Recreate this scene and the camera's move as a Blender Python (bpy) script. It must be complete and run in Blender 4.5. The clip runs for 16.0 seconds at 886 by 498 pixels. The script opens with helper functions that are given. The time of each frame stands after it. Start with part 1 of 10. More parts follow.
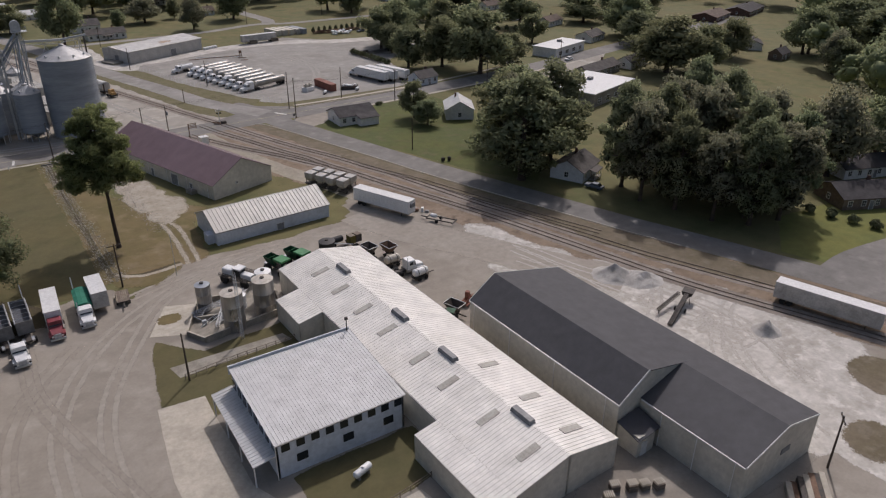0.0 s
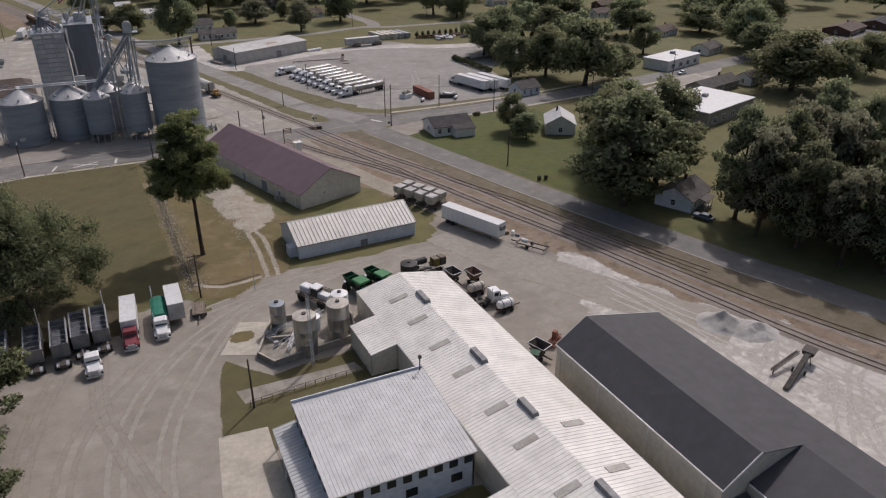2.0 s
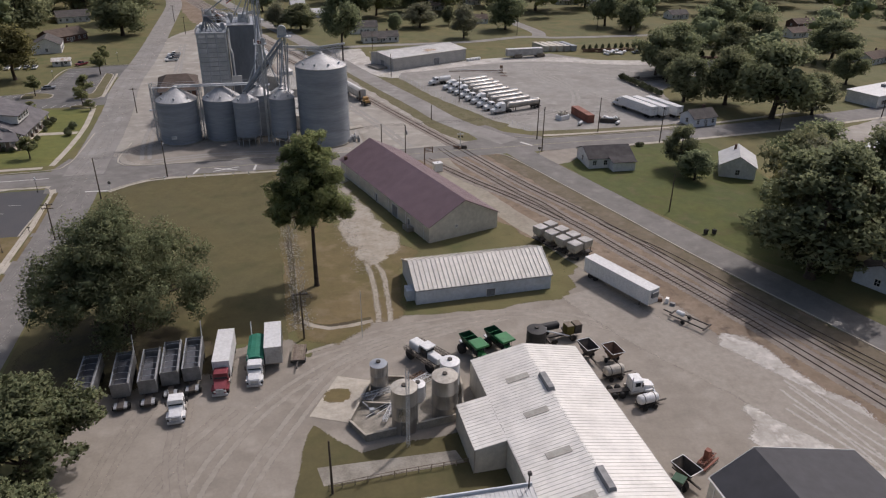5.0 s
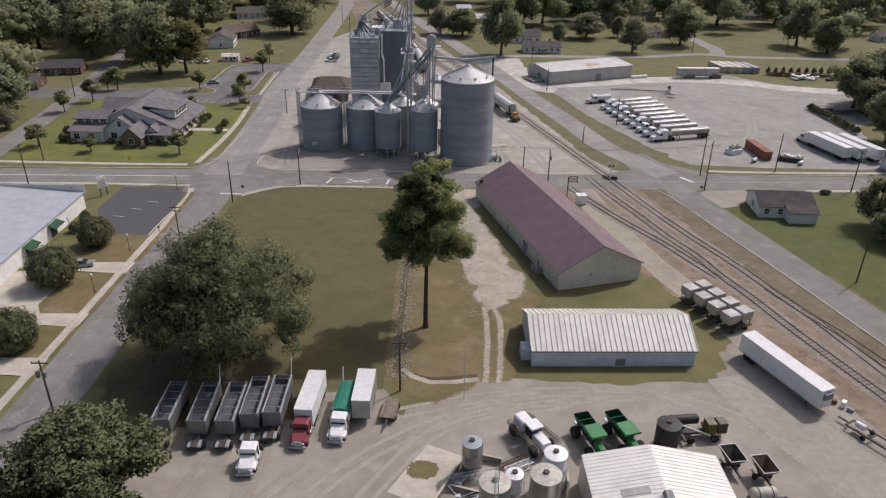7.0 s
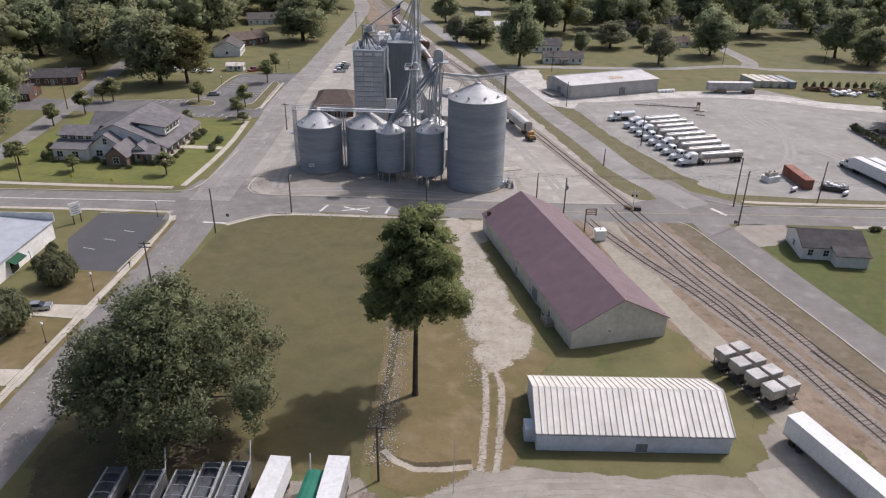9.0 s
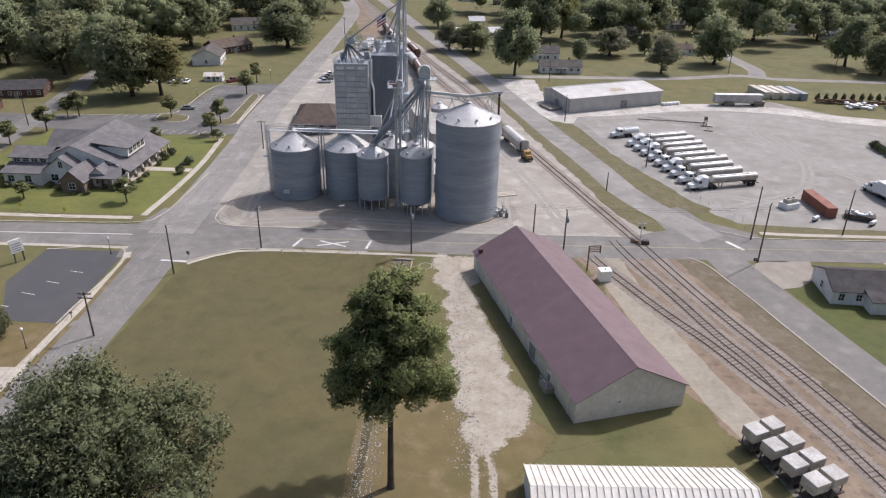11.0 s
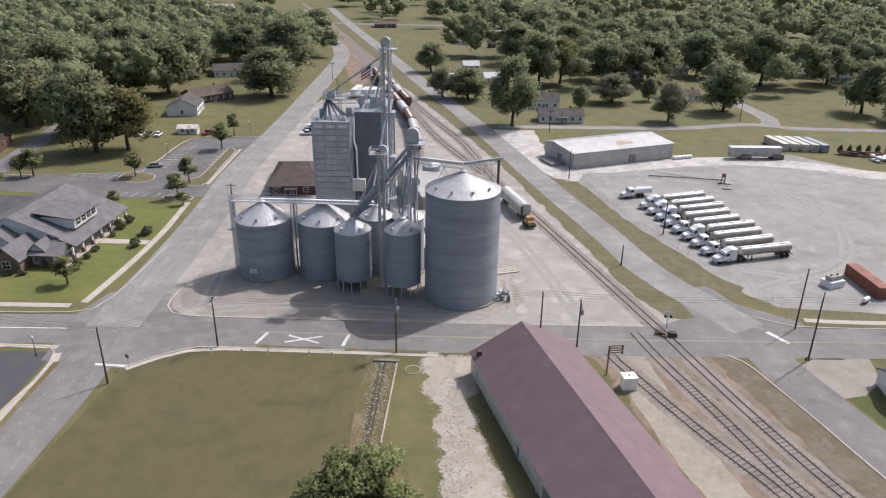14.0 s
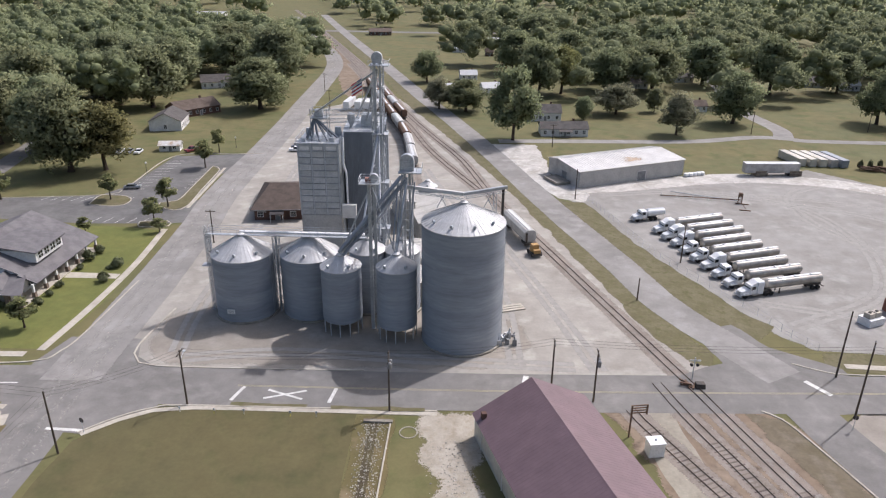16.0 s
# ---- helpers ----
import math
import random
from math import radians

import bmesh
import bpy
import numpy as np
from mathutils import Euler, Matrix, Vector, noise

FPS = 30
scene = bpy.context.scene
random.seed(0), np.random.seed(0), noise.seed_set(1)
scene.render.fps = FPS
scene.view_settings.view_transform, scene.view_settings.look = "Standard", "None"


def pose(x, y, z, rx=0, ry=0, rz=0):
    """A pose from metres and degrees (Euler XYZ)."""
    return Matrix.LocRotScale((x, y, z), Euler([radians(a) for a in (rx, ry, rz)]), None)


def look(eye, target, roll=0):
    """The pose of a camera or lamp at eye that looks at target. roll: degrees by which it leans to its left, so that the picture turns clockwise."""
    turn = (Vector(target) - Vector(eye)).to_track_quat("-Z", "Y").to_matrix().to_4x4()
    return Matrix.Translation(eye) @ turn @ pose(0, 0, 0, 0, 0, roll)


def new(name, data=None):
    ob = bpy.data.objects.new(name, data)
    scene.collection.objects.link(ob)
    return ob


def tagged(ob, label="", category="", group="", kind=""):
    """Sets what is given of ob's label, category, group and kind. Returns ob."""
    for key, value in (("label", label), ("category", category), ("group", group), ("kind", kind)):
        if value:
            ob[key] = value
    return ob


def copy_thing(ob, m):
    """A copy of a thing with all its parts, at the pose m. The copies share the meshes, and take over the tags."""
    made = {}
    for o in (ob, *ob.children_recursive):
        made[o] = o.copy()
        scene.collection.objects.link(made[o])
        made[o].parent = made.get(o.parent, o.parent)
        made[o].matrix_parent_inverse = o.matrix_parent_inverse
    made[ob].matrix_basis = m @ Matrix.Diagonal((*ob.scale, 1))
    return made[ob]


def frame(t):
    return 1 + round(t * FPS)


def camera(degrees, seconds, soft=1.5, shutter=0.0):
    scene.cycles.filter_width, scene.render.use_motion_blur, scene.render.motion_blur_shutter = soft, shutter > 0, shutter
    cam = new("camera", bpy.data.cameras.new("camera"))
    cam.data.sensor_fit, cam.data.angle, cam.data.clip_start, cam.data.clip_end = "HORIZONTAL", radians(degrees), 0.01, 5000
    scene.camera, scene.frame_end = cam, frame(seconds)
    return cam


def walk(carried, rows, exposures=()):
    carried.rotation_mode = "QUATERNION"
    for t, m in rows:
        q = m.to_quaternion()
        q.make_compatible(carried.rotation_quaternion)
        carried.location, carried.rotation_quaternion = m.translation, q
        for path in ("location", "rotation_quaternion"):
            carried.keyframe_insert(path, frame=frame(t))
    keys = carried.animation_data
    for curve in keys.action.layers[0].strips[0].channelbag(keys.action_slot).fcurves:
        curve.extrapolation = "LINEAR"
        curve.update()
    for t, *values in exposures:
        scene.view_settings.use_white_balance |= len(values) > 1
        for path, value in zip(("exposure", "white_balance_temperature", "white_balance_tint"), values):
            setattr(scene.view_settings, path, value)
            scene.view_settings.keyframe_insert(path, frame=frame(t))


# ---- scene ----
cam = camera(64.0, 16.0, 1.2)
PATH = [
    (0, (12.98, -213.92, 66.537), (13.965, -212.431, 65.636), 0.3),
    (0.5, (14.343, -211.959, 66.609), (15.286, -210.442, 65.709), 0.3),
    (1, (15.789, -209.895, 66.589), (16.663, -208.337, 65.69), 0.3),
    (1.5, (17.417, -207.793, 66.597), (18.225, -206.198, 65.699), 0.2),
    (2, (19.133, -205.535, 66.669), (19.891, -203.916, 65.773), 0.2),
    (2.5, (20.877, -203.097, 66.58), (21.607, -201.464, 65.686), 0.3),
    (3, (22.424, -200.405, 66.762), (23.125, -198.759, 65.868), 0.4),
    (5.5, (30.298, -183.088, 66.825), (30.555, -181.316, 65.933), 0.7),
    (6, (31.984, -179.14, 66.696), (32.129, -177.355, 65.805), 0.8),
    (6.5, (33.483, -174.975, 66.761), (33.525, -173.185, 65.871), 0.8),
    (7, (34.794, -170.623, 66.844), (34.751, -168.833, 65.954), 0.9),
    (7.5, (36.026, -166.088, 66.878), (35.917, -164.3, 65.988), 0.9),
    (8, (36.981, -161.675, 66.728), (36.871, -159.886, 65.841), 1.0),
    (8.5, (37.707, -156.805, 66.704), (37.6, -155.015, 65.818), 0.9),
    (9, (38.233, -152.008, 66.633), (38.13, -150.217, 65.748), 0.9),
    (11.5, (39.005, -128.82, 66.569), (38.915, -127.027, 65.687), 1.0),
    (12, (38.978, -124.464, 66.305), (38.89, -122.67, 65.426), 1.0),
    (12.5, (38.854, -120.236, 66.182), (38.768, -118.441, 65.305), 0.9),
    (13, (38.663, -116.13, 66.11), (38.579, -114.332, 65.236), 0.9),
    (13.5, (38.422, -111.954, 66.379), (38.34, -110.145, 65.531), 0.9),
    (14, (38.38, -107.899, 66.22), (38.297, -106.064, 65.428), 0.8),
    (14.5, (38.142, -104.03, 66.181), (38.061, -102.19, 65.402), 0.8),
    (15, (37.78, -100.083, 66.031), (37.702, -98.242, 65.253), 0.8),
    (15.5, (37.68, -96.117, 66.094), (37.602, -94.277, 65.315), 0.6),
    (16, (37.349, -92.323, 66.088), (37.274, -90.482, 65.309), 0.6),
]
walk(cam, [(t, look(eye, target, roll)) for t, eye, target, roll in PATH], exposures=[(0, -0.53, 6450, 15), (5.5, -0.41, 6450, 15), (7.0, -0.18, 6400, 15), (9.0, 0.08, 6250, 15), (12.5, 0.24, 6200, 14), (16.0, 0.26, 6180, 14)])
# ---- light ----
SUN = Vector((0.143, 0.125, 0.228)).normalized()
world = bpy.data.worlds.new("world")
world.use_nodes = True
scene.world = world
wn = world.node_tree.nodes
sky = wn.new("ShaderNodeTexSky")
sky.sky_type, sky.sun_disc = "NISHITA", False
sky.sun_elevation = math.asin(SUN.z)
sky.sun_rotation = math.atan2(SUN.x, SUN.y)
sky.dust_density, sky.air_density = 5.0, 1.1
wn["Background"].inputs["Strength"].default_value = 0.12
world.node_tree.links.new(sky.outputs[0], wn["Background"].inputs["Color"])
sun = new("sun", bpy.data.lights.new("sun", "SUN"))
sun.data.energy, sun.data.angle, sun.data.color = 3.05, radians(0.6), (1.0, 0.962, 0.962)
sun.matrix_world = look(SUN * 200, (0, 0, 0))


# ---- materials ----
def material(name, col, col2=None, rough=0.75, metal=0.0, scale=0.35, fine=6.0, bump=0.0, grain=25.0, island=0.0, each=0.0, spec=0.3, streak=None, col3=None, edge=(0.4, 0.62), thin=0.0, grit=(0.82, 1.16)):
    """A surface with patches at a coarse scale, speckle at a fine one, and relief. island/each: spread from piece to piece."""
    m = bpy.data.materials.new(name)
    m.use_nodes = True
    nt = m.node_tree
    n, link = nt.nodes, nt.links.new
    b = n["Principled BSDF"]
    b.inputs["Metallic"].default_value = metal
    b.inputs["Specular IOR Level"].default_value = spec
    geo = n.new("ShaderNodeNewGeometry")
    src = geo.outputs["Position"]
    if streak:
        mp = n.new("ShaderNodeMapping")
        mp.inputs["Scale"].default_value = streak
        link(src, mp.inputs[0])
        src = mp.outputs[0]

    def noise_tex(s, detail):
        t = n.new("ShaderNodeTexNoise")
        t.inputs["Scale"].default_value, t.inputs["Detail"].default_value = s, detail
        t.inputs["Roughness"].default_value = 0.62
        link(src, t.inputs["Vector"])
        return t.outputs["Fac"]

    def mix(fac, a, c):
        x = n.new("ShaderNodeMix")
        x.data_type = "RGBA"
        for sock, v in ((x.inputs[0], fac), (x.inputs[6], a), (x.inputs[7], c)):
            if isinstance(v, (int, float)):
                sock.default_value = v
            elif isinstance(v, tuple):
                sock.default_value = (*v, 1)
            else:
                link(v, sock)
        return x.outputs[2]

    def ramp(fac, lo, hi, a=0.0, z=1.0):
        r = n.new("ShaderNodeMapRange")
        link(fac, r.inputs[0])
        for i, v in enumerate((lo, hi, a, z)):
            r.inputs[i + 1].default_value = v
        return r.outputs[0]

    col2 = col2 or tuple(c * 0.72 for c in col)
    coarse = noise_tex(scale, 5)
    base = mix(ramp(coarse, *edge), col, col2)
    if col3:
        base = mix(ramp(noise_tex(scale * 2.7 + 0.013, 4), 0.52, 0.68), base, col3)
    speck = noise_tex(fine, 3)
    hsv = n.new("ShaderNodeHueSaturation")
    link(base, hsv.inputs["Color"])
    val = ramp(speck, 0.25, 0.75, *grit)
    if grit[0] > 0.9:
        stain = n.new("ShaderNodeMath")
        stain.operation = "MULTIPLY"
        link(val, stain.inputs[0])
        link(ramp(noise_tex(scale * 5.5, 6), 0.3, 0.7, 0.87, 1.12), stain.inputs[1])
        val = stain.outputs[0]
    for spread, sock in ((island, geo.outputs["Random Per Island"]), (each, n.new("ShaderNodeObjectInfo").outputs["Random"] if each else None)):
        if spread:
            mul = n.new("ShaderNodeMath")
            mul.operation = "MULTIPLY"
            link(val, mul.inputs[0])
            link(ramp(sock, 0, 1, 1 - spread, 1 + spread), mul.inputs[1])
            val = mul.outputs[0]
    link(val, hsv.inputs["Value"])
    if each or island:
        link(ramp(n.new("ShaderNodeObjectInfo").outputs["Random"] if each else geo.outputs["Random Per Island"], 0, 1, 0.48, 0.52), hsv.inputs["Hue"])
    link(hsv.outputs[0], b.inputs["Base Color"])
    link(ramp(coarse, 0.3, 0.7, max(0.05, rough - 0.1), min(1, rough + 0.1)), b.inputs["Roughness"])
    if bump:
        bp = n.new("ShaderNodeBump")
        bp.inputs["Strength"].default_value, bp.inputs["Distance"].default_value = bump, 0.05
        link(noise_tex(grain, 4), bp.inputs["Height"])
        link(bp.outputs[0], b.inputs["Normal"])
    if thin:
        tr = n.new("ShaderNodeBsdfTranslucent")
        link(hsv.outputs[0], tr.inputs["Color"])
        both = n.new("ShaderNodeMixShader")
        both.inputs[0].default_value = thin
        link(b.outputs[0], both.inputs[1])
        link(tr.outputs[0], both.inputs[2])
        link(both.outputs[0], n["Material Output"].inputs["Surface"])
    return m


def glass(name, col, rough=0.08):
    m = bpy.data.materials.new(name)
    m.use_nodes = True
    b = m.node_tree.nodes["Principled BSDF"]
    b.inputs["Base Color"].default_value = (*col, 1)
    b.inputs["Roughness"].default_value = rough
    b.inputs["Specular IOR Level"].default_value = 0.6
    return m


SOFT = {}


def soft_edged(mat):
    """The same surface, thinning out in loose crumbs where its cover runs out."""
    if mat.name not in SOFT:
        c = mat.copy()
        n, link = c.node_tree.nodes, c.node_tree.links.new
        at = n.new("ShaderNodeAttribute")
        at.attribute_name = "cover"
        geo = n.new("ShaderNodeNewGeometry")
        tex = n.new("ShaderNodeTexNoise")
        tex.inputs["Scale"].default_value, tex.inputs["Detail"].default_value, tex.inputs["Roughness"].default_value = 2.2, 5, 0.8
        link(geo.outputs["Position"], tex.inputs["Vector"])
        add = n.new("ShaderNodeMath")
        add.operation = "ADD"
        link(at.outputs["Fac"], add.inputs[0])
        mul = n.new("ShaderNodeMath")
        mul.operation = "MULTIPLY"
        mul.inputs[1].default_value = 1.6
        link(tex.outputs["Fac"], mul.inputs[0])
        link(mul.outputs[0], add.inputs[1])
        r = n.new("ShaderNodeMapRange")
        link(add.outputs[0], r.inputs[0])
        r.inputs[1].default_value, r.inputs[2].default_value = 1.24, 1.32
        link(r.outputs[0], n["Principled BSDF"].inputs["Alpha"])
        SOFT[mat.name] = c
    return SOFT[mat.name]


GRASS = material("grass", (0.12, 0.117, 0.048), (0.15, 0.13, 0.058), 0.95, scale=0.035, fine=2.2, bump=0.3, grain=9, col3=(0.096, 0.105, 0.038), grit=(0.93, 1.06))
DRY = material("dry_grass", (0.165, 0.125, 0.06), (0.128, 0.108, 0.046), 0.95, scale=0.06, fine=2.5, bump=0.3, grain=9, col3=(0.2, 0.155, 0.09), grit=(0.93, 1.06))
BANK = material("bare_bank", (0.16, 0.13, 0.09), (0.132, 0.11, 0.07), 0.95, scale=0.12, fine=2.5, bump=0.15, grain=9, col3=(0.185, 0.155, 0.115), grit=(0.93, 1.06))
HOUSELAWN = material("house_lawn", (0.080, 0.095, 0.028), (0.098, 0.107, 0.034), 0.95, scale=0.08, fine=3.0, bump=0.3, grain=10, col3=(0.105, 0.098, 0.04), grit=(0.93, 1.06))
LAWN = material("lawn", (0.12, 0.132, 0.036), (0.155, 0.155, 0.046), 0.95, scale=0.08, fine=3.0, bump=0.3, grain=10, grit=(0.93, 1.06))
VERGE = material("verge_grass", (0.122, 0.108, 0.052), (0.155, 0.135, 0.078), 0.95, scale=0.22, fine=2.5, bump=0.3, grain=9, col3=(0.1, 0.098, 0.04), grit=(0.93, 1.06))
FIELD = material("field_grass", (0.102, 0.09, 0.041), (0.117, 0.1, 0.046), 0.95, scale=0.05, fine=1.6, bump=0.3, grain=8, col3=(0.088, 0.083, 0.035), grit=(0.93, 1.06))
GRAVEL = material("gravel", (0.285, 0.255, 0.215), (0.245, 0.218, 0.182), 0.95, scale=0.05, fine=2.5, bump=0.15, grain=12, col3=(0.325, 0.292, 0.248), grit=(0.93, 1.06))
PALE = material("pale_gravel", (0.335, 0.31, 0.27), (0.285, 0.262, 0.226), 0.95, scale=0.05, fine=2.5, bump=0.15, grain=12, col3=(0.4, 0.374, 0.328), grit=(0.93, 1.06))
LOTGRAVEL = material("lot_gravel", (0.285, 0.27, 0.246), (0.245, 0.23, 0.207), 0.95, scale=0.05, fine=2.5, bump=0.15, grain=12, col3=(0.325, 0.31, 0.282), grit=(0.93, 1.06))
DUSTY = material("dusty_wheel_track", (0.312, 0.282, 0.24), (0.29, 0.26, 0.22), 0.95, scale=0.15, fine=3.0, bump=0.15, grain=14, grit=(0.93, 1.06))
DAMP = material("compacted_wheel_track", (0.258, 0.23, 0.194), (0.275, 0.245, 0.207), 0.95, scale=0.15, fine=3.0, bump=0.15, grain=14, grit=(0.93, 1.06))
LOTMARK = material("lot_wheel_track", (0.302, 0.286, 0.258), (0.29, 0.274, 0.247), 0.95, scale=0.15, fine=3.0, bump=0.15, grain=14, grit=(0.93, 1.06))
CREAMY = material("cream_gravel", (0.385, 0.347, 0.285), (0.323, 0.287, 0.228), 0.95, scale=0.3, fine=3.0, bump=0.15, grain=9, col3=(0.27, 0.23, 0.172), grit=(0.93, 1.06))
LIME = material("crushed_lime", (0.48, 0.455, 0.415), (0.36, 0.335, 0.295), 0.95, scale=0.16, fine=1.6, bump=0.15, grain=3, col3=(0.58, 0.555, 0.51), grit=(0.93, 1.06))
LIMEMARK = material("lime_wheel_track", (0.41, 0.385, 0.345), (0.375, 0.35, 0.312), 0.95, scale=0.3, fine=2.0, bump=0.4, grain=6)
DIRT = material("rail_dirt", (0.198, 0.146, 0.101), (0.252, 0.198, 0.146), 0.95, scale=0.13, fine=2.5, bump=0.15, grain=8, col3=(0.135, 0.1, 0.072), grit=(0.93, 1.06))
BALLAST = material("ballast", (0.257, 0.220, 0.185), (0.205, 0.173, 0.144), 0.95, scale=0.25, fine=5.0, bump=0.9, grain=12, col3=(0.265, 0.243, 0.217))
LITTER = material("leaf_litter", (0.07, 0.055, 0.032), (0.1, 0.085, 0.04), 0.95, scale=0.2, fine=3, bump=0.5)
ASPHALT = material("asphalt", (0.2, 0.189, 0.174), (0.17, 0.161, 0.148), 0.9, scale=0.07, fine=4.0, bump=0.15, grain=30, col3=(0.226, 0.214, 0.197), grit=(0.93, 1.06))
NEWASPH = material("new_asphalt", (0.074, 0.074, 0.078), (0.09, 0.088, 0.09), 0.85, scale=0.15, fine=5.0, bump=0.2, grain=30)
STREET = material("sun_bleached_asphalt", (0.262, 0.248, 0.228), (0.222, 0.21, 0.193), 0.9, scale=0.05, fine=3.0, bump=0.15, grain=30, col3=(0.3, 0.286, 0.265), grit=(0.93, 1.06))
LOTASPH = material("lot_asphalt", (0.155, 0.15, 0.142), (0.125, 0.12, 0.114), 0.9, scale=0.12, fine=4.0, bump=0.15, grain=30, grit=(0.93, 1.06))
CONCRETE = material("concrete", (0.46, 0.42, 0.35), (0.38, 0.345, 0.285), 0.9, scale=0.25, fine=4.0, bump=0.15, grit=(0.93, 1.06))
OLDCONC = material("old_concrete", (0.31, 0.285, 0.24), (0.22, 0.2, 0.165), 0.9, scale=0.4, fine=4.0, bump=0.3)
PAINTLINE = material("road_paint", (0.66, 0.65, 0.61), (0.5, 0.49, 0.45), 0.8, scale=1.2, fine=7)
YELLOW = material("faded_yellow_paint", (0.4, 0.35, 0.22), (0.33, 0.3, 0.22), 0.8, scale=1.2, fine=7)
ROCK = material("rock", (0.388, 0.362, 0.319), (0.275, 0.256, 0.219), 0.9, scale=1.0, fine=5, island=0.35, each=0.3)
PILE = material("lime_pile", (0.44, 0.42, 0.39), (0.33, 0.315, 0.29), 0.95, scale=0.4, fine=4, bump=0.7, grain=6)
WHITEROOF = material("white_metal_roof", (0.67, 0.635, 0.57), (0.635, 0.6, 0.54), 0.5, scale=0.08, fine=1.5, spec=0.4, col3=(0.58, 0.545, 0.485), grit=(0.95, 1.05))
PLANTROOF = material("white_plant_roof", (0.72, 0.695, 0.64), (0.69, 0.665, 0.61), 0.5, scale=0.06, fine=1.2, spec=0.4, col3=(0.655, 0.63, 0.57), grit=(0.93, 1.06))
COOLROOF = material("galvanised_white_roof", (0.52, 0.52, 0.51), (0.49, 0.49, 0.48), 0.5, scale=0.1, fine=1.5, spec=0.4, grit=(0.95, 1.05))
DARKROOF = material("charcoal_metal_roof", (0.064, 0.064, 0.069), (0.073, 0.072, 0.076), 0.75, scale=0.1, fine=1.0, spec=0.3, grit=(0.95, 1.05))
MAROON = material("maroon_metal_roof", (0.166, 0.11, 0.12), (0.15, 0.1, 0.108), 0.5, scale=0.07, fine=1.2, spec=0.45, grit=(0.96, 1.04))
SHEDROOF = material("rusty_white_roof", (0.7, 0.69, 0.66), (0.6, 0.58, 0.54), 0.55, scale=0.09, fine=2, col3=(0.4, 0.29, 0.19))
RUSTWASH = material("rust_wash", (0.42, 0.31, 0.21), (0.5, 0.4, 0.3), 0.7, scale=0.4, fine=3)
PLINTH = material("pale_cast_concrete", (0.44, 0.43, 0.405), (0.37, 0.36, 0.335), 0.85, scale=0.3, fine=3, bump=0.1)
SHEETGREY = material("dull_grey_sheet", (0.47, 0.455, 0.425), (0.4, 0.385, 0.36), 0.65, scale=0.4, fine=3)
TINROOF = material("weathered_white_tin", (0.64, 0.62, 0.585), (0.57, 0.55, 0.515), 0.55, scale=0.06, fine=2, grit=(0.95, 1.05))
HALLROOF = material("pale_grey_shingle", (0.165, 0.155, 0.155), (0.13, 0.122, 0.124), 0.9, scale=0.5, fine=4, bump=0.4, grain=12)
SHINGLE_C = material("dark_brown_shingle", (0.098, 0.074, 0.06), (0.075, 0.058, 0.048), 0.9, scale=0.5, fine=4, bump=0.4, grain=12)
BEIGETIN = material("beige_ribbed_tin", (0.47, 0.455, 0.42), (0.41, 0.395, 0.36), 0.6, scale=0.2, fine=2)
SKYLIGHT = material("fibreglass_skylight", (0.4, 0.385, 0.34), (0.33, 0.31, 0.27), 0.6, scale=0.6, fine=3)
CREAM = material("cream_metal_wall", (0.57, 0.535, 0.455), (0.5, 0.465, 0.39), 0.6, scale=0.2, fine=2, grit=(0.95, 1.05))
WHITEWALL = material("white_wall", (0.72, 0.71, 0.69), (0.62, 0.61, 0.58), 0.6, scale=0.25, fine=2, grit=(0.95, 1.05))
BLUEWHITE = material("cool_white_wall", (0.62, 0.65, 0.69), (0.52, 0.55, 0.58), 0.6, scale=0.25, fine=2, grit=(0.95, 1.05))
BRICK = material("red_brick", (0.135, 0.078, 0.06), (0.1, 0.06, 0.048), 0.9, scale=0.8, fine=9, bump=0.3)
STONE = material("brown_stone", (0.2, 0.15, 0.115), (0.14, 0.105, 0.085), 0.9, scale=1.0, fine=5, bump=0.4)
SHINGLE = material("grey_shingle", (0.105, 0.095, 0.088), (0.08, 0.073, 0.068), 0.9, scale=0.5, fine=4, bump=0.4, grain=12)
SHINGLE_B = material("brown_shingle", (0.13, 0.098, 0.078), (0.1, 0.076, 0.06), 0.9, scale=0.5, fine=4, bump=0.4, grain=12)
SHINGLE_D = material("dark_shingle", (0.065, 0.06, 0.06), (0.05, 0.046, 0.046), 0.9, scale=0.5, fine=4, bump=0.4, grain=12)
STEEL = material("galvanised_steel", (0.31, 0.335, 0.362), (0.25, 0.273, 0.3), 0.6, 0.1, scale=0.5, fine=2, streak=(0.12, 0.12, 0.9), spec=0.35, grit=(0.95, 1.05))
BINROOF = material("galvanised_roof", (0.54, 0.535, 0.525), (0.45, 0.445, 0.435), 0.55, 0.2, scale=0.5, fine=2, spec=0.5)
DARKSTEEL = material("blue_steel_wall", (0.205, 0.222, 0.245), (0.17, 0.188, 0.21), 0.55, 0.2, scale=0.25, fine=2, streak=(1, 1, 0.2))
PANELGREY = material("pale_panel_sheet", (0.5, 0.505, 0.5), (0.42, 0.43, 0.43), 0.6, 0.1, scale=0.5, fine=3, each=0.12)
TOWERWALL = material("tower_panel", (0.4, 0.415, 0.42), (0.31, 0.325, 0.335), 0.55, 0.2, scale=0.35, fine=2, streak=(1, 1, 0.4), each=0.22)
GALV = material("galvanised_frame", (0.5, 0.52, 0.54), (0.4, 0.42, 0.44), 0.45, 0.5, scale=0.8, fine=3)
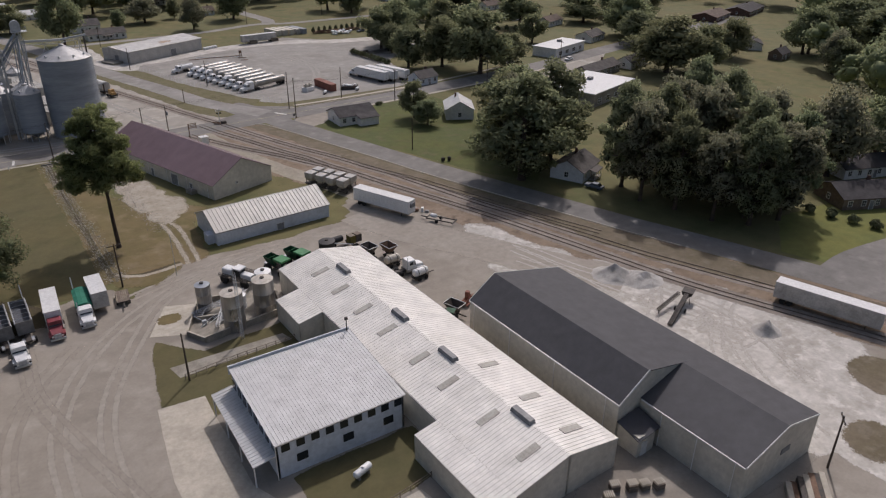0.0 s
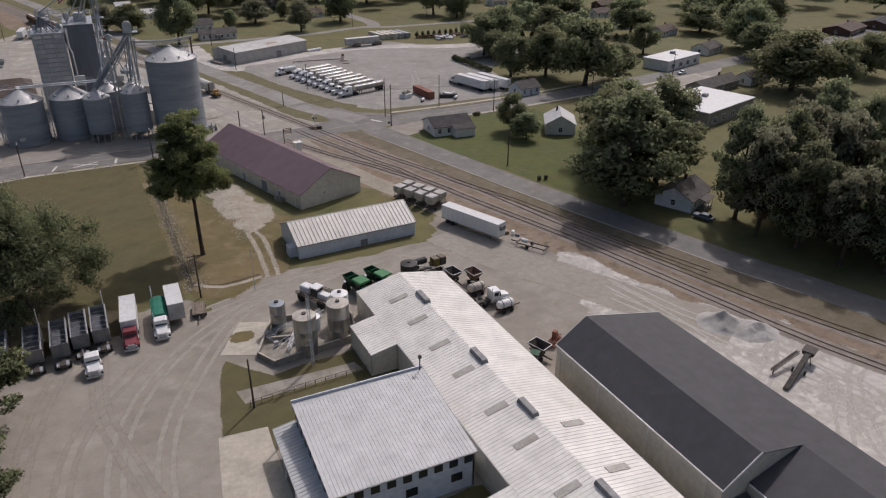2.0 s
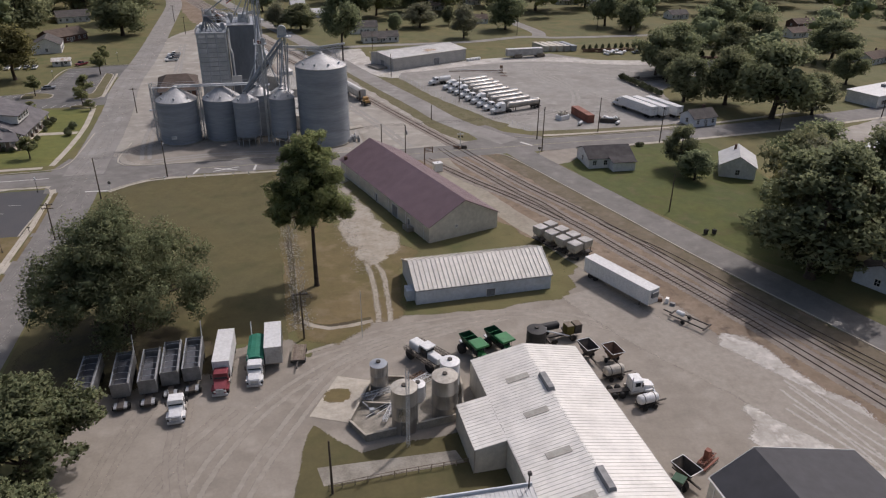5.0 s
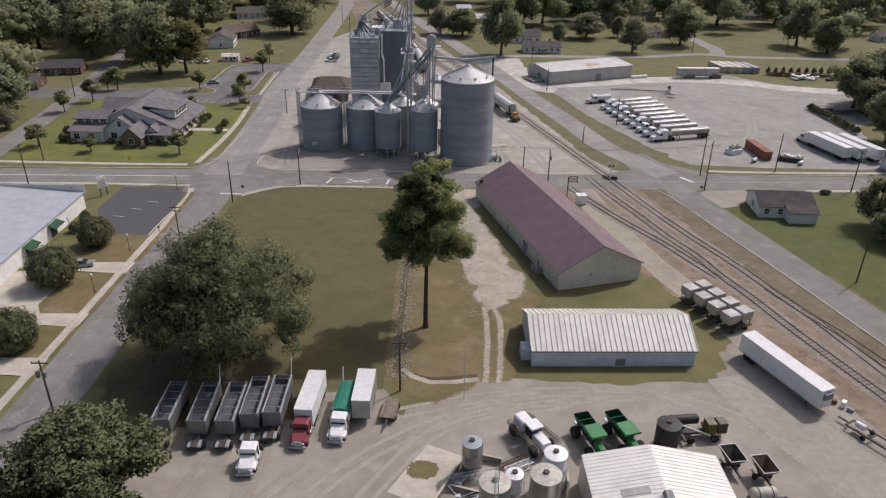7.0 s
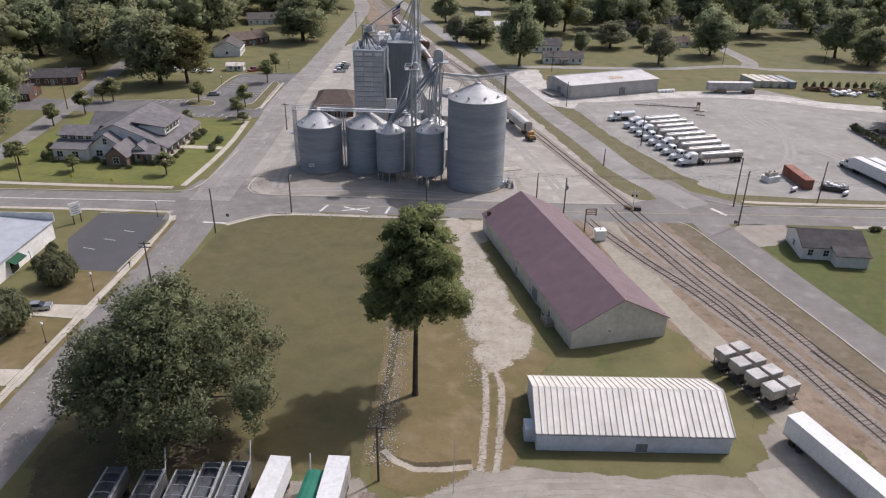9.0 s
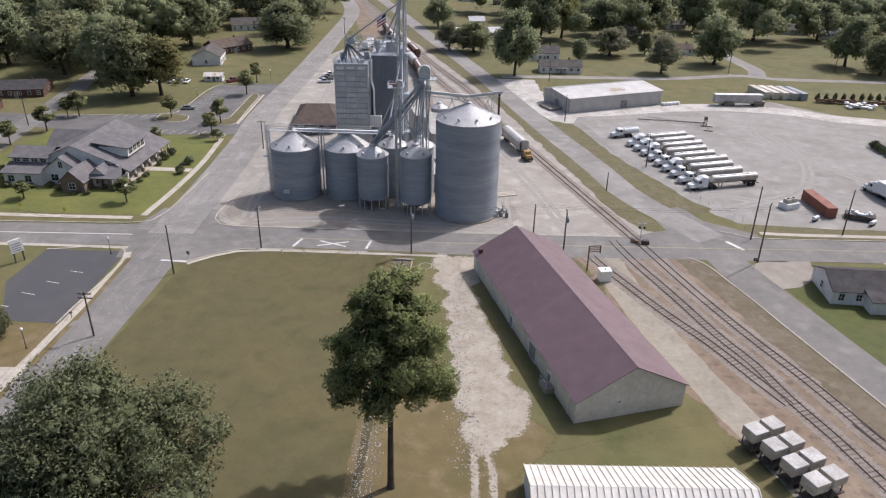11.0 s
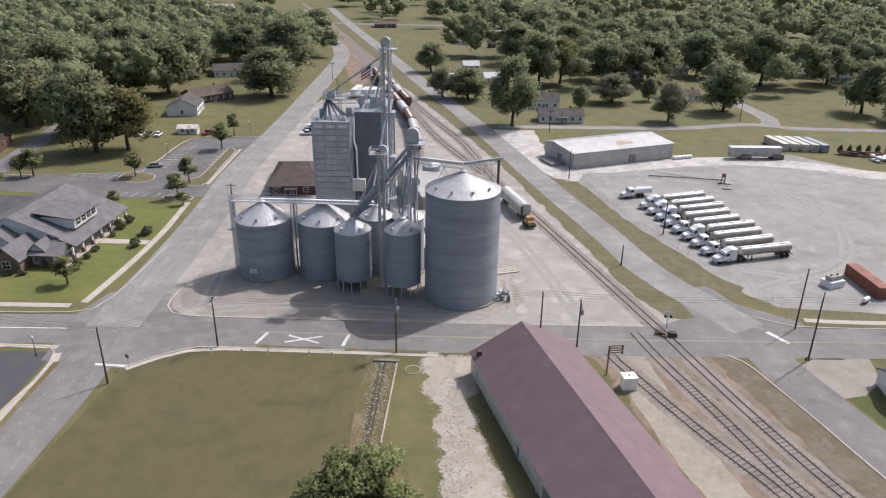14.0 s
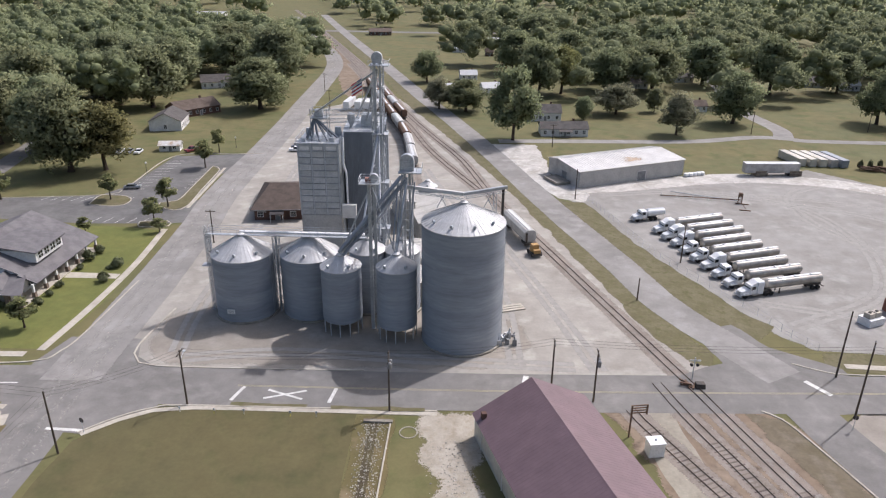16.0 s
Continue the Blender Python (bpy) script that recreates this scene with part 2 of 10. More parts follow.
STAINLESS = material("stainless_tank", (0.4, 0.385, 0.36), (0.3, 0.285, 0.265), 0.35, 0.75, scale=0.5, fine=2, streak=(1, 1, 0.12), spec=0.5, col3=(0.5, 0.48, 0.45))
TANKTOP = material("tank_top", (0.47, 0.44, 0.385), (0.38, 0.35, 0.3), 0.6, 0.1, scale=0.9, fine=3)
WHITEPAINT = material("white_paint", (0.72, 0.72, 0.71), (0.69, 0.69, 0.675), 0.4, scale=0.6, fine=2, spec=0.5, grit=(0.95, 1.05))
TRAILERTOP = material("white_trailer_roof", (0.62, 0.62, 0.61), (0.6, 0.6, 0.588), 0.5, scale=0.4, fine=2, grit=(0.95, 1.05))
DULLALU = material("dull_aluminium", (0.25, 0.25, 0.25), (0.18, 0.18, 0.18), 0.5, 0.4, scale=0.6, fine=2)
GREYCAR = material("grey_wagon_paint", (0.5, 0.485, 0.45), (0.4, 0.385, 0.355), 0.6, scale=0.4, fine=3, streak=(1, 1, 0.2))
POLISHED = material("polished_aluminium", (0.4, 0.38, 0.345), (0.32, 0.3, 0.27), 0.4, 0.6, scale=0.5, fine=2)
REDPAINT = material("red_paint", (0.23, 0.045, 0.055), (0.19, 0.04, 0.048), 0.4, scale=0.7, fine=2, spec=0.5, grit=(0.95, 1.05))
RUSTRED = material("rust_red_container", (0.27, 0.105, 0.072), (0.2, 0.085, 0.06), 0.7, scale=0.5, fine=2)
GREEN = material("green_paint", (0.03, 0.19, 0.06), (0.025, 0.15, 0.05), 0.4, scale=0.7, fine=2, spec=0.5, grit=(0.95, 1.05))
DKGREEN = material("dark_green_paint", (0.012, 0.07, 0.03), (0.01, 0.055, 0.025), 0.6, scale=0.7, fine=2)
MESHTARP = material("grey_mesh_tarp", (0.115, 0.12, 0.135), (0.085, 0.09, 0.1), 0.6, scale=0.6, fine=3)
TARP = material("green_tarp", (0.03, 0.19, 0.125), (0.025, 0.155, 0.1), 0.7, scale=0.7, fine=3, grit=(0.95, 1.05))
ORANGE = material("orange_machine", (0.43, 0.27, 0.1), (0.34, 0.2, 0.08), 0.6, scale=0.7, fine=3)
BLACK = material("black_rubber", (0.018, 0.018, 0.018), (0.03, 0.028, 0.026), 0.85, scale=1.5, fine=4)
BLACKTANK = material("black_plastic", (0.03, 0.029, 0.03), (0.045, 0.043, 0.042), 0.6, scale=0.8, fine=3)
CHASSIS = material("dark_chassis", (0.05, 0.045, 0.042), (0.09, 0.075, 0.062), 0.7, scale=1.0, fine=4)
RUST = material("rusty_steel", (0.19, 0.115, 0.075), (0.13, 0.085, 0.06), 0.85, scale=0.9, fine=4)
RAIL = material("worn_rail", (0.18, 0.145, 0.118), (0.13, 0.1, 0.082), 0.65, 0.1, scale=0.5, fine=3)
TIE = material("railway_tie", (0.168, 0.142, 0.118), (0.14, 0.118, 0.098), 0.95, scale=1.0, fine=6, each=0.25)
DRIVEC = material("tan_concrete", (0.31, 0.28, 0.222), (0.265, 0.238, 0.188), 0.9, scale=0.2, fine=4.0, bump=0.15, grit=(0.93, 1.06))
WOOD = material("weathered_wood", (0.24, 0.2, 0.155), (0.17, 0.14, 0.11), 0.9, scale=1.2, fine=6, each=0.2)
POLE = material("pole_wood", (0.105, 0.082, 0.062), (0.075, 0.06, 0.046), 0.95, scale=1.2, fine=6)
BARK = material("bark", (0.085, 0.062, 0.046), (0.055, 0.042, 0.033), 0.95, scale=1.0, fine=6, bump=0.6)
OLDTRAILER = material("dented_grey_trailer", (0.47, 0.455, 0.43), (0.36, 0.345, 0.32), 0.6, scale=0.5, fine=3)
LEAF = material("oak_leaves", (0.315, 0.336, 0.185), (0.260, 0.283, 0.153), 0.8, scale=0.1, fine=0.9, island=0.06, each=0.1, spec=0.1, thin=0.5)
LEAF_D = material("dark_oak_leaves", (0.310, 0.336, 0.190), (0.255, 0.279, 0.155), 0.8, scale=0.1, fine=0.9, island=0.06, each=0.1, spec=0.1, thin=0.5)
# Darker copy of the oak leaves: shade of the near crowns in the base colour.
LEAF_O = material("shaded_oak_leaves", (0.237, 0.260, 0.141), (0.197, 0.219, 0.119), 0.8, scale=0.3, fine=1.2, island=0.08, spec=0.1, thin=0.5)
LEAF_Y = material("yellowing_leaves", (0.281, 0.273, 0.112), (0.237, 0.237, 0.098), 0.8, scale=0.12, fine=0.9, island=0.06, each=0.1, spec=0.1, thin=0.5)
LEAF_G = material("greyish_leaves", (0.330, 0.327, 0.209), (0.277, 0.274, 0.177), 0.8, scale=0.12, fine=0.9, island=0.06, spec=0.1, thin=0.5)
LEAF_S = material("sapling_leaves", (0.3, 0.31, 0.15), (0.255, 0.27, 0.128), 0.8, scale=0.4, fine=1.5, island=0.06, spec=0.1, thin=0.58)
NEEDLE = material("pine_needles", (0.308, 0.343, 0.151), (0.259, 0.291, 0.126), 0.8, scale=0.3, fine=1.2, island=0.06, spec=0.1, thin=0.5)
SHRUB = material("shrub_leaves", (0.175, 0.185, 0.1), (0.145, 0.156, 0.085), 0.8, scale=0.4, fine=2, island=0.2, each=0.12, spec=0.2, thin=0.45)
PANE = glass("dark_pane", (0.02, 0.024, 0.028))
SIGNWHITE = material("sign_white", (0.72, 0.72, 0.7), (0.64, 0.64, 0.62), 0.5, scale=1, fine=4)
SIGNGREY = material("sign_grey", (0.25, 0.25, 0.25), None, 0.6, scale=1, fine=4)
FLAGRED = material("flag_red", (0.4, 0.05, 0.06), None, 0.8, scale=1, fine=4)
FLAGBLUE = material("flag_blue", (0.04, 0.05, 0.16), None, 0.8, scale=1, fine=4)
SIGNYELLOW = material("sign_yellow", (0.6, 0.52, 0.06), None, 0.6, scale=1, fine=4)


# ---- mesh helpers ----
class Shape:
    """Collects vertices and faces of one part."""

    def __init__(self):
        self.v, self.f = [], []

    def add(self, verts, faces, m=None):
        k = len(self.v)
        self.v += [tuple(m @ Vector(p)) if m else tuple(p) for p in verts]
        self.f += [tuple(i + k for i in f) for f in faces]
        return self

    def box(self, x0, y0, z0, x1, y1, z1, m=None, taper=0.0):
        t = taper
        v = [(x0, y0, z0), (x1, y0, z0), (x1, y1, z0), (x0, y1, z0), (x0 + t, y0 + t, z1), (x1 - t, y0 + t, z1), (x1 - t, y1 - t, z1), (x0 + t, y1 - t, z1)]
        return self.add(v, [(3, 2, 1, 0), (4, 5, 6, 7), (0, 1, 5, 4), (1, 2, 6, 5), (2, 3, 7, 6), (3, 0, 4, 7)], m)

    def rod(self, a, b, r0, r1=None, n=6, caps=True):
        r1 = r0 if r1 is None else r1
        a, b = Vector(a), Vector(b)
        d = (b - a).normalized()
        u = d.orthogonal().normalized()
        w = d.cross(u)
        ring = [(u * math.cos(k * math.tau / n) + w * math.sin(k * math.tau / n)) for k in range(n)]
        v = [a + p * r0 for p in ring] + [b + p * r1 for p in ring]
        f = [(k, (k + 1) % n, n + (k + 1) % n, n + k) for k in range(n)]
        if caps:
            f += [tuple(range(n))[::-1], tuple(range(n, 2 * n))]
        return self.add(v, f)

    def lathe(self, profile, n=32, m=None, cap=True):
        v, f = [], []
        for r, z in profile:
            v += [(r * math.cos(k * math.tau / n), r * math.sin(k * math.tau / n), z) for k in range(n)]
        for j in range(len(profile) - 1):
            f += [(j * n + k, j * n + (k + 1) % n, (j + 1) * n + (k + 1) % n, (j + 1) * n + k) for k in range(n)]
        if cap:
            f += [tuple(range(n))[::-1], tuple(range((len(profile) - 1) * n, len(profile) * n))]
        return self.add(v, f, m)

    def prism(self, poly, z0, z1, m=None):
        n = len(poly)
        v = [(x, y, z0) for x, y in poly] + [(x, y, z1) for x, y in poly]
        return self.add(v, [tuple(range(n))[::-1], tuple(range(n, 2 * n))] + [(k, (k + 1) % n, n + (k + 1) % n, n + k) for k in range(n)], m)

    def extrude(self, prof, axis_a, axis_b, m=None):
        """A profile of (y, z) pushed along x from axis_a to axis_b."""
        n = len(prof)
        v = [(axis_a, y, z) for y, z in prof] + [(axis_b, y, z) for y, z in prof]
        return self.add(v, [tuple(range(n)), tuple(range(n, 2 * n))[::-1]] + [((k + 1) % n, k, n + k, n + (k + 1) % n) for k in range(n)], m)

    def slab(self, a, b, c, d, th=0.12):
        """A sloping sheet with thickness; corners go round."""
        q = [Vector(p) for p in (a, b, c, d)]
        nrm = (q[1] - q[0]).cross(q[3] - q[0]).normalized()
        if nrm.z < 0:
            nrm = -nrm
        v = q + [p - nrm * th for p in q]
        return self.add(v, [(0, 1, 2, 3), (7, 6, 5, 4), (0, 4, 5, 1), (1, 5, 6, 2), (2, 6, 7, 3), (3, 7, 4, 0)])

    def ribs(self, a, b, c, d, step, h=0.05, w=0.08):
        """Raised ribs from edge a-b to edge d-c of a sheet."""
        a, b, c, d = (Vector(p) for p in (a, b, c, d))
        nrm = (b - a).cross(d - a).normalized()
        if nrm.z < 0:
            nrm = -nrm
        n = max(2, round((b - a).length / step))
        side = (b - a).normalized() * w / 2
        for k in range(n + 1):
            p, q = a.lerp(b, k / n), d.lerp(c, k / n)
            up = nrm * h
            v = [p - side, p + side, q + side, q - side, p - side * 0.6 + up, p + side * 0.6 + up, q + side * 0.6 + up, q - side * 0.6 + up]
            self.add(v, [(4, 5, 6, 7), (0, 1, 5, 4), (1, 2, 6, 5), (2, 3, 7, 6), (3, 0, 4, 7)])
        return self

    def mesh(self, name, mat, smooth=False):
        me = bpy.data.meshes.new(name)
        me.from_pydata(self.v, [], self.f)
        bm = bmesh.new()
        bm.from_mesh(me)
        bmesh.ops.recalc_face_normals(bm, faces=bm.faces)
        if smooth:
            for f in bm.faces:
                f.smooth = True
            for e in bm.edges:
                if len(e.link_faces) == 2 and e.calc_face_angle(0) > 0.7:
                    e.smooth = False
        bm.to_mesh(me)
        bm.free()
        me.materials.append(mat)
        return me


def raw(name, v, f, mat):
    me = bpy.data.meshes.new(name)
    me.from_pydata(v, [], f)
    me.materials.append(mat)
    return me


def part(name, shape, mat, parent, label="", smooth=False, at=None):
    me = shape.mesh(name, mat, smooth) if isinstance(shape, Shape) else shape
    ob = new(name, me)
    ob.parent = parent
    if at is not None:
        ob.matrix_basis = at
    return tagged(ob, label)


def thing(name, m, label, category, group="", kind=""):
    ob = new(name)
    ob.matrix_world = m
    ob.empty_display_size = 0.2
    return tagged(ob, label, category, group, kind)


def setting(name, shape, mat, label, category="", smooth=False, m=None):
    me = shape.mesh(name, mat, smooth) if isinstance(shape, Shape) else shape
    ob = new(name, me)
    if m:
        ob.matrix_world = m
    return tagged(ob, label, category or name.split("_")[0], "", "structure")


def ragged(poly, amp=0.5, step=2.0):
    """The outline with uneven edges."""
    out = []
    for (x0, y0), (x1, y1) in zip(poly, poly[1:] + poly[:1]):
        n = max(1, round(math.hypot(x1 - x0, y1 - y0) / step))
        nx, ny = (y1 - y0), -(x1 - x0)
        k = 1 / max(1e-6, math.hypot(nx, ny))
        for i in range(n):
            x, y = x0 + (x1 - x0) * i / n, y0 + (y1 - y0) * i / n
            d = amp * (noise.noise((x * 0.22, y * 0.22, 3.1)) * 1.6 + noise.noise((x * 0.8, y * 0.8, 7.7)) * 0.8)
            out.append((x + nx * k * d, y + ny * k * d))
    return out


def covered(me, values):
    at = me.attributes.new("cover", "FLOAT", "POINT")
    at.data.foreach_set("value", values)
    return me


def patch(name, poly, z, mat, label, category, amp=0.0, step=2.0, soft=0.0):
    """A flat piece of ground. soft: width of the crumbling rim."""
    if amp:
        poly = ragged(poly, amp, step)
    n = len(poly)
    v, f = [(x, y, z) for x, y in poly], [tuple(range(n))]
    if soft:
        turn = sum(a[0] * b[1] - b[0] * a[1] for a, b in zip(poly, poly[1:] + poly[:1]))
        k = soft if turn > 0 else -soft
        for a, b, c in zip(poly[-1:] + poly, poly, poly[1:] + poly[:1]):
            d = Vector((c[1] - a[1], a[0] - c[0]))
            d = d.normalized() * k if d.length > 1e-6 else d
            v.append((b[0] + d.x, b[1] + d.y, z))
        f += [(i, n + i, n + (i + 1) % n, (i + 1) % n) for i in range(n)]
    me = raw(name, v, f, soft_edged(mat) if soft else mat)
    bm = bmesh.new()
    bm.from_mesh(me)
    bmesh.ops.triangulate(bm, faces=bm.faces)
    for f in bm.faces:
        if f.normal.z < 0:
            f.normal_flip()
    bm.to_mesh(me)
    bm.free()
    if soft:
        covered(me, [0.95] * n + [0.0] * n)
    return tagged(new(name, me), label, category, "", "structure")


def smooth_line(pts, step=4.0):
    """A smooth line through the points."""
    p = [Vector(q) for q in pts]
    p = [p[0] * 2 - p[1]] + p + [p[-1] * 2 - p[-2]]
    out = []
    for a, b, c, d in zip(p, p[1:], p[2:], p[3:]):
        n = max(1, round((c - b).length / step))
        for i in range(n):
            t = i / n
            out.append(0.5 * ((2 * b) + (c - a) * t + (2 * a - 5 * b + 4 * c - d) * t * t + (3 * b - a - 3 * c + d) * t ** 3))
    return out + [p[-2]]


def offset(line, d):
    out = []
    for k, q in enumerate(line):
        t = (line[min(k + 1, len(line) - 1)] - line[max(k - 1, 0)]).normalized()
        out.append(Vector((q.x + t.y * d, q.y - t.x * d)))
    return out


def ribbon(name, pts, width, z, mat, label, category, amp=0.0, soft=0.0, full=0.95):
    line = smooth_line(pts)
    a, b = offset(line, -width / 2), offset(line, width / 2)
    if amp:
        for side in (a, b):
            for q in side:
                q += Vector((noise.noise((q.x * 0.2, q.y * 0.2, 1)), noise.noise((q.x * 0.2, q.y * 0.2, 9)))) * amp
    n = len(line)
    rows = [a, b]
    cover = [full] * (2 * n)
    if soft:
        rows = [offset(line, -width / 2 - soft), a, b, offset(line, width / 2 + soft)]
        cover = [0.0] * n + [full] * (2 * n) + [0.0] * n
    me = raw(name, [(q.x, q.y, z) for r in rows for q in r], [(j * n + k, (j + 1) * n + k, (j + 1) * n + k + 1, j * n + k + 1) for j in range(len(rows) - 1) for k in range(n - 1)], soft_edged(mat) if soft else mat)
    if soft:
        covered(me, cover)
    return tagged(new(name, me), label, category, "", "structure")


def kerb(name, pts, mat=None, w=0.3, h=0.15, label="pale concrete kerb along the road"):
    line = smooth_line(pts, 2.0)
    a, b = offset(line, -w / 2), offset(line, w / 2)
    s = Shape()
    n = len(line)
    v = [(q.x, q.y, 0) for q in a] + [(q.x, q.y, h) for q in a] + [(q.x, q.y, h) for q in b] + [(q.x, q.y, 0) for q in b]
    f = []
    for k in range(n - 1):
        for j in range(3):
            f.append((j * n + k, j * n + k + 1, (j + 1) * n + k + 1, (j + 1) * n + k))
    s.add(v, f)
    return setting(name, s, mat or CONCRETE, label, "kerb")


def sheet(name, a, b, c, d, step, mat, parent, h=None, w=0.07, th=0.12, label=""):
    """A ribbed metal sheet: the slab, and each raised rib running from edge a-b to edge d-c."""
    root = part(name, Shape().slab(a, b, c, d, th), mat, parent, label)
    h = h or {MAROON: 0.012, DARKROOF: 0.018, COOLROOF: 0.05, PLANTROOF: 0.04}.get(mat, 0.07)
    if step:
        a, b, c, d = (Vector(p) for p in (a, b, c, d))
        n = max(2, round((b - a).length / step))
        side = (b - a).normalized() * w / 2
        nrm = (b - a).cross(d - a).normalized()
        nrm = -nrm if nrm.z < 0 else nrm
        up = nrm * h
        corners = [tuple(q) for q in (a - side, a + side, d + side, d - side, a - side * 0.6 + up, a + side * 0.6 + up, d + side * 0.6 + up, d - side * 0.6 + up)]
        me = raw("rib", corners, [(4, 5, 6, 7), (0, 1, 5, 4), (1, 2, 6, 5), (2, 3, 7, 6), (3, 0, 4, 7)], mat)
        for i in range(n + 1):
            part("rib", me, None, root, at=Matrix.Translation((b - a) * (i / n)))
    return root


# ---- ground, roads, yards ----
def ground_sheet():
    """One sheet to the horizon, finer near the middle."""
    xs = [-4000, -2000, -1000, -500] + list(range(-300, 401, 20)) + [600, 1000, 2000, 4000]
    ys = [-2000, -800, -400] + list(range(-260, 601, 20)) + [800, 1200, 2000, 4500]
    v = [(x, y, 0.0) for y in ys for x in xs]
    n = len(xs)
    f = [(j * n + i, j * n + i + 1, (j + 1) * n + i + 1, (j + 1) * n + i) for j in range(len(ys) - 1) for i in range(n - 1)]
    return tagged(new("ground", raw("ground", v, f, GRASS)), "flat mown grass ground of the small town", "ground", "", "structure")


ground_sheet()

N_STREET = [(-28, 4), (-28.5, 16), (-29.6, 42), (-32, 74), (-34.6, 96), (-35.8, 120), (-36.2, 150), (-38, 195), (-40.2, 236), (-42.4, 280), (-45.5, 328), (-51.5, 366), (-63.5, 410), (-80, 455), (-96, 503), (-113, 556), (-150, 670)]
S_STREET = [(-26, -260), (-25, -150), (-24.5, -90), (-25.5, -47), (-25.8, -20), (-26.5, -6), (-27, 4)]
CROSS = [(-320, -9), (-160, -3), (-60, 1.6), (-30, 3.2), (0, 4.0), (40, 4.8), (80, 6.5), (110, 8), (140, 9.2), (190, 15), (240, 24), (300, 37), (420, 62)]
DIAG = [(91, 12), (86.5, 20), (81, 29.5), (76.4, 40), (72.4, 55), (67.6, 71), (62.2, 88), (55.2, 112), (46, 145), (36, 179), (26, 211), (13, 251), (2.5, 285), (-7.2, 317), (-24.8, 375), (-49.5, 453), (-83, 561), (-125, 700)]
SE_ROAD = [(90, 8), (92.4, -3), (95.6, -14), (98.8, -25), (102.8, -38.5), (105.5, -48), (111.9, -69), (121.8, -99), (127.8, -117), (132.6, -129), (140, -149), (156, -195), (176, -255)]

ribbon("road_cross", CROSS, 10.6, 0.060, ASPHALT, "worn grey asphalt street across the town", "road")
ribbon("road_north", N_STREET, 9.6, 0.068, STREET, "worn pale asphalt street beside the grain bins", "road", 0.25, soft=0.5)
ribbon("road_south", S_STREET, 9.2, 0.064, ASPHALT, "grey asphalt side street beside the field", "road")
ribbon("road_diagonal", DIAG, 7.4, 0.072, STREET, "pale worn asphalt road beside the truck lot", "road", 0.35, soft=0.6)
ribbon("road_rail", SE_ROAD, 8.1, 0.056, ASPHALT, "grey asphalt road along the railway", "road")
ribbon("road_side", [(142, -158), (160, -157), (200, -165), (280, -190)], 13, 0.052, ASPHALT, "asphalt side road joining the rail road", "road")
ribbon("road_west", [(-96, -2), (-98, 20), (-103, 60), (-112, 110), (-130, 200)], 7.5, 0.052, ASPHALT, "narrow asphalt lane behind the hall", "road")
ribbon("road_back", [(47, 169), (75, 171), (118, 174), (147, 183), (160, 181), (176, 178), (300, 178)], 4.8, 0.05, STREET, "narrow paved lane behind the metal shed", "road", 0.3, soft=0.4)
ribbon("road_house_lane", [(157, 181), (161, 195), (159.5, 214), (158, 240), (168, 300), (180, 420)], 7, 0.054, STREET, "narrow paved lane between lawns", "road", 0.3, soft=0.4)
ribbon("road_far", [(-400, 600), (-166, 560), (-115, 545), (15, 540), (160, 560), (500, 600)], 12, 0.05, ASPHALT, "far street across the town", "road")
patch("pavement_corner_east", [(76, 2), (104, 2), (102, 15), (92, 22), (88, 30), (80, 27), (82, 16), (70, 10)], 0.05, ASPHALT, "wide asphalt junction by the railway crossing", "road", 0.3)
patch("pavement_corner_west", [(-34.5, -8), (-18.5, -9.5), (-11, -3), (-8, 9.5), (-15.6, 9), (-20, 12), (-22, 18), (-35, 18), (-37, 9)], 0.052, ASPHALT, "asphalt street corner", "road")

YARD = [(-9, -88), (24, -85), (26.6, -90.5), (33, -86.7), (39, -82), (42.9, -80.7), (60, -80.3), (75.5, -79.8), (78, -72), (84, -68), (92, -80), (100, -97), (106, -110), (113, -128), (124, -152), (131, -172), (140, -205), (120, -250), (60, -262), (0, -262), (-15, -200), (-12, -125), (-6, -103)]
patch("pavement_yard", YARD, 0.012, GRAVEL, "packed tan gravel yard with wheel marks", "gravel yard", 0.8, soft=1.2)
ribbon("pavement_yard_track", [(79, -78), (84, -92), (92, -106), (97, -116), (108, -134)], 9, 0.0262, DUSTY, "pale worn gravel track by the trailer", "gravel yard", 1.0, soft=1.5)
LIME_AREA = [(98, -97), (100.5, -106), (103, -114), (106, -124), (112, -129), (117, -136), (118.5, -145), (120, -154), (124, -168), (121, -178), (112, -184), (100, -189), (95, -187), (94.3, -134), (89, -122), (93, -110)]
patch("pavement_lime", LIME_AREA, 0.024, LIME, "spilled pale crushed lime over the yard", "lime yard", 1.8, soft=2.5)
patch("ground_grass_plant", [(27, -107.5), (33, -113.6), (50, -112.6), (52, -130), (30, -130), (29, -124.7), (24, -124.3), (25, -118)], 0.03, FIELD, "scruffy grass strip beside the tank wall", "grass", 0.4, soft=0.8)
patch("ground_grass_court", [(34.5, -147.5), (52, -147.5), (52, -155.5), (46, -157.5), (35.5, -157.5)], 0.03, FIELD, "grass strip beside the low building", "grass", 0.3, soft=0.5)
patch("pavement_apron", [(23.2, -124.6), (29.8, -125.1), (29.8, -146), (35, -157.8), (47, -158), (49, -175), (22, -175), (21.5, -140)], 0.034, CONCRETE, "pale concrete apron of the plant", "concrete apron", 0.15)
patch("pavement_ramp", [(27.3, -115.4), (45.7, -115.6), (46.4, -118.1), (28.0, -118.8)], 0.05, OLDCONC, "old concrete strip between grass edges", "concrete")
patch("pavement_pad", [(31.3, -96.1), (36.2, -98.2), (32.6, -107.6), (26.7, -104.9)], 0.06, CONCRETE, "stained concrete wash pad", "concrete pad")
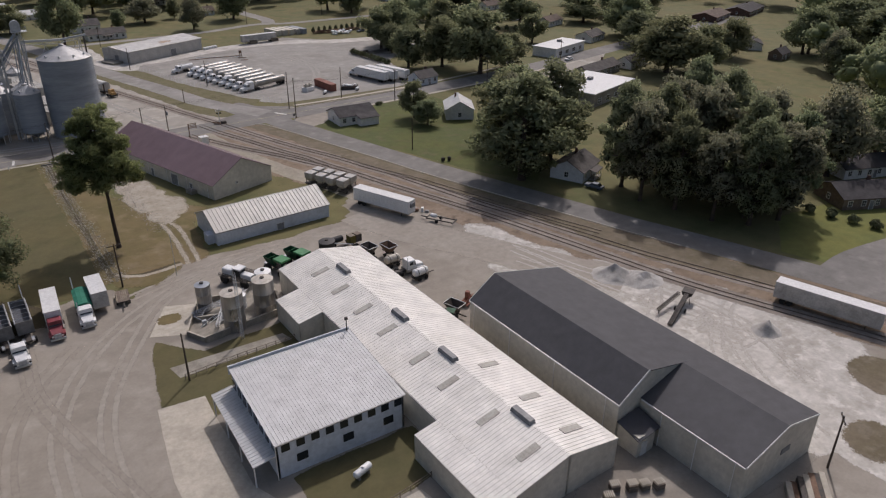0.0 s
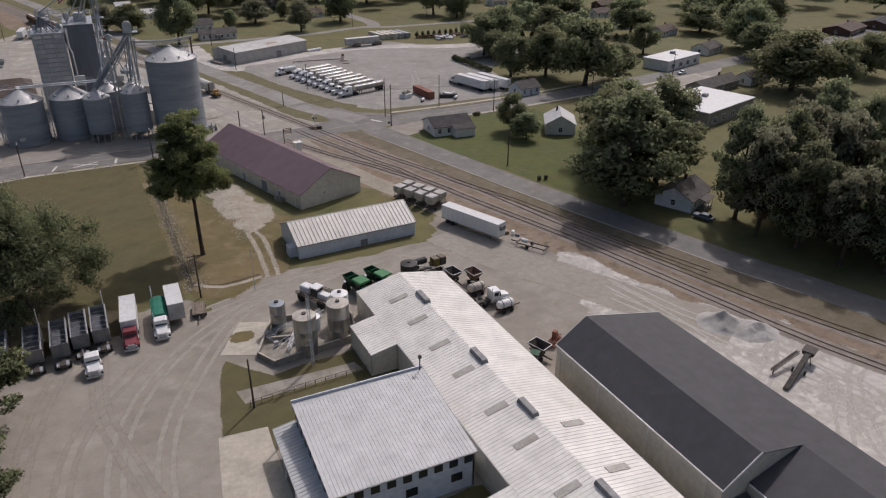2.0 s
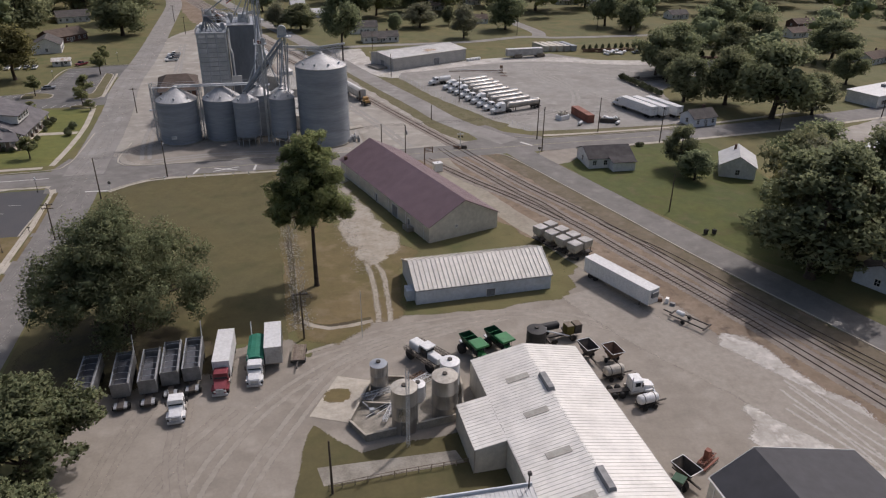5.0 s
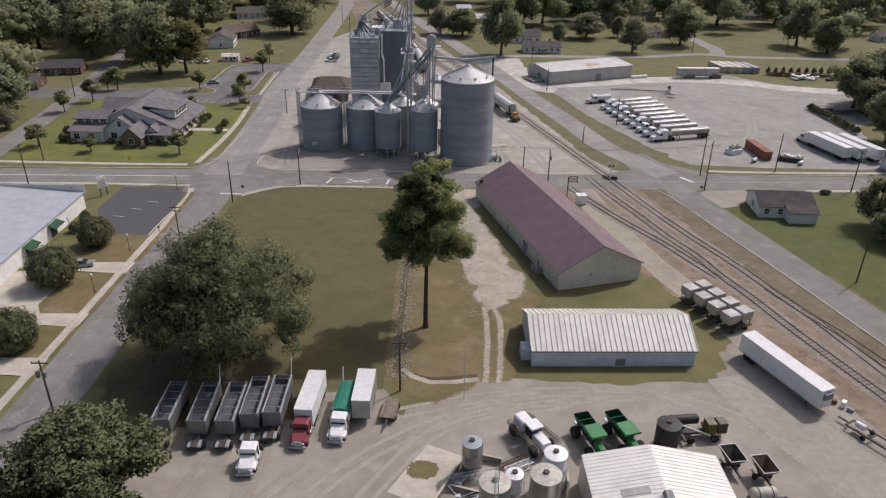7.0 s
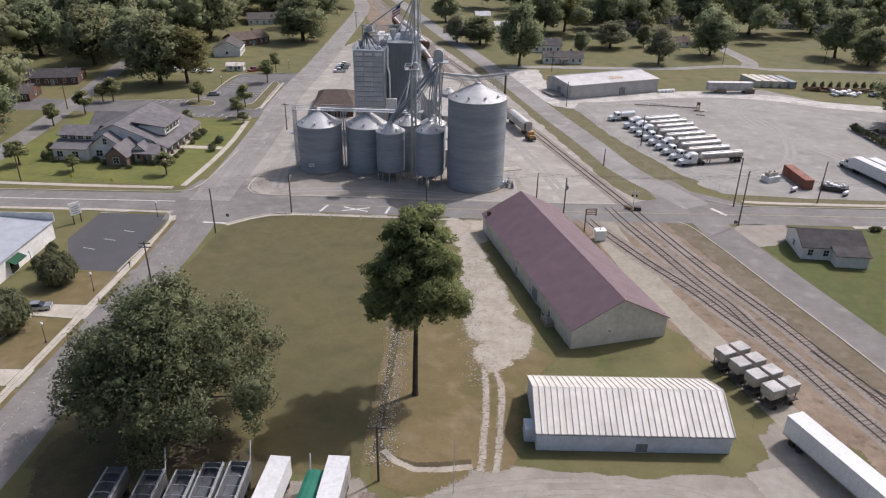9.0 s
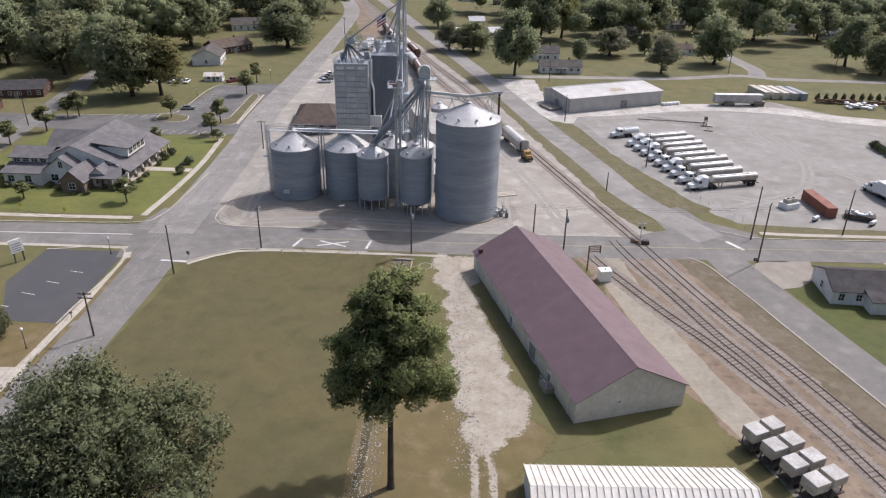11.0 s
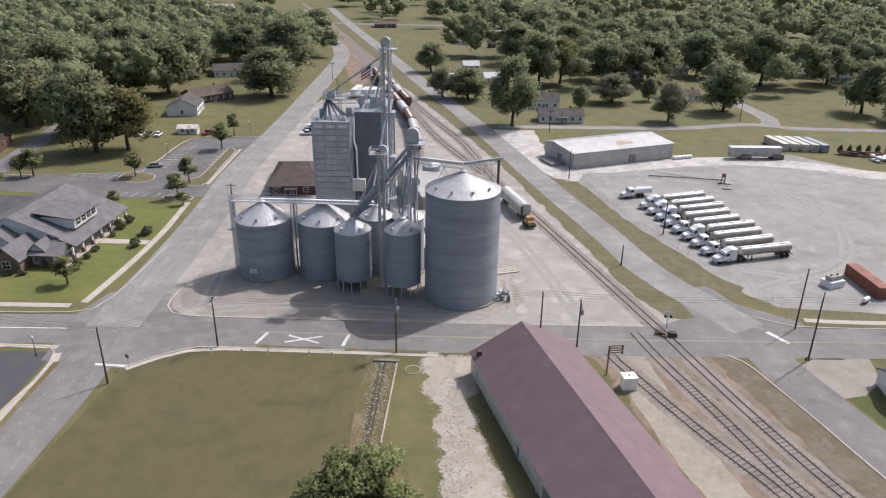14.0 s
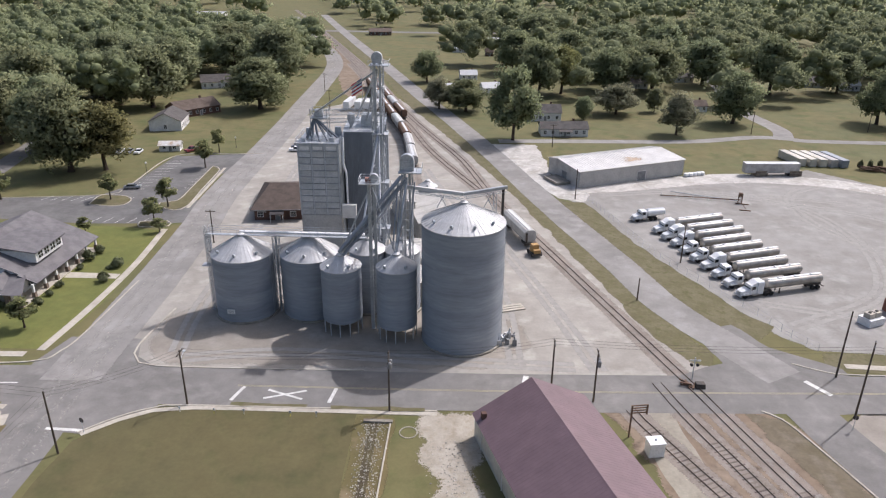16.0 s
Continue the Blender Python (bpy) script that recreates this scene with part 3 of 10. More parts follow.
patch("ground_pad_stain", [(30.9 + 1.5 * math.cos(a * 0.628) * (1 + 0.2 * math.sin(a * 2.3)), -100.9 + 1.1 * math.sin(a * 0.628)) for a in range(10)], 0.064, DRY, "brown drain stain on the wash pad", "stain", 0.3, 0.8, soft=1.2)
ribbon("ground_bank", [(25.6, -78), (27.4, -80.4), (30.8, -81.6), (34.4, -81.2), (38.4, -80.5)], 0.7, 0.031, LITTER, "dark eroded bank at the end of the ditch", "dirt", 0.4, soft=0.5)
ribbon("ground_bank_lip", [(26.4, -79), (28.2, -80.9), (31, -82.3), (34.4, -82.0), (38.6, -81.2)], 0.5, 0.033, CREAMY, "pale washed sand below the bank", "dirt", 0.3, soft=0.5)
patch("pavement_back", [(66, -168.5), (79, -165.5), (79, -183), (96, -183), (96, -196), (58, -196), (58, -170)], 0.03, GRAVEL, "pale gravel behind the plant", "gravel yard", 0.8, soft=1.2)

RAILBED = [(59, 3), (63, -8), (66.5, -20), (72, -42), (79, -58), (90, -70), (97, -95), (101, -108), (105, -122), (112, -128), (118, -138), (120, -152), (127, -172), (150, -232), (166, -232), (149, -185), (135, -150), (127.5, -130), (116, -99), (106, -70), (99, -48), (93.6, -30), (90.6, -14), (88, -4), (84, 0.5), (76, 2.5)]
patch("ground_railbed", RAILBED, 0.02, DIRT, "brown dirt and gravel along the railway", "dirt", 0.9, soft=1.8)
patch("pavement_rail_drive", [(63.4, 1.6), (69.4, 1.2), (70.6, -8), (71.7, -14.5), (74.6, -28.4), (77.7, -39.6), (80.4, -47), (83, -55), (86, -66), (82, -70), (78, -58), (73.2, -44.1), (71.8, -40.2), (67.2, -24.6), (64.8, -14)], 0.03, DRIVEC, "tan concrete drive along the tracks", "drive", 0.25)
EYARD = [(-15.6, 8.6), (-19.3, 10.6), (-22.6, 15), (-27, 40), (-32, 90), (-34, 140), (-35, 200), (-28, 222), (-14, 250), (2, 246), (14, 212), (27, 176), (44, 128), (59, 82), (73, 37), (80, 21), (78, 10), (40, 9.6)]
patch("pavement_elevator", EYARD, 0.016, PALE, "pale packed gravel yard of the grain elevator", "gravel yard", 0.6, soft=1)
# Darker gravel round the bins: their shade is put into the ground colour.
patch("ground_elevator_shade", [(-14, 11.5), (-19, 16), (-19.5, 26), (-12, 36), (30, 34), (46, 28), (48, 20), (40, 13), (10, 12)], 0.022, GRAVEL, "gravel round the bins, darkened where their shade falls", "gravel yard", 0.8, soft=2.5)
patch("ground_verge_rail", [(79.5, 14.8), (76.2, 16.2), (71.4, 27.7), (67.3, 43.5), (62.3, 60.2), (57, 80.4), (53.5, 92), (46.5, 118), (38.5, 143), (27.5, 177), (17, 206), (22, 206), (32, 178), (42, 145), (49.8, 120), (58.9, 88), (65.2, 69.2), (69.4, 54.8), (72.8, 40.5), (76.9, 28.2), (81.4, 19.8)], 0.026, VERGE, "narrow grass verge by the rail siding", "grass", 0.6, soft=0.8)
patch("ground_verge_far", [(14, 214), (21.5, 208), (9, 250), (-1.5, 284), (-11, 316), (-29, 375), (-54, 453), (-87, 558), (-96, 558), (-62, 458), (-29, 360), (-14, 312), (2, 254)], 0.027, VERGE, "dry grass verge along the railway", "grass", 0.8, soft=1.5)
patch("ground_brown_far", [(-21, 246), (-16, 262), (-20, 286), (-36, 352), (-64, 445), (-92, 526), (-100, 526), (-74, 448), (-53, 376), (-40, 318), (-28, 264)], 0.027, DIRT, "bare brown ground by the railway", "dirt", 1.0, soft=1.5)
TRUCKLOT = [(58, 121), (66, 103), (70.4, 92), (76, 74.5), (81, 59.5), (86, 48), (91, 34), (100, 22), (104, 21), (152, 20.5), (160, 40), (166, 62), (190, 84), (240, 92), (240, 112), (190, 113), (166, 119), (148, 138), (125, 131), (105, 127), (66, 111), (52, 139), (47, 150), (43, 156), (46, 142)]
patch("pavement_truck_lot", TRUCKLOT, 0.02, LOTGRAVEL, "pale gravel lot for parked tanker trucks", "gravel lot", 0.7, soft=1)
ribbon("pavement_lot_lane", [(62, 112), (85, 117), (105, 124), (125, 128), (150, 124), (170, 115), (240, 104)], 8, 0.026, LIME, "whitened gravel lane round the truck lot", "gravel lane", 0.6, soft=1.5)
patch("pavement_shed_apron", [(43, 164), (60, 164), (62, 140), (61.5, 120), (65.6, 115.8), (71.7, 108.6), (69.5, 101.5), (63, 104), (55, 122), (49, 145)], 0.0275, LIME, "pale gravel apron before the metal shed", "gravel lane", 0.6, soft=1.2)
patch("ground_verge_fence", [(62.4, 101), (69.2, 100), (70.6, 97), (76.3, 74.9), (81.3, 59.9), (86.1, 48.7), (91.2, 35.5), (95.5, 30), (91, 24.6), (84.4, 31.9), (79.6, 39.5), (75.8, 55.4), (70.8, 72.1), (65.8, 91)], 0.032, VERGE, "grass verge with a wire fence", "grass", 0.4, soft=0.8)
patch("ground_verge_street", [(103, 14.5), (100, 17), (101, 20), (155, 20), (156, 16.2), (115, 14.4)], 0.032, VERGE, "grass verge beside the pavement", "grass", 0.2, soft=0.4)

patch("pavement_lot_north", [(-106, 78), (-62, 74.5), (-41, 76), (-33, 78), (-33, 92), (-40.5, 95), (-42.5, 119), (-36, 127), (-35, 145), (-43, 143.5), (-64, 139), (-65, 106), (-69, 97), (-106, 91)], 0.03, LOTASPH, "grey asphalt car park with painted bays", "car park")
for name, rim in (("north", [(-47.2, 128), (-43.8, 124.7), (-42.2, 104.8), (-41, 89.3), (-43.3, 85.9), (-47.5, 88.1), (-49.5, 91.8), (-45.4, 93.9), (-45.9, 107.6)]), ("corner", [(-48.5, 76.6), (-41.9, 77.9), (-40, 74.2), (-47.1, 73.1)]), ("bays", [(-68.4, 89), (-68.7, 96.9), (-61.3, 96.4), (-58.4, 93.2), (-58.7, 89.3), (-61.9, 87.9)])):
    patch("ground_island_" + name, rim, 0.11, VERGE, "grass island of the car park", "grass", 0.1)
    kerb("kerb_island_" + name, rim + rim[:1], None, 0.28, 0.14, "pale kerb round a grass island")
ribbon("pavement_lot_strip", [(-42.6, 126.5), (-41.2, 105), (-40.2, 88)], 0.9, 0.095, CONCRETE, "pale concrete strip between street and verge", "pavement")
patch("pavement_lot_dark", [(-50.2, -5.6), (-33.6, -5.2), (-32.2, -33.2), (-42.5, -33.1), (-50.2, -19.8)], 0.03, NEWASPH, "dark fresh asphalt car park", "car park")
patch("ground_lawn_hall", [(-93, 12.6), (-37.2, 13.5), (-36, 30), (-37, 50), (-39.5, 71), (-52, 73), (-62, 73), (-95, 76), (-97, 40)], 0.02, LAWN, "bright mown lawn round the hall", "lawn", 0.2)
patch("ground_field", [(-19.5, -11), (-14.5, -5.5), (-10.5, -3.2), (-5, -2.4), (20.5, -2.3), (21, -20), (23, -45), (23.5, -70), (24, -84), (-10, -86), (-19.5, -86), (-20.6, -40)], 0.02, FIELD, "open mown field of olive grass", "grass", 0.15)
patch("ground_dry_strip", [(28, -30), (30.5, -36), (40, -47), (50, -56), (45, -62), (43, -79.5), (38, -81), (32, -86), (26.5, -84), (25.5, -60), (26.5, -40)], 0.022, DRY, "dry brown grass beside the gravel drive", "grass", 0.7, soft=2.5)
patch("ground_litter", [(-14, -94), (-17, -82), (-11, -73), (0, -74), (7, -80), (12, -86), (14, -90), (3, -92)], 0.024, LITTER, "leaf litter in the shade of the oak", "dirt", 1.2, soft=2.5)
patch("pavement_drive_field", [(31.4, -2.6), (39.6, -2.2), (38.0, -10.5), (38.2, -20), (42, -32), (44.4, -42), (46.6, -50), (45, -55), (43, -58.5), (40.4, -59.5), (39.6, -54), (37.8, -47), (36.8, -38), (36.0, -24), (33, -12)], 0.028, CREAMY, "rutted cream gravel drive beside the warehouse", "gravel drive", 1.2, 1.4, soft=2.5)
for k, x in enumerate((39.9, 42.0)):
    ribbon("pavement_rut_%d" % (k + 1), [(x - 0.3, -57), (x + 0.2, -64), (x + 0.1, -72), (x - 0.2, -82)], 0.55, 0.03, CREAMY, "pale wheel rut across the grass", "gravel drive", 0.7, soft=0.9, full=0.6)
patch("ground_ditch", [(21.2, -3.4), (26.2, -3.2), (26.6, -27), (28, -60), (27.6, -80), (24, -82), (23.6, -60), (22, -27)], 0.026, DRY, "shallow stony drainage ditch", "ditch", 0.4, soft=0.8)
patch("ground_lawn_houses", [(103, -1), (131, 1.8), (150, 0), (150, -60), (128, -84), (118.5, -70), (104, -27), (99.5, -8)], 0.02, HOUSELAWN, "mown lawn beside the rail road", "lawn", 0.3, soft=0.8)
patch("ground_lawn_corner", [(144, -143), (148, -153.5), (158, -151), (190, -151), (188, -135), (160, -132)], 0.024, LAWN, "mown lawn on the road corner", "lawn", 0.3)
patch("ground_lawn_shed", [(42, 58), (60, -81), (44.5, -80.3), (43, -70), (45, -62), (52, -58), (72, -52), (79, -62), (77.5, -76), (74, -79.6)][1:], 0.021, GRASS, "grass round the white shed", "grass", 0.5, soft=0.8)
patch("pavement_plaza", [(-160, 74), (-106, 78), (-106, 91), (-160, 96)], 0.028, LOTASPH, "asphalt lane to the car park", "car park")

# kerbs and pavements
ribbon("pavement_cross_north", [(-150, 10.4), (-90, 10.6), (-60, 10.9), (-40, 11.6)], 1.7, 0.09, CONCRETE, "pale concrete pavement by the street", "pavement")
ribbon("pavement_north_street", [(-38, 13), (-37.4, 30), (-37.8, 50), (-40, 72)], 1.6, 0.09, CONCRETE, "pale concrete pavement by the lawn", "pavement")
patch("pavement_hall_path", [(-50, 45.2), (-38.6, 45.0), (-38.6, 42.6), (-50, 42.4)], 0.08, CONCRETE, "pale concrete path to the hall porch", "path")
ribbon("pavement_field_edge", [(-19, -9.6), (-15, -5.8), (-10.8, -3.2), (-5, -2.2), (10, -1.9), (33, -1.6)], 1.0, 0.09, CONCRETE, "pale concrete edge along the field", "pavement")
ribbon("pavement_lot_edge", [(-33, -5.6), (-31.6, -12), (-31.4, -33), (-31.2, -60), (-30.6, -110)], 1.5, 0.09, CONCRETE, "pale concrete pavement by the side street", "pavement")
ribbon("pavement_east", [(103, 16.2), (115, 16.0), (155, 18.2), (200, 26)], 1.5, 0.09, CONCRETE, "pale concrete pavement by the truck lot", "pavement")
ribbon("pavement_cross_south", [(-150, -7.6), (-90, -5.4), (-55, -3.9), (-34, -3.6)], 1.2, 0.09, CONCRETE, "pale concrete kerb strip by the street", "pavement")
ribbon("pavement_east_south", [(124, 2.6), (150, 4.6), (190, 9.3), (240, 18)], 1.5, 0.09, CONCRETE, "pale concrete pavement before the houses", "pavement")
for k, (y0, y1, x0) in enumerate(((-46, -50.8, -52), (-65.6, -70, -52), (-79, -84, -50))):
    patch("pavement_drive_%d" % (k + 1), [(x0, y0 - 1), (-30, y0), (-30, y1), (x0, y1 + 1)], 0.1, CONCRETE, "pale concrete driveway across the pavement", "driveway")
patch("pavement_office_court", [(-52, -51), (-39.5, -50.6), (-40.3, -56), (-40.6, -63), (-38.6, -66), (-36.5, -70), (-38.5, -80), (-52, -80)], 0.028, CONCRETE, "pale concrete court before the office", "driveway")
for k, (y0, y1) in enumerate(((-8, -32.5), (-33.5, -46), (-50.9, -65.6), (-70.1, -78.8))):
    patch("ground_kerb_verge_%d" % (k + 1), [(-30.35, y0 - 0.6), (-29.55, y0 - 0.3), (-29.3, y1 + 0.3), (-30.1, y1 + 0.6)] if k else [(-32.0, -8.4), (-31.0, -8), (-29.6, -32), (-30.4, -32.4)], 0.105, DRY, "narrow dry grass strip by the kerb", "grass")
for k, (y0, y1, xa, xb) in enumerate(((-33.5, -46, -42, -44), (-50.9, -65.6, -39.8, -38.6), (-70.1, -79, -37, -38.6))):
    patch("ground_mulch_%d" % (k + 1), [(xa, y0), (-31.9, y0), (-31.7, y1), (xb, y1), ((xa + xb) / 2 - 1.2, (y0 + y1) / 2)], 0.034, DRY, "dry brown lawn square before the office", "lawn", 0.1)
for name, pts in (("kerb_ne", [(-20.5, 30), (-21.6, 16), (-20, 11.4), (-16, 9.3), (2, 9.4), (20, 9.9)]), ("kerb_nw", [(-33.3, 42), (-33.4, 20), (-34.4, 13), (-38, 9.2), (-60, 7.6), (-100, 5.6)]), ("kerb_lot", [(-32.6, -33.4), (-33.8, -5.2), (-50.2, -5.6)]), ("kerb_field", [(-19.6, -9.2), (-15.4, -5.2), (-11, -2.6), (-5, -1.6), (33, -0.9)]), ("kerb_east", [(94, 16.5), (98, 14.4), (104, 13.4), (130, 14.4), (160, 17)]), ("kerb_rail", [(83.6, 2.0), (86, 0.0), (88, -4.8), (91.5, -15.4), (94.6, -25.8), (98.7, -39), (101.4, -48), (107.8, -70), (118.0, -100), (124.0, -118), (128.8, -130)]), ("kerb_lot_north", [(-35, 145), (-43, 143.5), (-64, 139), (-65, 106), (-69, 97), (-106, 91)])):
    kerb(name, pts)


for k, (x0, x1) in enumerate(((0.5, 12.6), (16.4, 31.0))):
    patch("ground_path_verge_%d" % (k + 1), [(x0, -1.35), (x1, -1.2), (x1, -0.35), (x0, -0.5)], 0.155, VERGE, "rough brown grass strip between street and path", "grass", 0.2, 1.0)
# road markings
def mark(name, poly, mat=PAINTLINE, label="worn white road marking", z=0.083):
    return patch(name, poly, z, mat, label, "road marking")


def bar(x0, y0, x1, y1, w):
    d = Vector((x1 - x0, y1 - y0)).normalized() * w / 2
    return [(x0 - d.y, y0 + d.x), (x0 + d.y, y0 - d.x), (x1 + d.y, y1 - d.x), (x1 - d.y, y1 + d.x)]


mark("road_marking_bar_west", bar(0.2, 0.1, 1.3, 4.0, 0.6))
mark("road_marking_bar_east", bar(15.8, 0.3, 16.3, 4.4, 0.6))
mark("road_marking_cross_a", bar(5.2, 0.9, 11.6, 3.4, 0.45))
mark("road_marking_cross_b", bar(5.4, 3.3, 11.4, 1.0, 0.45), z=0.087)
mark("road_marking_stop_south", bar(-24.8, -8.5, -19.0, -8.7, 0.6))
mark("road_marking_stop_north", bar(94.0, 11.0, 96.6, 7.0, 0.9))
mark("road_marking_stop_rail", bar(46.6, 5.4, 47.4, 9.8, 0.9))
for k, off in enumerate((-0.14, 0.14)):
    line = smooth_line([(p[0], p[1] + 0.2) for p in CROSS[4:9]])
    ribbon("road_marking_centre_%d" % (k + 1), [tuple(q) for q in offset(line, off)], 0.12, 0.083, YELLOW, "worn yellow centre line", "road marking")
ribbon("road_marking_lane_west", [(p[0], p[1] + 0.2) for p in CROSS[:3]] + [(-36, 2.9)], 0.3, 0.083, PAINTLINE, "worn pale centre line", "road marking")
for k in range(9):
    x = -83.5 + 2.9 * k
    mark("road_marking_bay", bar(x, 91.4, x + 1.6, 95.4, 0.16), z=0.05)
for k in range(11):
    y = 103 + 3.0 * k
    mark("road_marking_bay", bar(-63.6 + 0.02 * k, y, -58.8, y + 0.4, 0.16), z=0.05)
    if k < 7:
        mark("road_marking_bay", bar(-47.8, y + 2, -43.0, y + 2.4, 0.16), z=0.05)
for k in range(5):
    mark("road_marking_bay", bar(-61 + 3.2 * k, 75.4, -60 + 3.2 * k, 79.2, 0.16), z=0.05)
for k in range(4):
    mark("road_marking_bay", bar(-47 + 2.2 * k, -28 + 4.5 * k, -44.2 + 2.2 * k, -28.6 + 4.5 * k, 0.14), z=0.05)


patch("ground_bank_rail", [(116, -99), (119.4, -105), (123.3, -118.5), (127.8, -131), (133, -146), (140, -166), (136.5, -168), (129, -150), (123.5, -138), (117.6, -124), (113.5, -108), (112, -99)], 0.0465, BANK, "brown grass bank between the railway and the road", "grass", 0.8, soft=1.2)


# ---- railway ----
def railway(name, pts, near=None, wide=1.7, z=0.036):
    """Two rails on a ballast strip; ties show only where the bed is bare, over the stretch near in y."""
    line = smooth_line(pts, 3.0)
    root = thing(name, Matrix(), "worn railway track half sunk in pale ballast", "railway track", "railway tracks", "structure")
    a, b = offset(line, -wide), offset(line, wide)
    n = len(line)
    part("ballast", covered(raw("ballast", [(q.x, q.y, z) for q in offset(line, -wide - 1.0) + a + b + offset(line, wide + 1.0)], [(j * n + k, (j + 1) * n + k, (j + 1) * n + k + 1, j * n + k + 1) for j in range(3) for k in range(n - 1)], soft_edged(BALLAST)), [0.0] * n + [0.8] * (2 * n) + [0.0] * n), None, root)
    for side in (-0.76, 0.76):
        s = Shape()
        lo, hi = offset(line, side - 0.045), offset(line, side + 0.045)
        v = [(q.x, q.y, 0.05) for q in lo] + [(q.x, q.y, 0.19) for q in lo] + [(q.x, q.y, 0.19) for q in hi] + [(q.x, q.y, 0.05) for q in hi]
        s.add(v, [(j * n + k, j * n + k + 1, (j + 1) * n + k + 1, (j + 1) * n + k) for k in range(n - 1) for j in range(3)])
        part("rail", s, RAIL, root)
    if near:
        one = Shape().box(-0.12, -1.25, 0.03, 0.12, 1.25, 0.075).mesh("tie", TIE)
        run, nxt = 0.0, 0.0
        for p, q in zip(line, line[1:]):
            d = (q - p).normalized()
            seg = (q - p).length
            while nxt < run + seg:
                c = p + d * (nxt - run)
                if near[0] < c.y < near[1]:
                    part("tie", one, None, root, at=Matrix.Translation((c.x, c.y, 0)) @ Matrix.Rotation(math.atan2(d.y, d.x) + random.uniform(-.04, .04), 4, "Z"))
                nxt += 0.85
            run += seg
    return root


railway("railway_siding", [(63.2, 1.2), (64.2, -1.6), (72.4, -18.5), (79.3, -30.7), (83.4, -39.6), (86.5, -46)], (-40, -3), z=0.033)
railway("railway_main", [(69, 9), (71.5, 0.1), (76.6, -14.2), (81.2, -27.8), (84.7, -36), (87, -44.5), (90.1, -53), (92.8, -62), (96, -71.5), (103, -92), (108.8, -112.2), (112.4, -125.5), (116.2, -139), (121.4, -153), (141, -200), (164, -255)], (-98, -6), z=0.036)
railway("railway_second", [(74.5, 9), (77, 0.7), (81.8, -14.4), (86.7, -27.9), (91.5, -39.5), (95.5, -51), (99, -61), (106.2, -87.6), (110.6, -100.8), (115.2, -115), (119.2, -127.5), (124.6, -141), (128.8, -151), (149, -200), (171, -255)], (-64, -16), z=0.039)
railway("railway_loop", [(94.6, -49.6), (97.8, -57.4), (102.4, -68), (108.6, -87), (113, -100), (119, -116)], None, z=0.042)
railway("railway_north", [(76, 4), (73.6, 11.4), (59.3, 54.5), (44.6, 100), (34, 141.5), (22, 175), (10.6, 208), (-2.4, 252), (-18.7, 310), (-34, 359), (-66.7, 458), (-100, 558), (-125, 632), (-170, 760)], z=0.036)
railway("railway_yard", [(41, 106), (27, 141), (19.6, 163), (14.4, 182), (6.4, 208), (-1.7, 234), (-9.5, 263), (-20, 300), (-37, 356), (-69, 455)], z=0.039)
railway("railway_yard_inner", [(20.8, 112), (17.2, 137.8), (12.4, 171), (2.4, 204.6), (-6.6, 237.8), (-15.4, 271), (-24, 304), (-40, 355)], z=0.042)


# ---- wheel marks ----
def tracks(name, pts, mat, z, gauge=1.9, w=0.4, full=0.8):
    """A pair of soft wheel marks along a line."""
    line = smooth_line(pts, 4.0)
    for k, d in enumerate((-gauge / 2, gauge / 2)):
        ribbon("%s_%d" % (name, k + 1), [tuple(q) for q in offset(line, d)], w, z, mat, "faint wheel mark pressed into the gravel", "wheel marks", 0.15, soft=0.5, full=full)


YARD_TRACKS = (
    [(18, -172), (12, -150), (10, -128), (14, -112), (24, -98), (40, -88), (62, -84)],
    [(14, -176), (5, -150), (4, -126), (8, -112), (16, -101)],
    [(20, -160), (16, -138), (17, -122), (23, -108), (34, -92), (52, -86)],
    [(10, -160), (0, -140), (-1, -122), (1, -108), (4, -98)],
    [(26, -90), (44, -84.5), (66, -84), (80, -92), (90, -106), (100, -124)],
    [(8, -182), (16, -160), (18, -146), (13, -128), (9, -112), (9, -98)],
)
for k, pts in enumerate(YARD_TRACKS):
    tracks("pavement_yard_mark_%s" % "abcdef"[k], pts, DUSTY if k % 2 == 0 else DAMP, 0.0155 + 0.0012 * k)
LOT_TRACKS = ([(150, 124), (132, 112), (128, 90), (138, 64), (150, 40)], [(76, 108), (104, 112), (140, 106), (170, 92)], [(96, 40), (120, 34), (146, 36), (158, 60), (150, 90), (120, 108)], [(100, 30), (124, 46), (134, 76), (126, 104), (90, 114)])
for k, pts in enumerate(LOT_TRACKS):
    tracks("pavement_lot_mark_%s" % "abcd"[k], pts, LOTMARK, 0.0225 + 0.0008 * k, 2.0, 0.9)
BIN_TRACKS = ([(-14, 14), (-16, 30), (-17, 60), (-18, 110), (-24, 190)], [(46, 12), (44, 40), (36, 80), (22, 130)], [(60, 12), (54, 36), (44, 70), (36, 100)], [(-12, 12), (4, 15), (30, 14), (56, 13)])
for k, pts in enumerate(BIN_TRACKS):
    tracks("pavement_bin_mark_%s" % "abcd"[k], pts, LOTMARK, 0.0252 + 0.0012 * k, 2.0, 0.8)
LIME_TRACKS = ([(96, -116), (101, -130), (106, -146), (112, -160)], [(100, -110), (104, -126), (112, -142), (114, -156), (108, -172)], [(94.6, -150), (102, -146), (110, -140), (114, -134)], [(98, -180), (104, -164), (114, -152), (120, -150)], [(95, -168), (104, -158), (112, -152)], [(106, -152), (111, -151), (114, -155), (112, -160), (107, -160), (105, -156)], [(104, -141), (109, -141), (111, -150), (107, -156)], [(98, -112), (100, -122), (101, -134), (99, -146)])
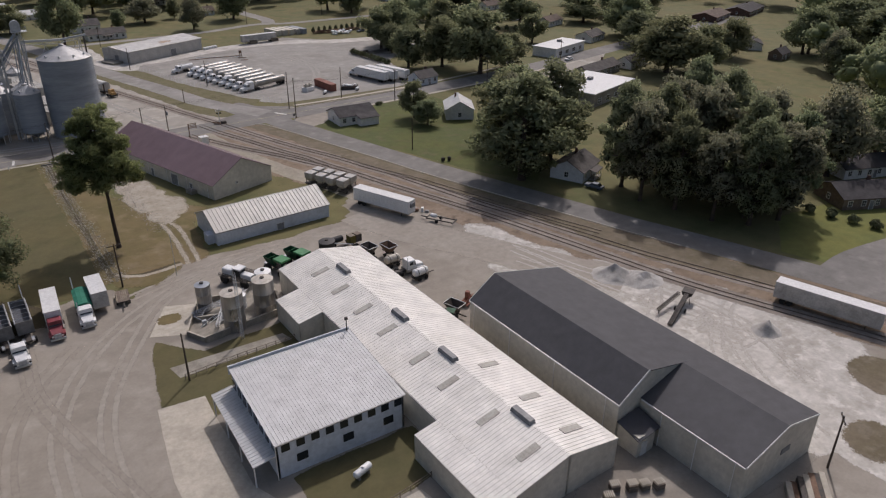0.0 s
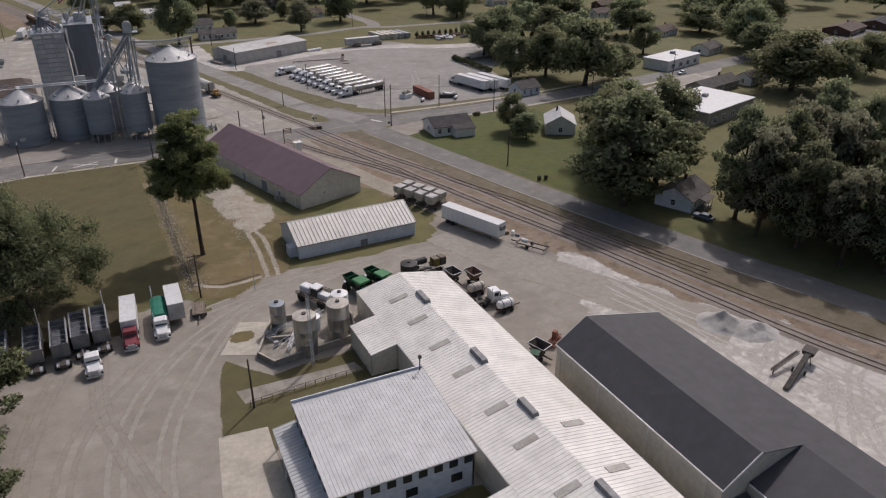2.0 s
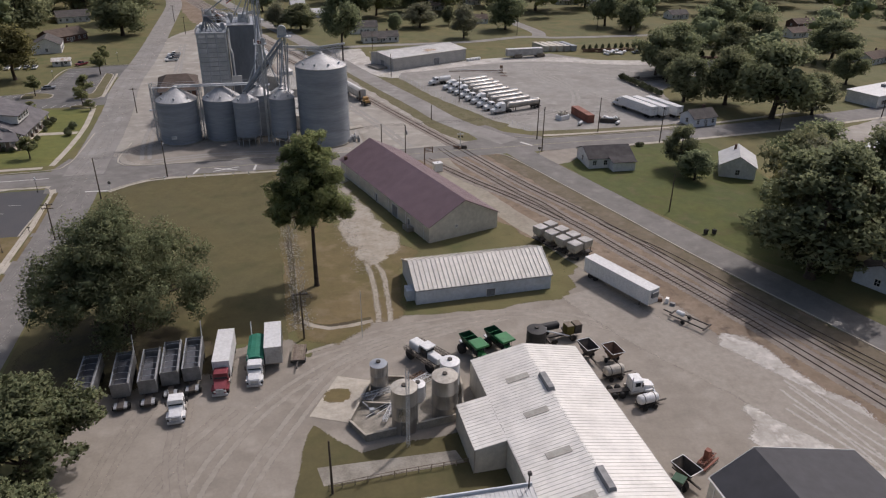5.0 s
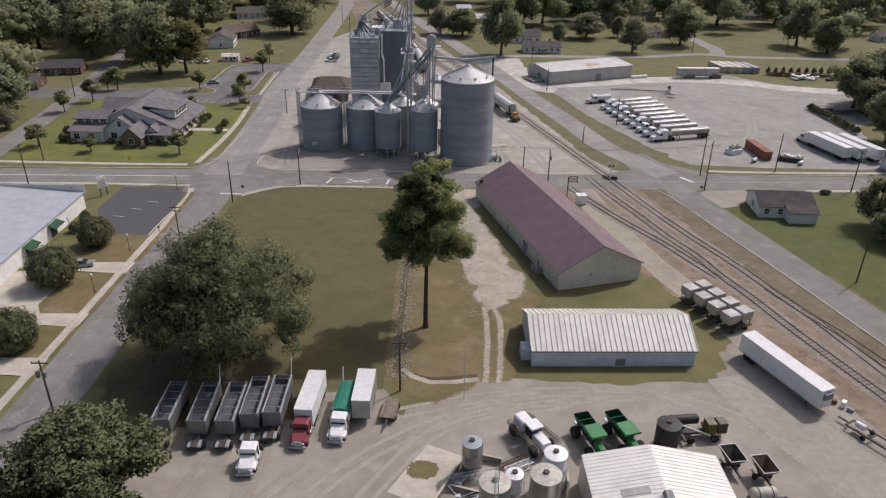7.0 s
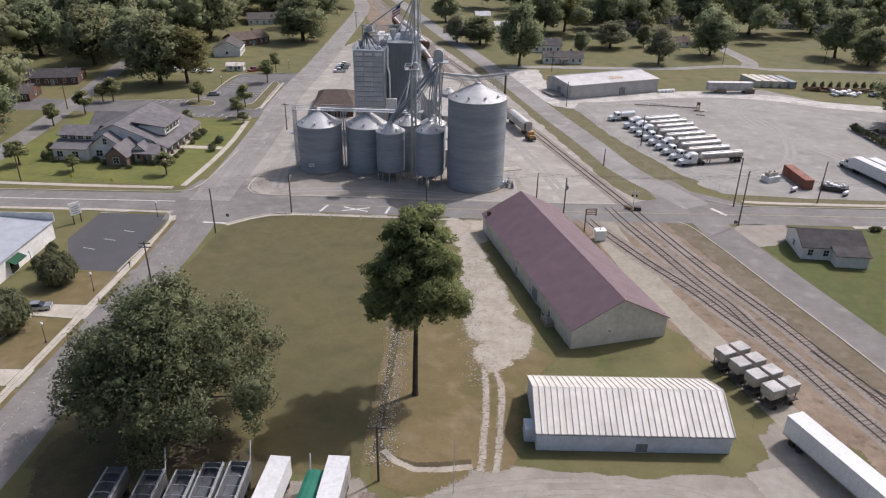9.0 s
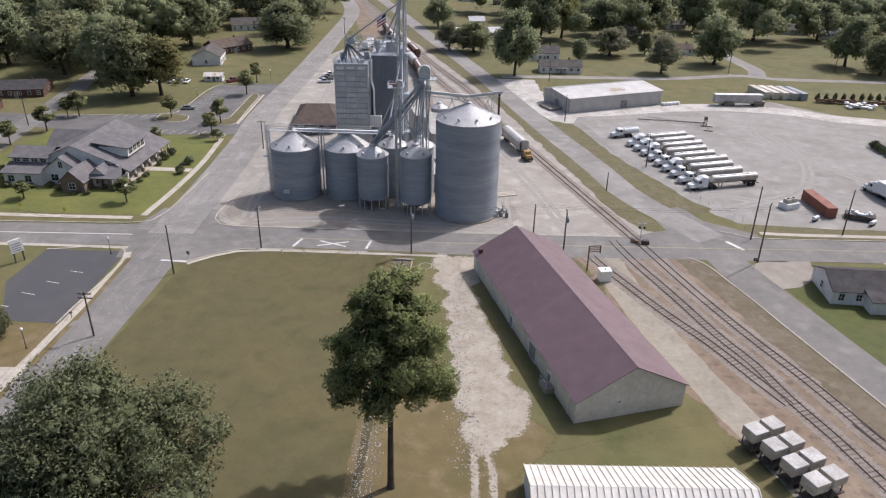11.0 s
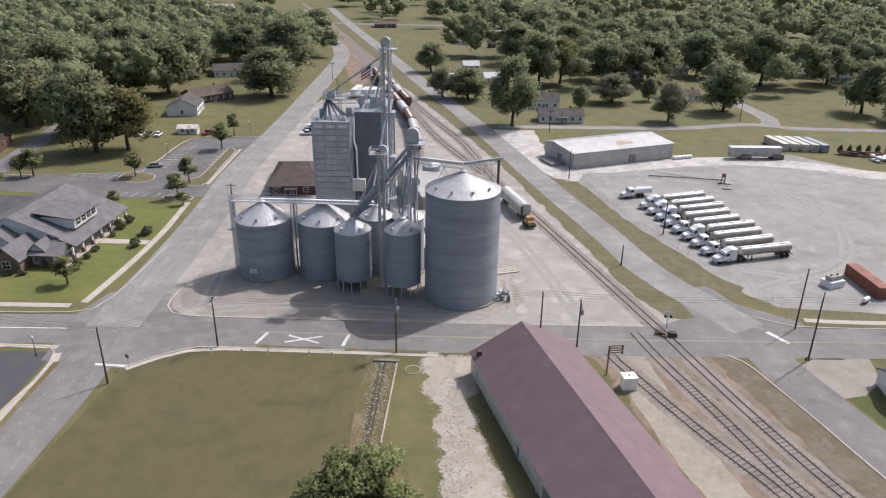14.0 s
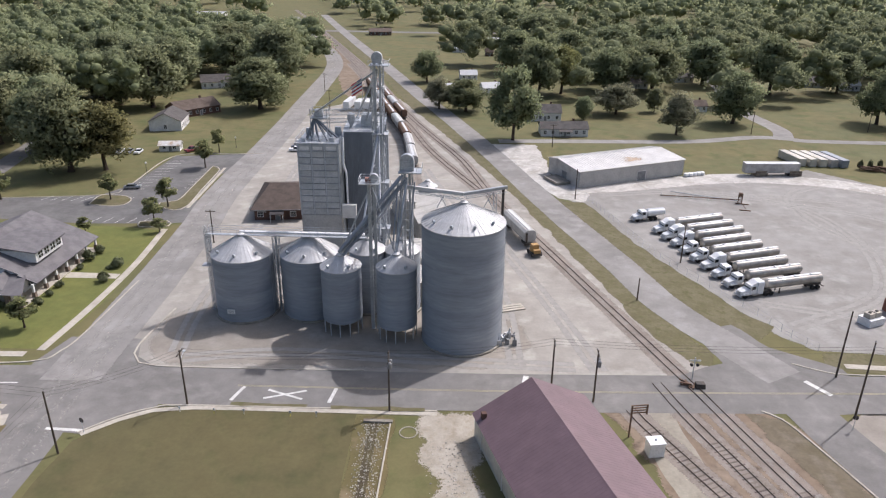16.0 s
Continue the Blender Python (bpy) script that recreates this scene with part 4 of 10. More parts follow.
for k, pts in enumerate(LIME_TRACKS):
    tracks("pavement_lime_mark_%s" % "abcdefgh"[k], pts, LIMEMARK, 0.0268 + 0.001 * k, 1.8, 0.18, 0.75)
for k, (x, y, r) in enumerate(((118.6, -177, 4.0), (103, -184.5, 3.4))):
    patch("ground_brown_spot_%d" % (k + 1), [(x + r * math.cos(a * 0.449), y + r * math.sin(a * 0.449)) for a in range(14)], 0.0395, BANK, "bare brown weedy ground in the yard", "dirt", 0.8, 1.2, soft=1.8)
patch("ground_verge_kerb", [(81, 1.4), (86, -0.4), (91, -15), (94.1, -26), (98.2, -39), (100.8, -48), (107, -70), (116, -99), (112.6, -99), (103.4, -70), (96.4, -50), (91.8, -34), (87.4, -18), (82.6, -3)], 0.046, BANK, "dry brown grass bank beside the kerb", "grass", 0.8, soft=1.2)
patch("ground_corner_apron", [(95.2, -1.5), (99.3, 1.8), (108.6, 3.0), (107, -4.0), (102.3, -8.5), (97.6, -10)], 0.05, GRAVEL, "pale gravel corner beside the small house", "gravel", 0.4, soft=0.7)
for name, pts, z in (("north", N_STREET, 0.0715), ("south", S_STREET, 0.0675)):
    line = smooth_line(pts, 6.0)
    for k, d in enumerate((-2.3, 0.2, 2.4)):
        ribbon("road_%s_wear_%d" % (name, k + 1), [tuple(q) for q in offset(line, d)], 0.7, z, LOTMARK, "pale worn strip along the asphalt", "road", 0.0, soft=1.0, full=0.42)


# ---- buildings ----
def gable_walls(root, w, d, h, rh, wall, t=0.25, at=None):
    """Four walls, with gables at both ends of the x axis; ridge along x. Footprint centred."""
    x, y = w / 2, d / 2
    for sx in (-1, 1):
        part("wall", Shape().extrude([(-y, 0), (y, 0), (y, h), (0, h + rh), (-y, h)], sx * x, sx * (x - t)), wall, root, at=at)
    for sy in (-1, 1):
        part("wall", Shape().box(-x + t, sy * y - (t if sy > 0 else 0), 0, x - t, sy * y + (0 if sy > 0 else t), h), wall, root, at=at)


def opening(parent, name, x, y, z, w, h, face, mat=None, frame_mat=None, label="", depth=0.08):
    """A window or door standing proud of a wall: face is the angle of the outward normal, degrees."""
    m = pose(x, y, z, 0, 0, face - 270)
    root = part(name, Shape().box(-w / 2, -depth, 0, w / 2, 0.02, h), mat or PANE, parent, label, at=m)
    if frame_mat:
        s = Shape()
        for a, b, c, d in ((-w / 2 - 0.09, 0 - 0.09, w / 2 + 0.09, 0), (-w / 2 - 0.09, h, w / 2 + 0.09, h + 0.09), (-w / 2 - 0.09, 0, -w / 2, h), (w / 2, 0, w / 2 + 0.09, h)):
            s.box(a, -depth - 0.05, b, c, 0.02, d)
        if name == "window":
            s.box(-0.03, -depth - 0.03, 0, 0.03, 0, h).box(-w / 2, -depth - 0.03, h / 2 - 0.03, w / 2, 0, h / 2 + 0.03)
        part("frame", s, frame_mat, root)
    return root


def gabled(name, x, y, rot, w, d, h, rh, wall, roof, label, category, ribs=0.0, over=0.4, windows=(), doors=(), group=""):
    """A building with a gabled roof; ridge along its own x axis."""
    root = thing(name, pose(x, y, 0, 0, 0, rot), label, category, group)
    gable_walls(root, w, d, h, rh, wall)
    X, Y = w / 2 + over, d / 2 + over
    ez = h - rh * over / (d / 2)
    for sy in (-1, 1):
        a, b, c, e = (-X, 0, h + rh + 0.12), (X, 0, h + rh + 0.12), (X, sy * Y, ez + 0.12), (-X, sy * Y, ez + 0.12)
        sheet("roof_slope", a, b, c, e, ribs, roof, root, 0.13 if roof is WHITEROOF else None, 0.16 if roof is WHITEROOF else 0.07, th=0.14)
    part("ridge_cap", Shape().extrude([(-0.2, h + rh + 0.125 - 0.2 * rh / (d / 2)), (0, h + rh + 0.15), (0.2, h + rh + 0.125 - 0.2 * rh / (d / 2)), (0, h + rh + 0.05)], -X, X), roof, root)
    for wx, wy, wz, ww, wh, face in windows:
        opening(root, "window", wx, wy, wz, ww, wh, face, PANE, WHITEWALL)
    for wx, wy, ww, wh, face in doors:
        opening(root, "door", wx, wy, 0.05, ww, wh, face, SIGNGREY, WHITEWALL)
    return root


# maroon-roofed warehouse
wh = gabled("warehouse", 54.6, -26.9, 108.2 - 0, 48.6, 17.4, 3.85, 4.55, CREAM, MAROON, "long cream warehouse with a maroon metal roof", "warehouse", ribs=0.6, over=0.35, windows=((-24.3, 2.0, 2.4, 0.5, 0.5, 180),), doors=((-15.0, 8.7, 1.1, 2.1, 90), (2, 8.7, 1.1, 2.1, 90), (-8, 8.7, 2.8, 2.8, 90)))
part("step", Shape().box(-17.2, 8.7, 0, -14.6, 10.2, 0.9), OLDCONC, wh, "grey loading step with rails")
part("step_rail", Shape().rod((-17.1, 10.1, 0.9), (-17.1, 10.1, 1.9), 0.04).rod((-14.7, 10.1, 0.9), (-14.7, 10.1, 1.9), 0.04).rod((-17.1, 10.1, 1.9), (-14.7, 10.1, 1.9), 0.04), GALV, wh)
part("chimney", Shape().box(22.2, 7.6, 3.4, 22.9, 8.3, 5.2), BRICK, wh)
for k in range(6):
    part("downpipe", Shape().rod((-22 + k * 8.6, 8.8, 0), (-22 + k * 8.6, 8.8, 3.3), 0.06), WHITEWALL, wh)

# white metal shed
sh = gabled("storage_shed", 59.65, -70.45, 2.9, 26.1, 12.5, 3.0, 2.75, BLUEWHITE, WHITEROOF, "white metal storage shed with a ribbed roof", "shed", ribs=0.86, over=0.2, doors=((1.1, -6.25, 1.6, 1.5, 270),))
part("annex", Shape().box(-14.5, -4.6, 0, -13.06, -2.2, 2.1, taper=0.03), BLUEWHITE, sh, "small white box annex")
part("eave_trim", Shape().box(-13.3, -6.55, 2.86, 13.3, -6.47, 3.0), SIGNGREY, sh)
for u in (-13.3, 13.22):
    for sy in (-1, 1):
        part("barge_trim", Shape().slab((u, 0, 5.95), (u + 0.08, 0, 5.95), (u + 0.08, sy * 6.45, 3.12), (u, sy * 6.45, 3.12), 0.25), OLDTRAILER, sh)

# long white plant building, ridge turned two degrees
PLANT = pose(60.2, -135.4, 0, 0, 0, 2.0)
plant = thing("plant_building", PLANT, "long white processing building with a ribbed metal roof", "factory building")


def mono(root, x0, y0, x1, y1, h0, h1, axis, wall, roof, ribs=0.62, over=0.3, name="roof_slope", trim=None):
    """Walls and one roof slope over a rectangle; h0 at the low coordinate of the axis, h1 at the high one."""
    z = (lambda x, y: h0 + (h1 - h0) * ((x - x0) / (x1 - x0))) if axis == "x" else (lambda x, y: h0 + (h1 - h0) * ((y - y0) / (y1 - y0)))
    for (ax, ay), (bx, by) in (((x0, y0), (x1, y0)), ((x1, y0), (x1, y1)), ((x1, y1), (x0, y1)), ((x0, y1), (x0, y0))):
        d = Vector((bx - ax, by - ay)).normalized() * 0.2
        ix, iy = -d.y, d.x
        a0, a1 = z(ax, ay) - 0.02, z(bx, by) - 0.02
        v = [(ax, ay, 0), (bx, by, 0), (bx, by, a1), (ax, ay, a0), (ax + ix, ay + iy, 0), (bx + ix, by + iy, 0), (bx + ix, by + iy, a1), (ax + ix, ay + iy, a0)]
        part("wall", Shape().add(v, [(0, 1, 2, 3), (7, 6, 5, 4), (3, 2, 6, 7), (0, 3, 7, 4), (1, 5, 6, 2), (0, 4, 5, 1)]), wall, root)
    o = over
    zz = lambda x, y: z(x, y) + 0.12
    c = [(x0 - o, y0 - o), (x1 + o, y0 - o), (x1 + o, y1 + o), (x0 - o, y1 + o)]
    p = [(x, y, zz(x, y)) for x, y in c]
    if axis == "x":
        p = [p[0], p[3], p[2], p[1]]
    return sheet(name, *p, ribs, roof, root)


# in the plant's own axes: ridge at x = 0, north end at y = 33.4, south end at y = -33.2
mono(plant, -8.2, -33.2, 0, 33.4, 4.6, 6.4, "x", CREAM, PLANTROOF, over=0.0, ribs=0.6)
mono(plant, 0.002, -33.2, 8.6, 33.4, 6.4, 4.6, "x", CREAM, PLANTROOF, over=0.0, ribs=0.6)
mono(plant, -12.6, 15.6, -8.21, 24.8, 3.75, 4.58, "x", CREAM, PLANTROOF, over=0.0)
mono(plant, -11.8, -33.2, -8.21, -17.2, 3.9, 4.58, "x", CREAM, PLANTROOF, over=0.0)
part("ridge_cap", Shape().box(-0.22, -33.2, 6.44, 0.22, 33.4, 6.5), PLANTROOF, plant)
for k, y in enumerate((23.6, 4.8, -8.2, -24.6)):
    part("ridge_vent", Shape().box(-0.55, y - 1.9, 6.42, 0.55, y + 1.9, 7.05, taper=0.14), SIGNGREY, plant, "grey steel ridge vent")
SKYLIGHTS = [(-3.3, y) for y in (26.3, 18.7, 10.9, 3.4, -5.7, -12.8, -21.6, -29.4)] + [(4.1, y) for y in (-12.5, -21.4, -29.2)]
for x, y in SKYLIGHTS:
    zr = [4.6 + 1.8 * (1 - abs(u) / (8.2 if u < 0 else 8.6)) + 0.215 for u in (x - 1.6, x + 1.6)]
    part("skylight", Shape().slab((x - 1.6, y - 0.55, zr[0]), (x + 1.6, y - 0.55, zr[1]), (x + 1.6, y + 0.55, zr[1]), (x - 1.6, y + 0.55, zr[0]), 0.06), SKYLIGHT, plant, "weathered translucent roof light")
part("gutter", Shape().box(8.6, -33.2, 4.5, 8.72, 33.4, 4.66), OLDTRAILER, plant)
part("gutter", Shape().box(-8.32, -17.2, 4.5, -8.2, 15.6, 4.66), OLDTRAILER, plant)

# low block with clerestory windows and a canopy
low = thing("low_block", pose(42.0, -138.6, 0, 0, 0, 0), "low white brick block with a ribbed roof and dark windows", "factory building")
mono(low, -9.2, -8.2, 9.0, 8.2, 5.6, 6.9, "y", BLUEWHITE, COOLROOF, ribs=0.5, over=0.25)
part("parapet", Shape().box(-9.5, 8.3, 6.0, 9.2, 8.48, 7.4), BLUEWHITE, low)
part("flue", Shape().rod((8.7, 8.0, 6.6), (8.7, 8.0, 9.0), 0.09, None, 8).box(8.5, 7.8, 9.0, 8.9, 8.2, 9.4), CHASSIS, low, "short dark flue pipe")
for k in range(9):
    opening(low, "window", -8.0 + k * 2.02, -8.22, 4.1, 1.12, 1.4, 270, PANE)
for u in (-5.9, 0.6, 6.6):
    opening(low, "window", u, -8.22, 1.7, 1.5, 1.2, 270, PANE)
for k in range(8):
    opening(low, "window", -9.22, -7.2 + k * 2.06, 4.1, 1.12, 1.4, 180, PANE)
part("eave_trim", Shape().box(-9.5, -8.56, 5.5, 9.25, -8.46, 5.68), OLDTRAILER, low)
sheet("canopy", (-12.3, -8.3, 3.5), (-12.3, 8.5, 3.5), (-9.25, 8.5, 4.0), (-9.25, -8.3, 4.0), 0.62, COOLROOF, low, label="ribbed white metal canopy")
for y in (-8, -2.6, 2.8, 8.2):
    part("canopy_post", Shape().box(-12.2, y - 0.08, 0, -12.04, y + 0.08, 3.5), WHITEWALL, low)
part("downpipe", Shape().rod((-9.35, -8.35, 0), (-9.35, -8.35, 5.6), 0.07), WHITEWALL, low)

# charcoal-roofed store: tall north hall and lower south hall
dark = thing("dark_roof_store", pose(82.5, -156.5, 0, 0, 0, 1.8), "cream metal store with a charcoal roof", "warehouse")


def section(root, y0, y1, prof, wall, roof, close_a=True, close_b=True, ribs=0.9, over=0.2):
    """A hall whose cross-section (x, z points from one eave to the other) runs along y."""
    full = [(prof[0][0], 0)] + list(prof) + [(prof[-1][0], 0)]
    for y, shut in ((y0, close_a), (y1 - 0.2, close_b)):
        if shut:
            n = len(full)
            v = [(x, y, z) for x, z in full] + [(x, y + 0.2, z) for x, z in full]
            part("wall", Shape().add(v, [tuple(range(n)), tuple(range(n, 2 * n))[::-1]] + [(k, (k + 1) % n, n + (k + 1) % n, n + k) for k in range(n)]), wall, root)
    for (x, z), d in ((prof[0], 0.2), (prof[-1], -0.2)):
        part("wall", Shape().box(min(x, x + d), y0 + 0.2, 0, max(x, x + d), y1 - 0.2, z), wall, root)
    for (xa, za), (xb, zb) in zip(prof, prof[1:]):
        a, b, c, d = (xa, y0 - over, za + 0.13), (xa, y1 + over, za + 0.13), (xb, y1 + over, zb + 0.13), (xb, y0 - over, zb + 0.13)
        sheet("roof_slope", a, b, c, d, ribs, roof, root, 0.03, 0.06)


section(dark, -8.2, 24.2, [(-9.5, 6.2), (-4.4, 9.7), (10.4, 6.3)], CREAM, DARKROOF, ribs=0)
section(dark, -24.3, -8.25, [(-5.2, 5.5), (2.9, 8.0), (10.4, 6.3)], CREAM, DARKROOF, over=0.0, ribs=0)
part("gable_trim", Shape().slab((-9.6, -8.42, 6.42), (-4.4, -8.42, 9.95), (-4.4, -8.3, 9.95), (-9.6, -8.3, 6.42), 0.3), WHITEWALL, dark)
part("entry", Shape().box(-9.4, -12.0, 0, -6.2, -8.45, 3.3), CREAM, dark, "small cream entry annex")
part("entry_roof", Shape().slab((-9.7, -12.3, 3.0), (-5.6, -12.3, 3.6), (-5.6, -8.42, 4.4), (-9.7, -8.42, 3.8)), DARKROOF, dark)
for x, y0, y1, z in ((-9.62, -8.4, 24.4, 6.22), (-5.32, -24.3, -8.5, 5.52)):
    part("gutter", Shape().box(x - 0.07, y0, z - 0.1, x + 0.08, y1, z + 0.06), WHITEWALL, dark)
for a, b, y in (((-9.55, 6.36), (-4.4, 9.9), 24.42), ((-4.4, 9.9), (10.45, 6.48), 24.42), ((-5.25, 5.68), (2.9, 8.18), -24.38), ((2.9, 8.18), (10.45, 6.48), -24.38)):
    part("barge_trim", Shape().slab((a[0], y - 0.04, a[1]), (b[0], y - 0.04, b[1]), (b[0], y + 0.04, b[1]), (a[0], y + 0.04, a[1]), 0.22), WHITEWALL, dark)
opening(dark, "door", -8.2, -12.02, 0.05, 1.1, 2.1, 270, WHITEWALL)
opening(dark, "panel", 3.5, -24.32, 3.6, 1.9, 0.8, 270, SIGNGREY)
for y in (-12, -17.5, -23):
    part("downpipe", Shape().rod((-5.32, y, 0), (-5.32, y, 5.4), 0.06), WHITEWALL, dark)
for y in (-6, 4, 14, 23):
    part("downpipe", Shape().rod((-9.62, y, 0), (-9.62, y, 6.1), 0.06), WHITEWALL, dark)

# metal shed behind the truck lot
far_shed = thing("metal_shed", pose(83.8, 129.5, 0, 0, 0, 25.0), "low grey-white metal shed with a rust-stained roof", "shed")
mono(far_shed, -19.5, -8.5, 19.5, 4, 5.1, 6.0, "y", SHEETGREY, TINROOF, ribs=1.0, over=0.3)
mono(far_shed, -19.5, 4.01, 19.5, 9.5, 6.0, 4.9, "y", SHEETGREY, TINROOF, ribs=1.0, over=0.3)
part("rust_stain", covered(raw("rust_stain", [(x - 7, y, 5.1 + 0.9 * (y + 8.5) / 12.5 + 0.2) for x, y in ((2, -7), (13, -7.4), (16, -2), (7, 0.5), (5, -4), (8.5, -5), (12, -4.5), (9, -2.2))], [(0, 1, 6, 5), (1, 2, 7, 6), (2, 3, 7), (3, 4, 5, 7), (4, 0, 5), (5, 6, 7)], soft_edged(RUSTWASH)), [0.0] * 4 + [0.3] + [0.62] * 3), None, far_shed, "brown rust stain")
opening(far_shed, "door", 3.2, -8.52, 0.05, 3.0, 3.0, 270, SIGNGREY, WHITEWALL)
opening(far_shed, "door", -19.52, 0, 0.05, 2.6, 3.0, 180, SIGNGREY)
part("dock", Shape().box(-24.5, -4, 0, -19.6, 4, 0.9), OLDCONC, far_shed)

# the hall on the corner lawn
hall = thing("community_hall", pose(-66, 36, 0, 0, 0, 0), "gabled stone and white-board hall with grey shingle roofs", "hall")


def wing(x, y, rot, w, d, h, rh, wall, over=0.5, roof=None):
    """One gabled wing of the hall, in the hall's axes; ridge along the wing's own x."""
    m = pose(x, y, 0, 0, 0, rot)
    gable_walls(hall, w, d, h, rh, wall, at=m)
    X, Y, ez = w / 2 + over, d / 2 + over, h - rh * over / (d / 2)
    for sy in (-1, 1):
        part("roof", Shape().slab((-X, 0, h + rh + 0.12), (X, 0, h + rh + 0.12), (X, sy * Y, ez + 0.12), (-X, sy * Y, ez + 0.12), 0.2), roof or HALLROOF, hall, at=m)


section(hall, -1.5, 22.5, [(-11.5, 3.9), (1.0, 9.0), (12.2, 4.5)], WHITEWALL, HALLROOF, ribs=0, over=0.5)
wing(-0.5, -0.6, 90, 9.4, 10.6, 3.4, 3.8, WHITEWALL)
wing(4.8, -6.0, 90, 9.4, 5.8, 3.0, 2.7, STONE)
wing(9.3, -3.2, 90, 6.2, 4.6, 3.0, 2.1, WHITEWALL)
wing(-8.0, 18.2, 0, 13, 12, 3.4, 3.6, STONE)
part("wall", Shape().box(-15, -7, 0, -5.4, 5.8, 3.5), WHITEWALL, hall)
part("lean_roof", Shape().slab((-15.5, -7.6, 3.4), (-5.0, -7.6, 3.4), (-5.0, -2.4, 4.7), (-15.5, -2.4, 4.7), 0.2), HALLROOF, hall)
part("upper_wall", Shape().box(-14.8, -2.5, 3.6, -5.2, 5.6, 6.1), WHITEWALL, hall)
part("roof", Shape().slab((-15.4, -3.3, 6.0), (-4.8, -3.3, 6.0), (-4.8, 1.6, 7.7), (-15.4, 1.6, 7.7), 0.2), HALLROOF, hall)
part("roof", Shape().slab((-15.4, 6.4, 6.0), (-4.8, 6.4, 6.0), (-4.8, 1.61, 7.7), (-15.4, 1.61, 7.7), 0.2), HALLROOF, hall)
part("gable_end", Shape().add([(-14.8, -2.5, 6.1), (-14.8, 5.6, 6.1), (-14.8, 1.6, 7.5), (-14.6, -2.5, 6.1), (-14.6, 5.6, 6.1), (-14.6, 1.6, 7.5)], [(0, 1, 2), (3, 5, 4), (0, 2, 5, 3), (1, 4, 5, 2)]), WHITEWALL, hall)
part("dormer", Shape().extrude([(3.0, 5.0), (13.0, 5.0), (13.0, 7.45), (3.0, 7.45)], 5.5, 13.2), WHITEWALL, hall, "long white shed dormer")
part("dormer_roof", Shape().slab((3.9, 2.3, 8.75), (13.8, 2.3, 7.45), (13.8, 13.7, 7.45), (3.9, 13.7, 8.75), 0.22), HALLROOF, hall)
for k in range(4):
    opening(hall, "window", 13.22, 4.6 + k * 2.3, 5.6, 1.7, 1.4, 0, PANE, WHITEWALL)
part("porch_roof", Shape().slab((12.2, -2.6, 4.62), (16.0, -2.6, 2.95), (16.0, 23, 2.95), (12.2, 23, 4.62), 0.2), HALLROOF, hall)
part("porch_roof", Shape().slab((7.6, -8.2, 2.95), (16.2, -8.2, 2.95), (13.4, -1.6, 4.3), (9.0, -1.6, 4.5), 0.2), HALLROOF, hall)
part("porch_floor", Shape().box(11.6, -7.6, 0, 15.8, 22.6, 0.25), CONCRETE, hall)
for k in range(8):
    y = -7.4 + k * 4.2
    part("porch_pier", Shape().box(15.0, y - 0.4, 0.25, 15.8, y + 0.4, 1.3, taper=0.08), STONE, hall, "brown stone pier")
    part("porch_post", Shape().box(15.2, y - 0.2, 1.3, 15.6, y + 0.2, 2.95), WHITEWALL, hall)
for u in (10.4, 12.7):
    part("porch_pier", Shape().box(u - 0.4, -7.9, 0.1, u + 0.4, -7.1, 2.8), STONE, hall, "brown stone pier")
for x, y, w, z in ((-13.0, -7.02, 1.6, 1.0), (-8.6, -7.02, 1.6, 1.0), (-2.6, -5.32, 1.8, 1.0), (-0.5, -5.32, 1.0, 4.4), (4.8, -10.72, 1.6, 0.9), (9.3, -6.32, 1.4, 0.9)):
    opening(hall, "window", x, y, z, w, 1.6, 270, PANE, WHITEWALL)
for k in range(4):
    opening(hall, "window", -13.4 + k * 2.3, -2.52, 4.75, 1.5, 1.0, 270, PANE, WHITEWALL)
for k in range(5):
    opening(hall, "window", 12.22, 0.8 + k * 4.3, 0.9, 1.6, 1.7, 0, PANE, WHITEWALL)

# office with a blue-grey metal roof
office = thing("office", pose(-63, -47, 0, 0, 0, 2.5), "long white office with a pale blue-grey metal roof", "office building")
mono(office, -14, -29, 11.2, 27, 5.6, 3.9, "x", WHITEWALL, material("blue_grey_metal_roof", (0.36, 0.375, 0.405), (0.335, 0.35, 0.378), 0.5, scale=0.1, fine=1.2, grit=(0.95, 1.05)), ribs=0, over=0.35)
part("parapet_trim", Shape().box(-14.4, 27.36, 3.8, 11.6, 27.5, 5.7), WHITEWALL, office)
for y in (11.6, 1.3):
    opening(office, "door", 11.22, y, 0.05, 2.6, 2.5, 0, PANE, WHITEWALL)
    part("awning", Shape().slab((11.3, y - 2, 3.3), (13.0, y - 2, 2.6), (13.0, y + 2, 2.6), (11.3, y + 2, 3.3), 0.1), DKGREEN, office, "dark green entrance awning")
opening(office, "door", 11.22, -20, 0.05, 4.2, 3.0, 0, BLACK, WHITEWALL)


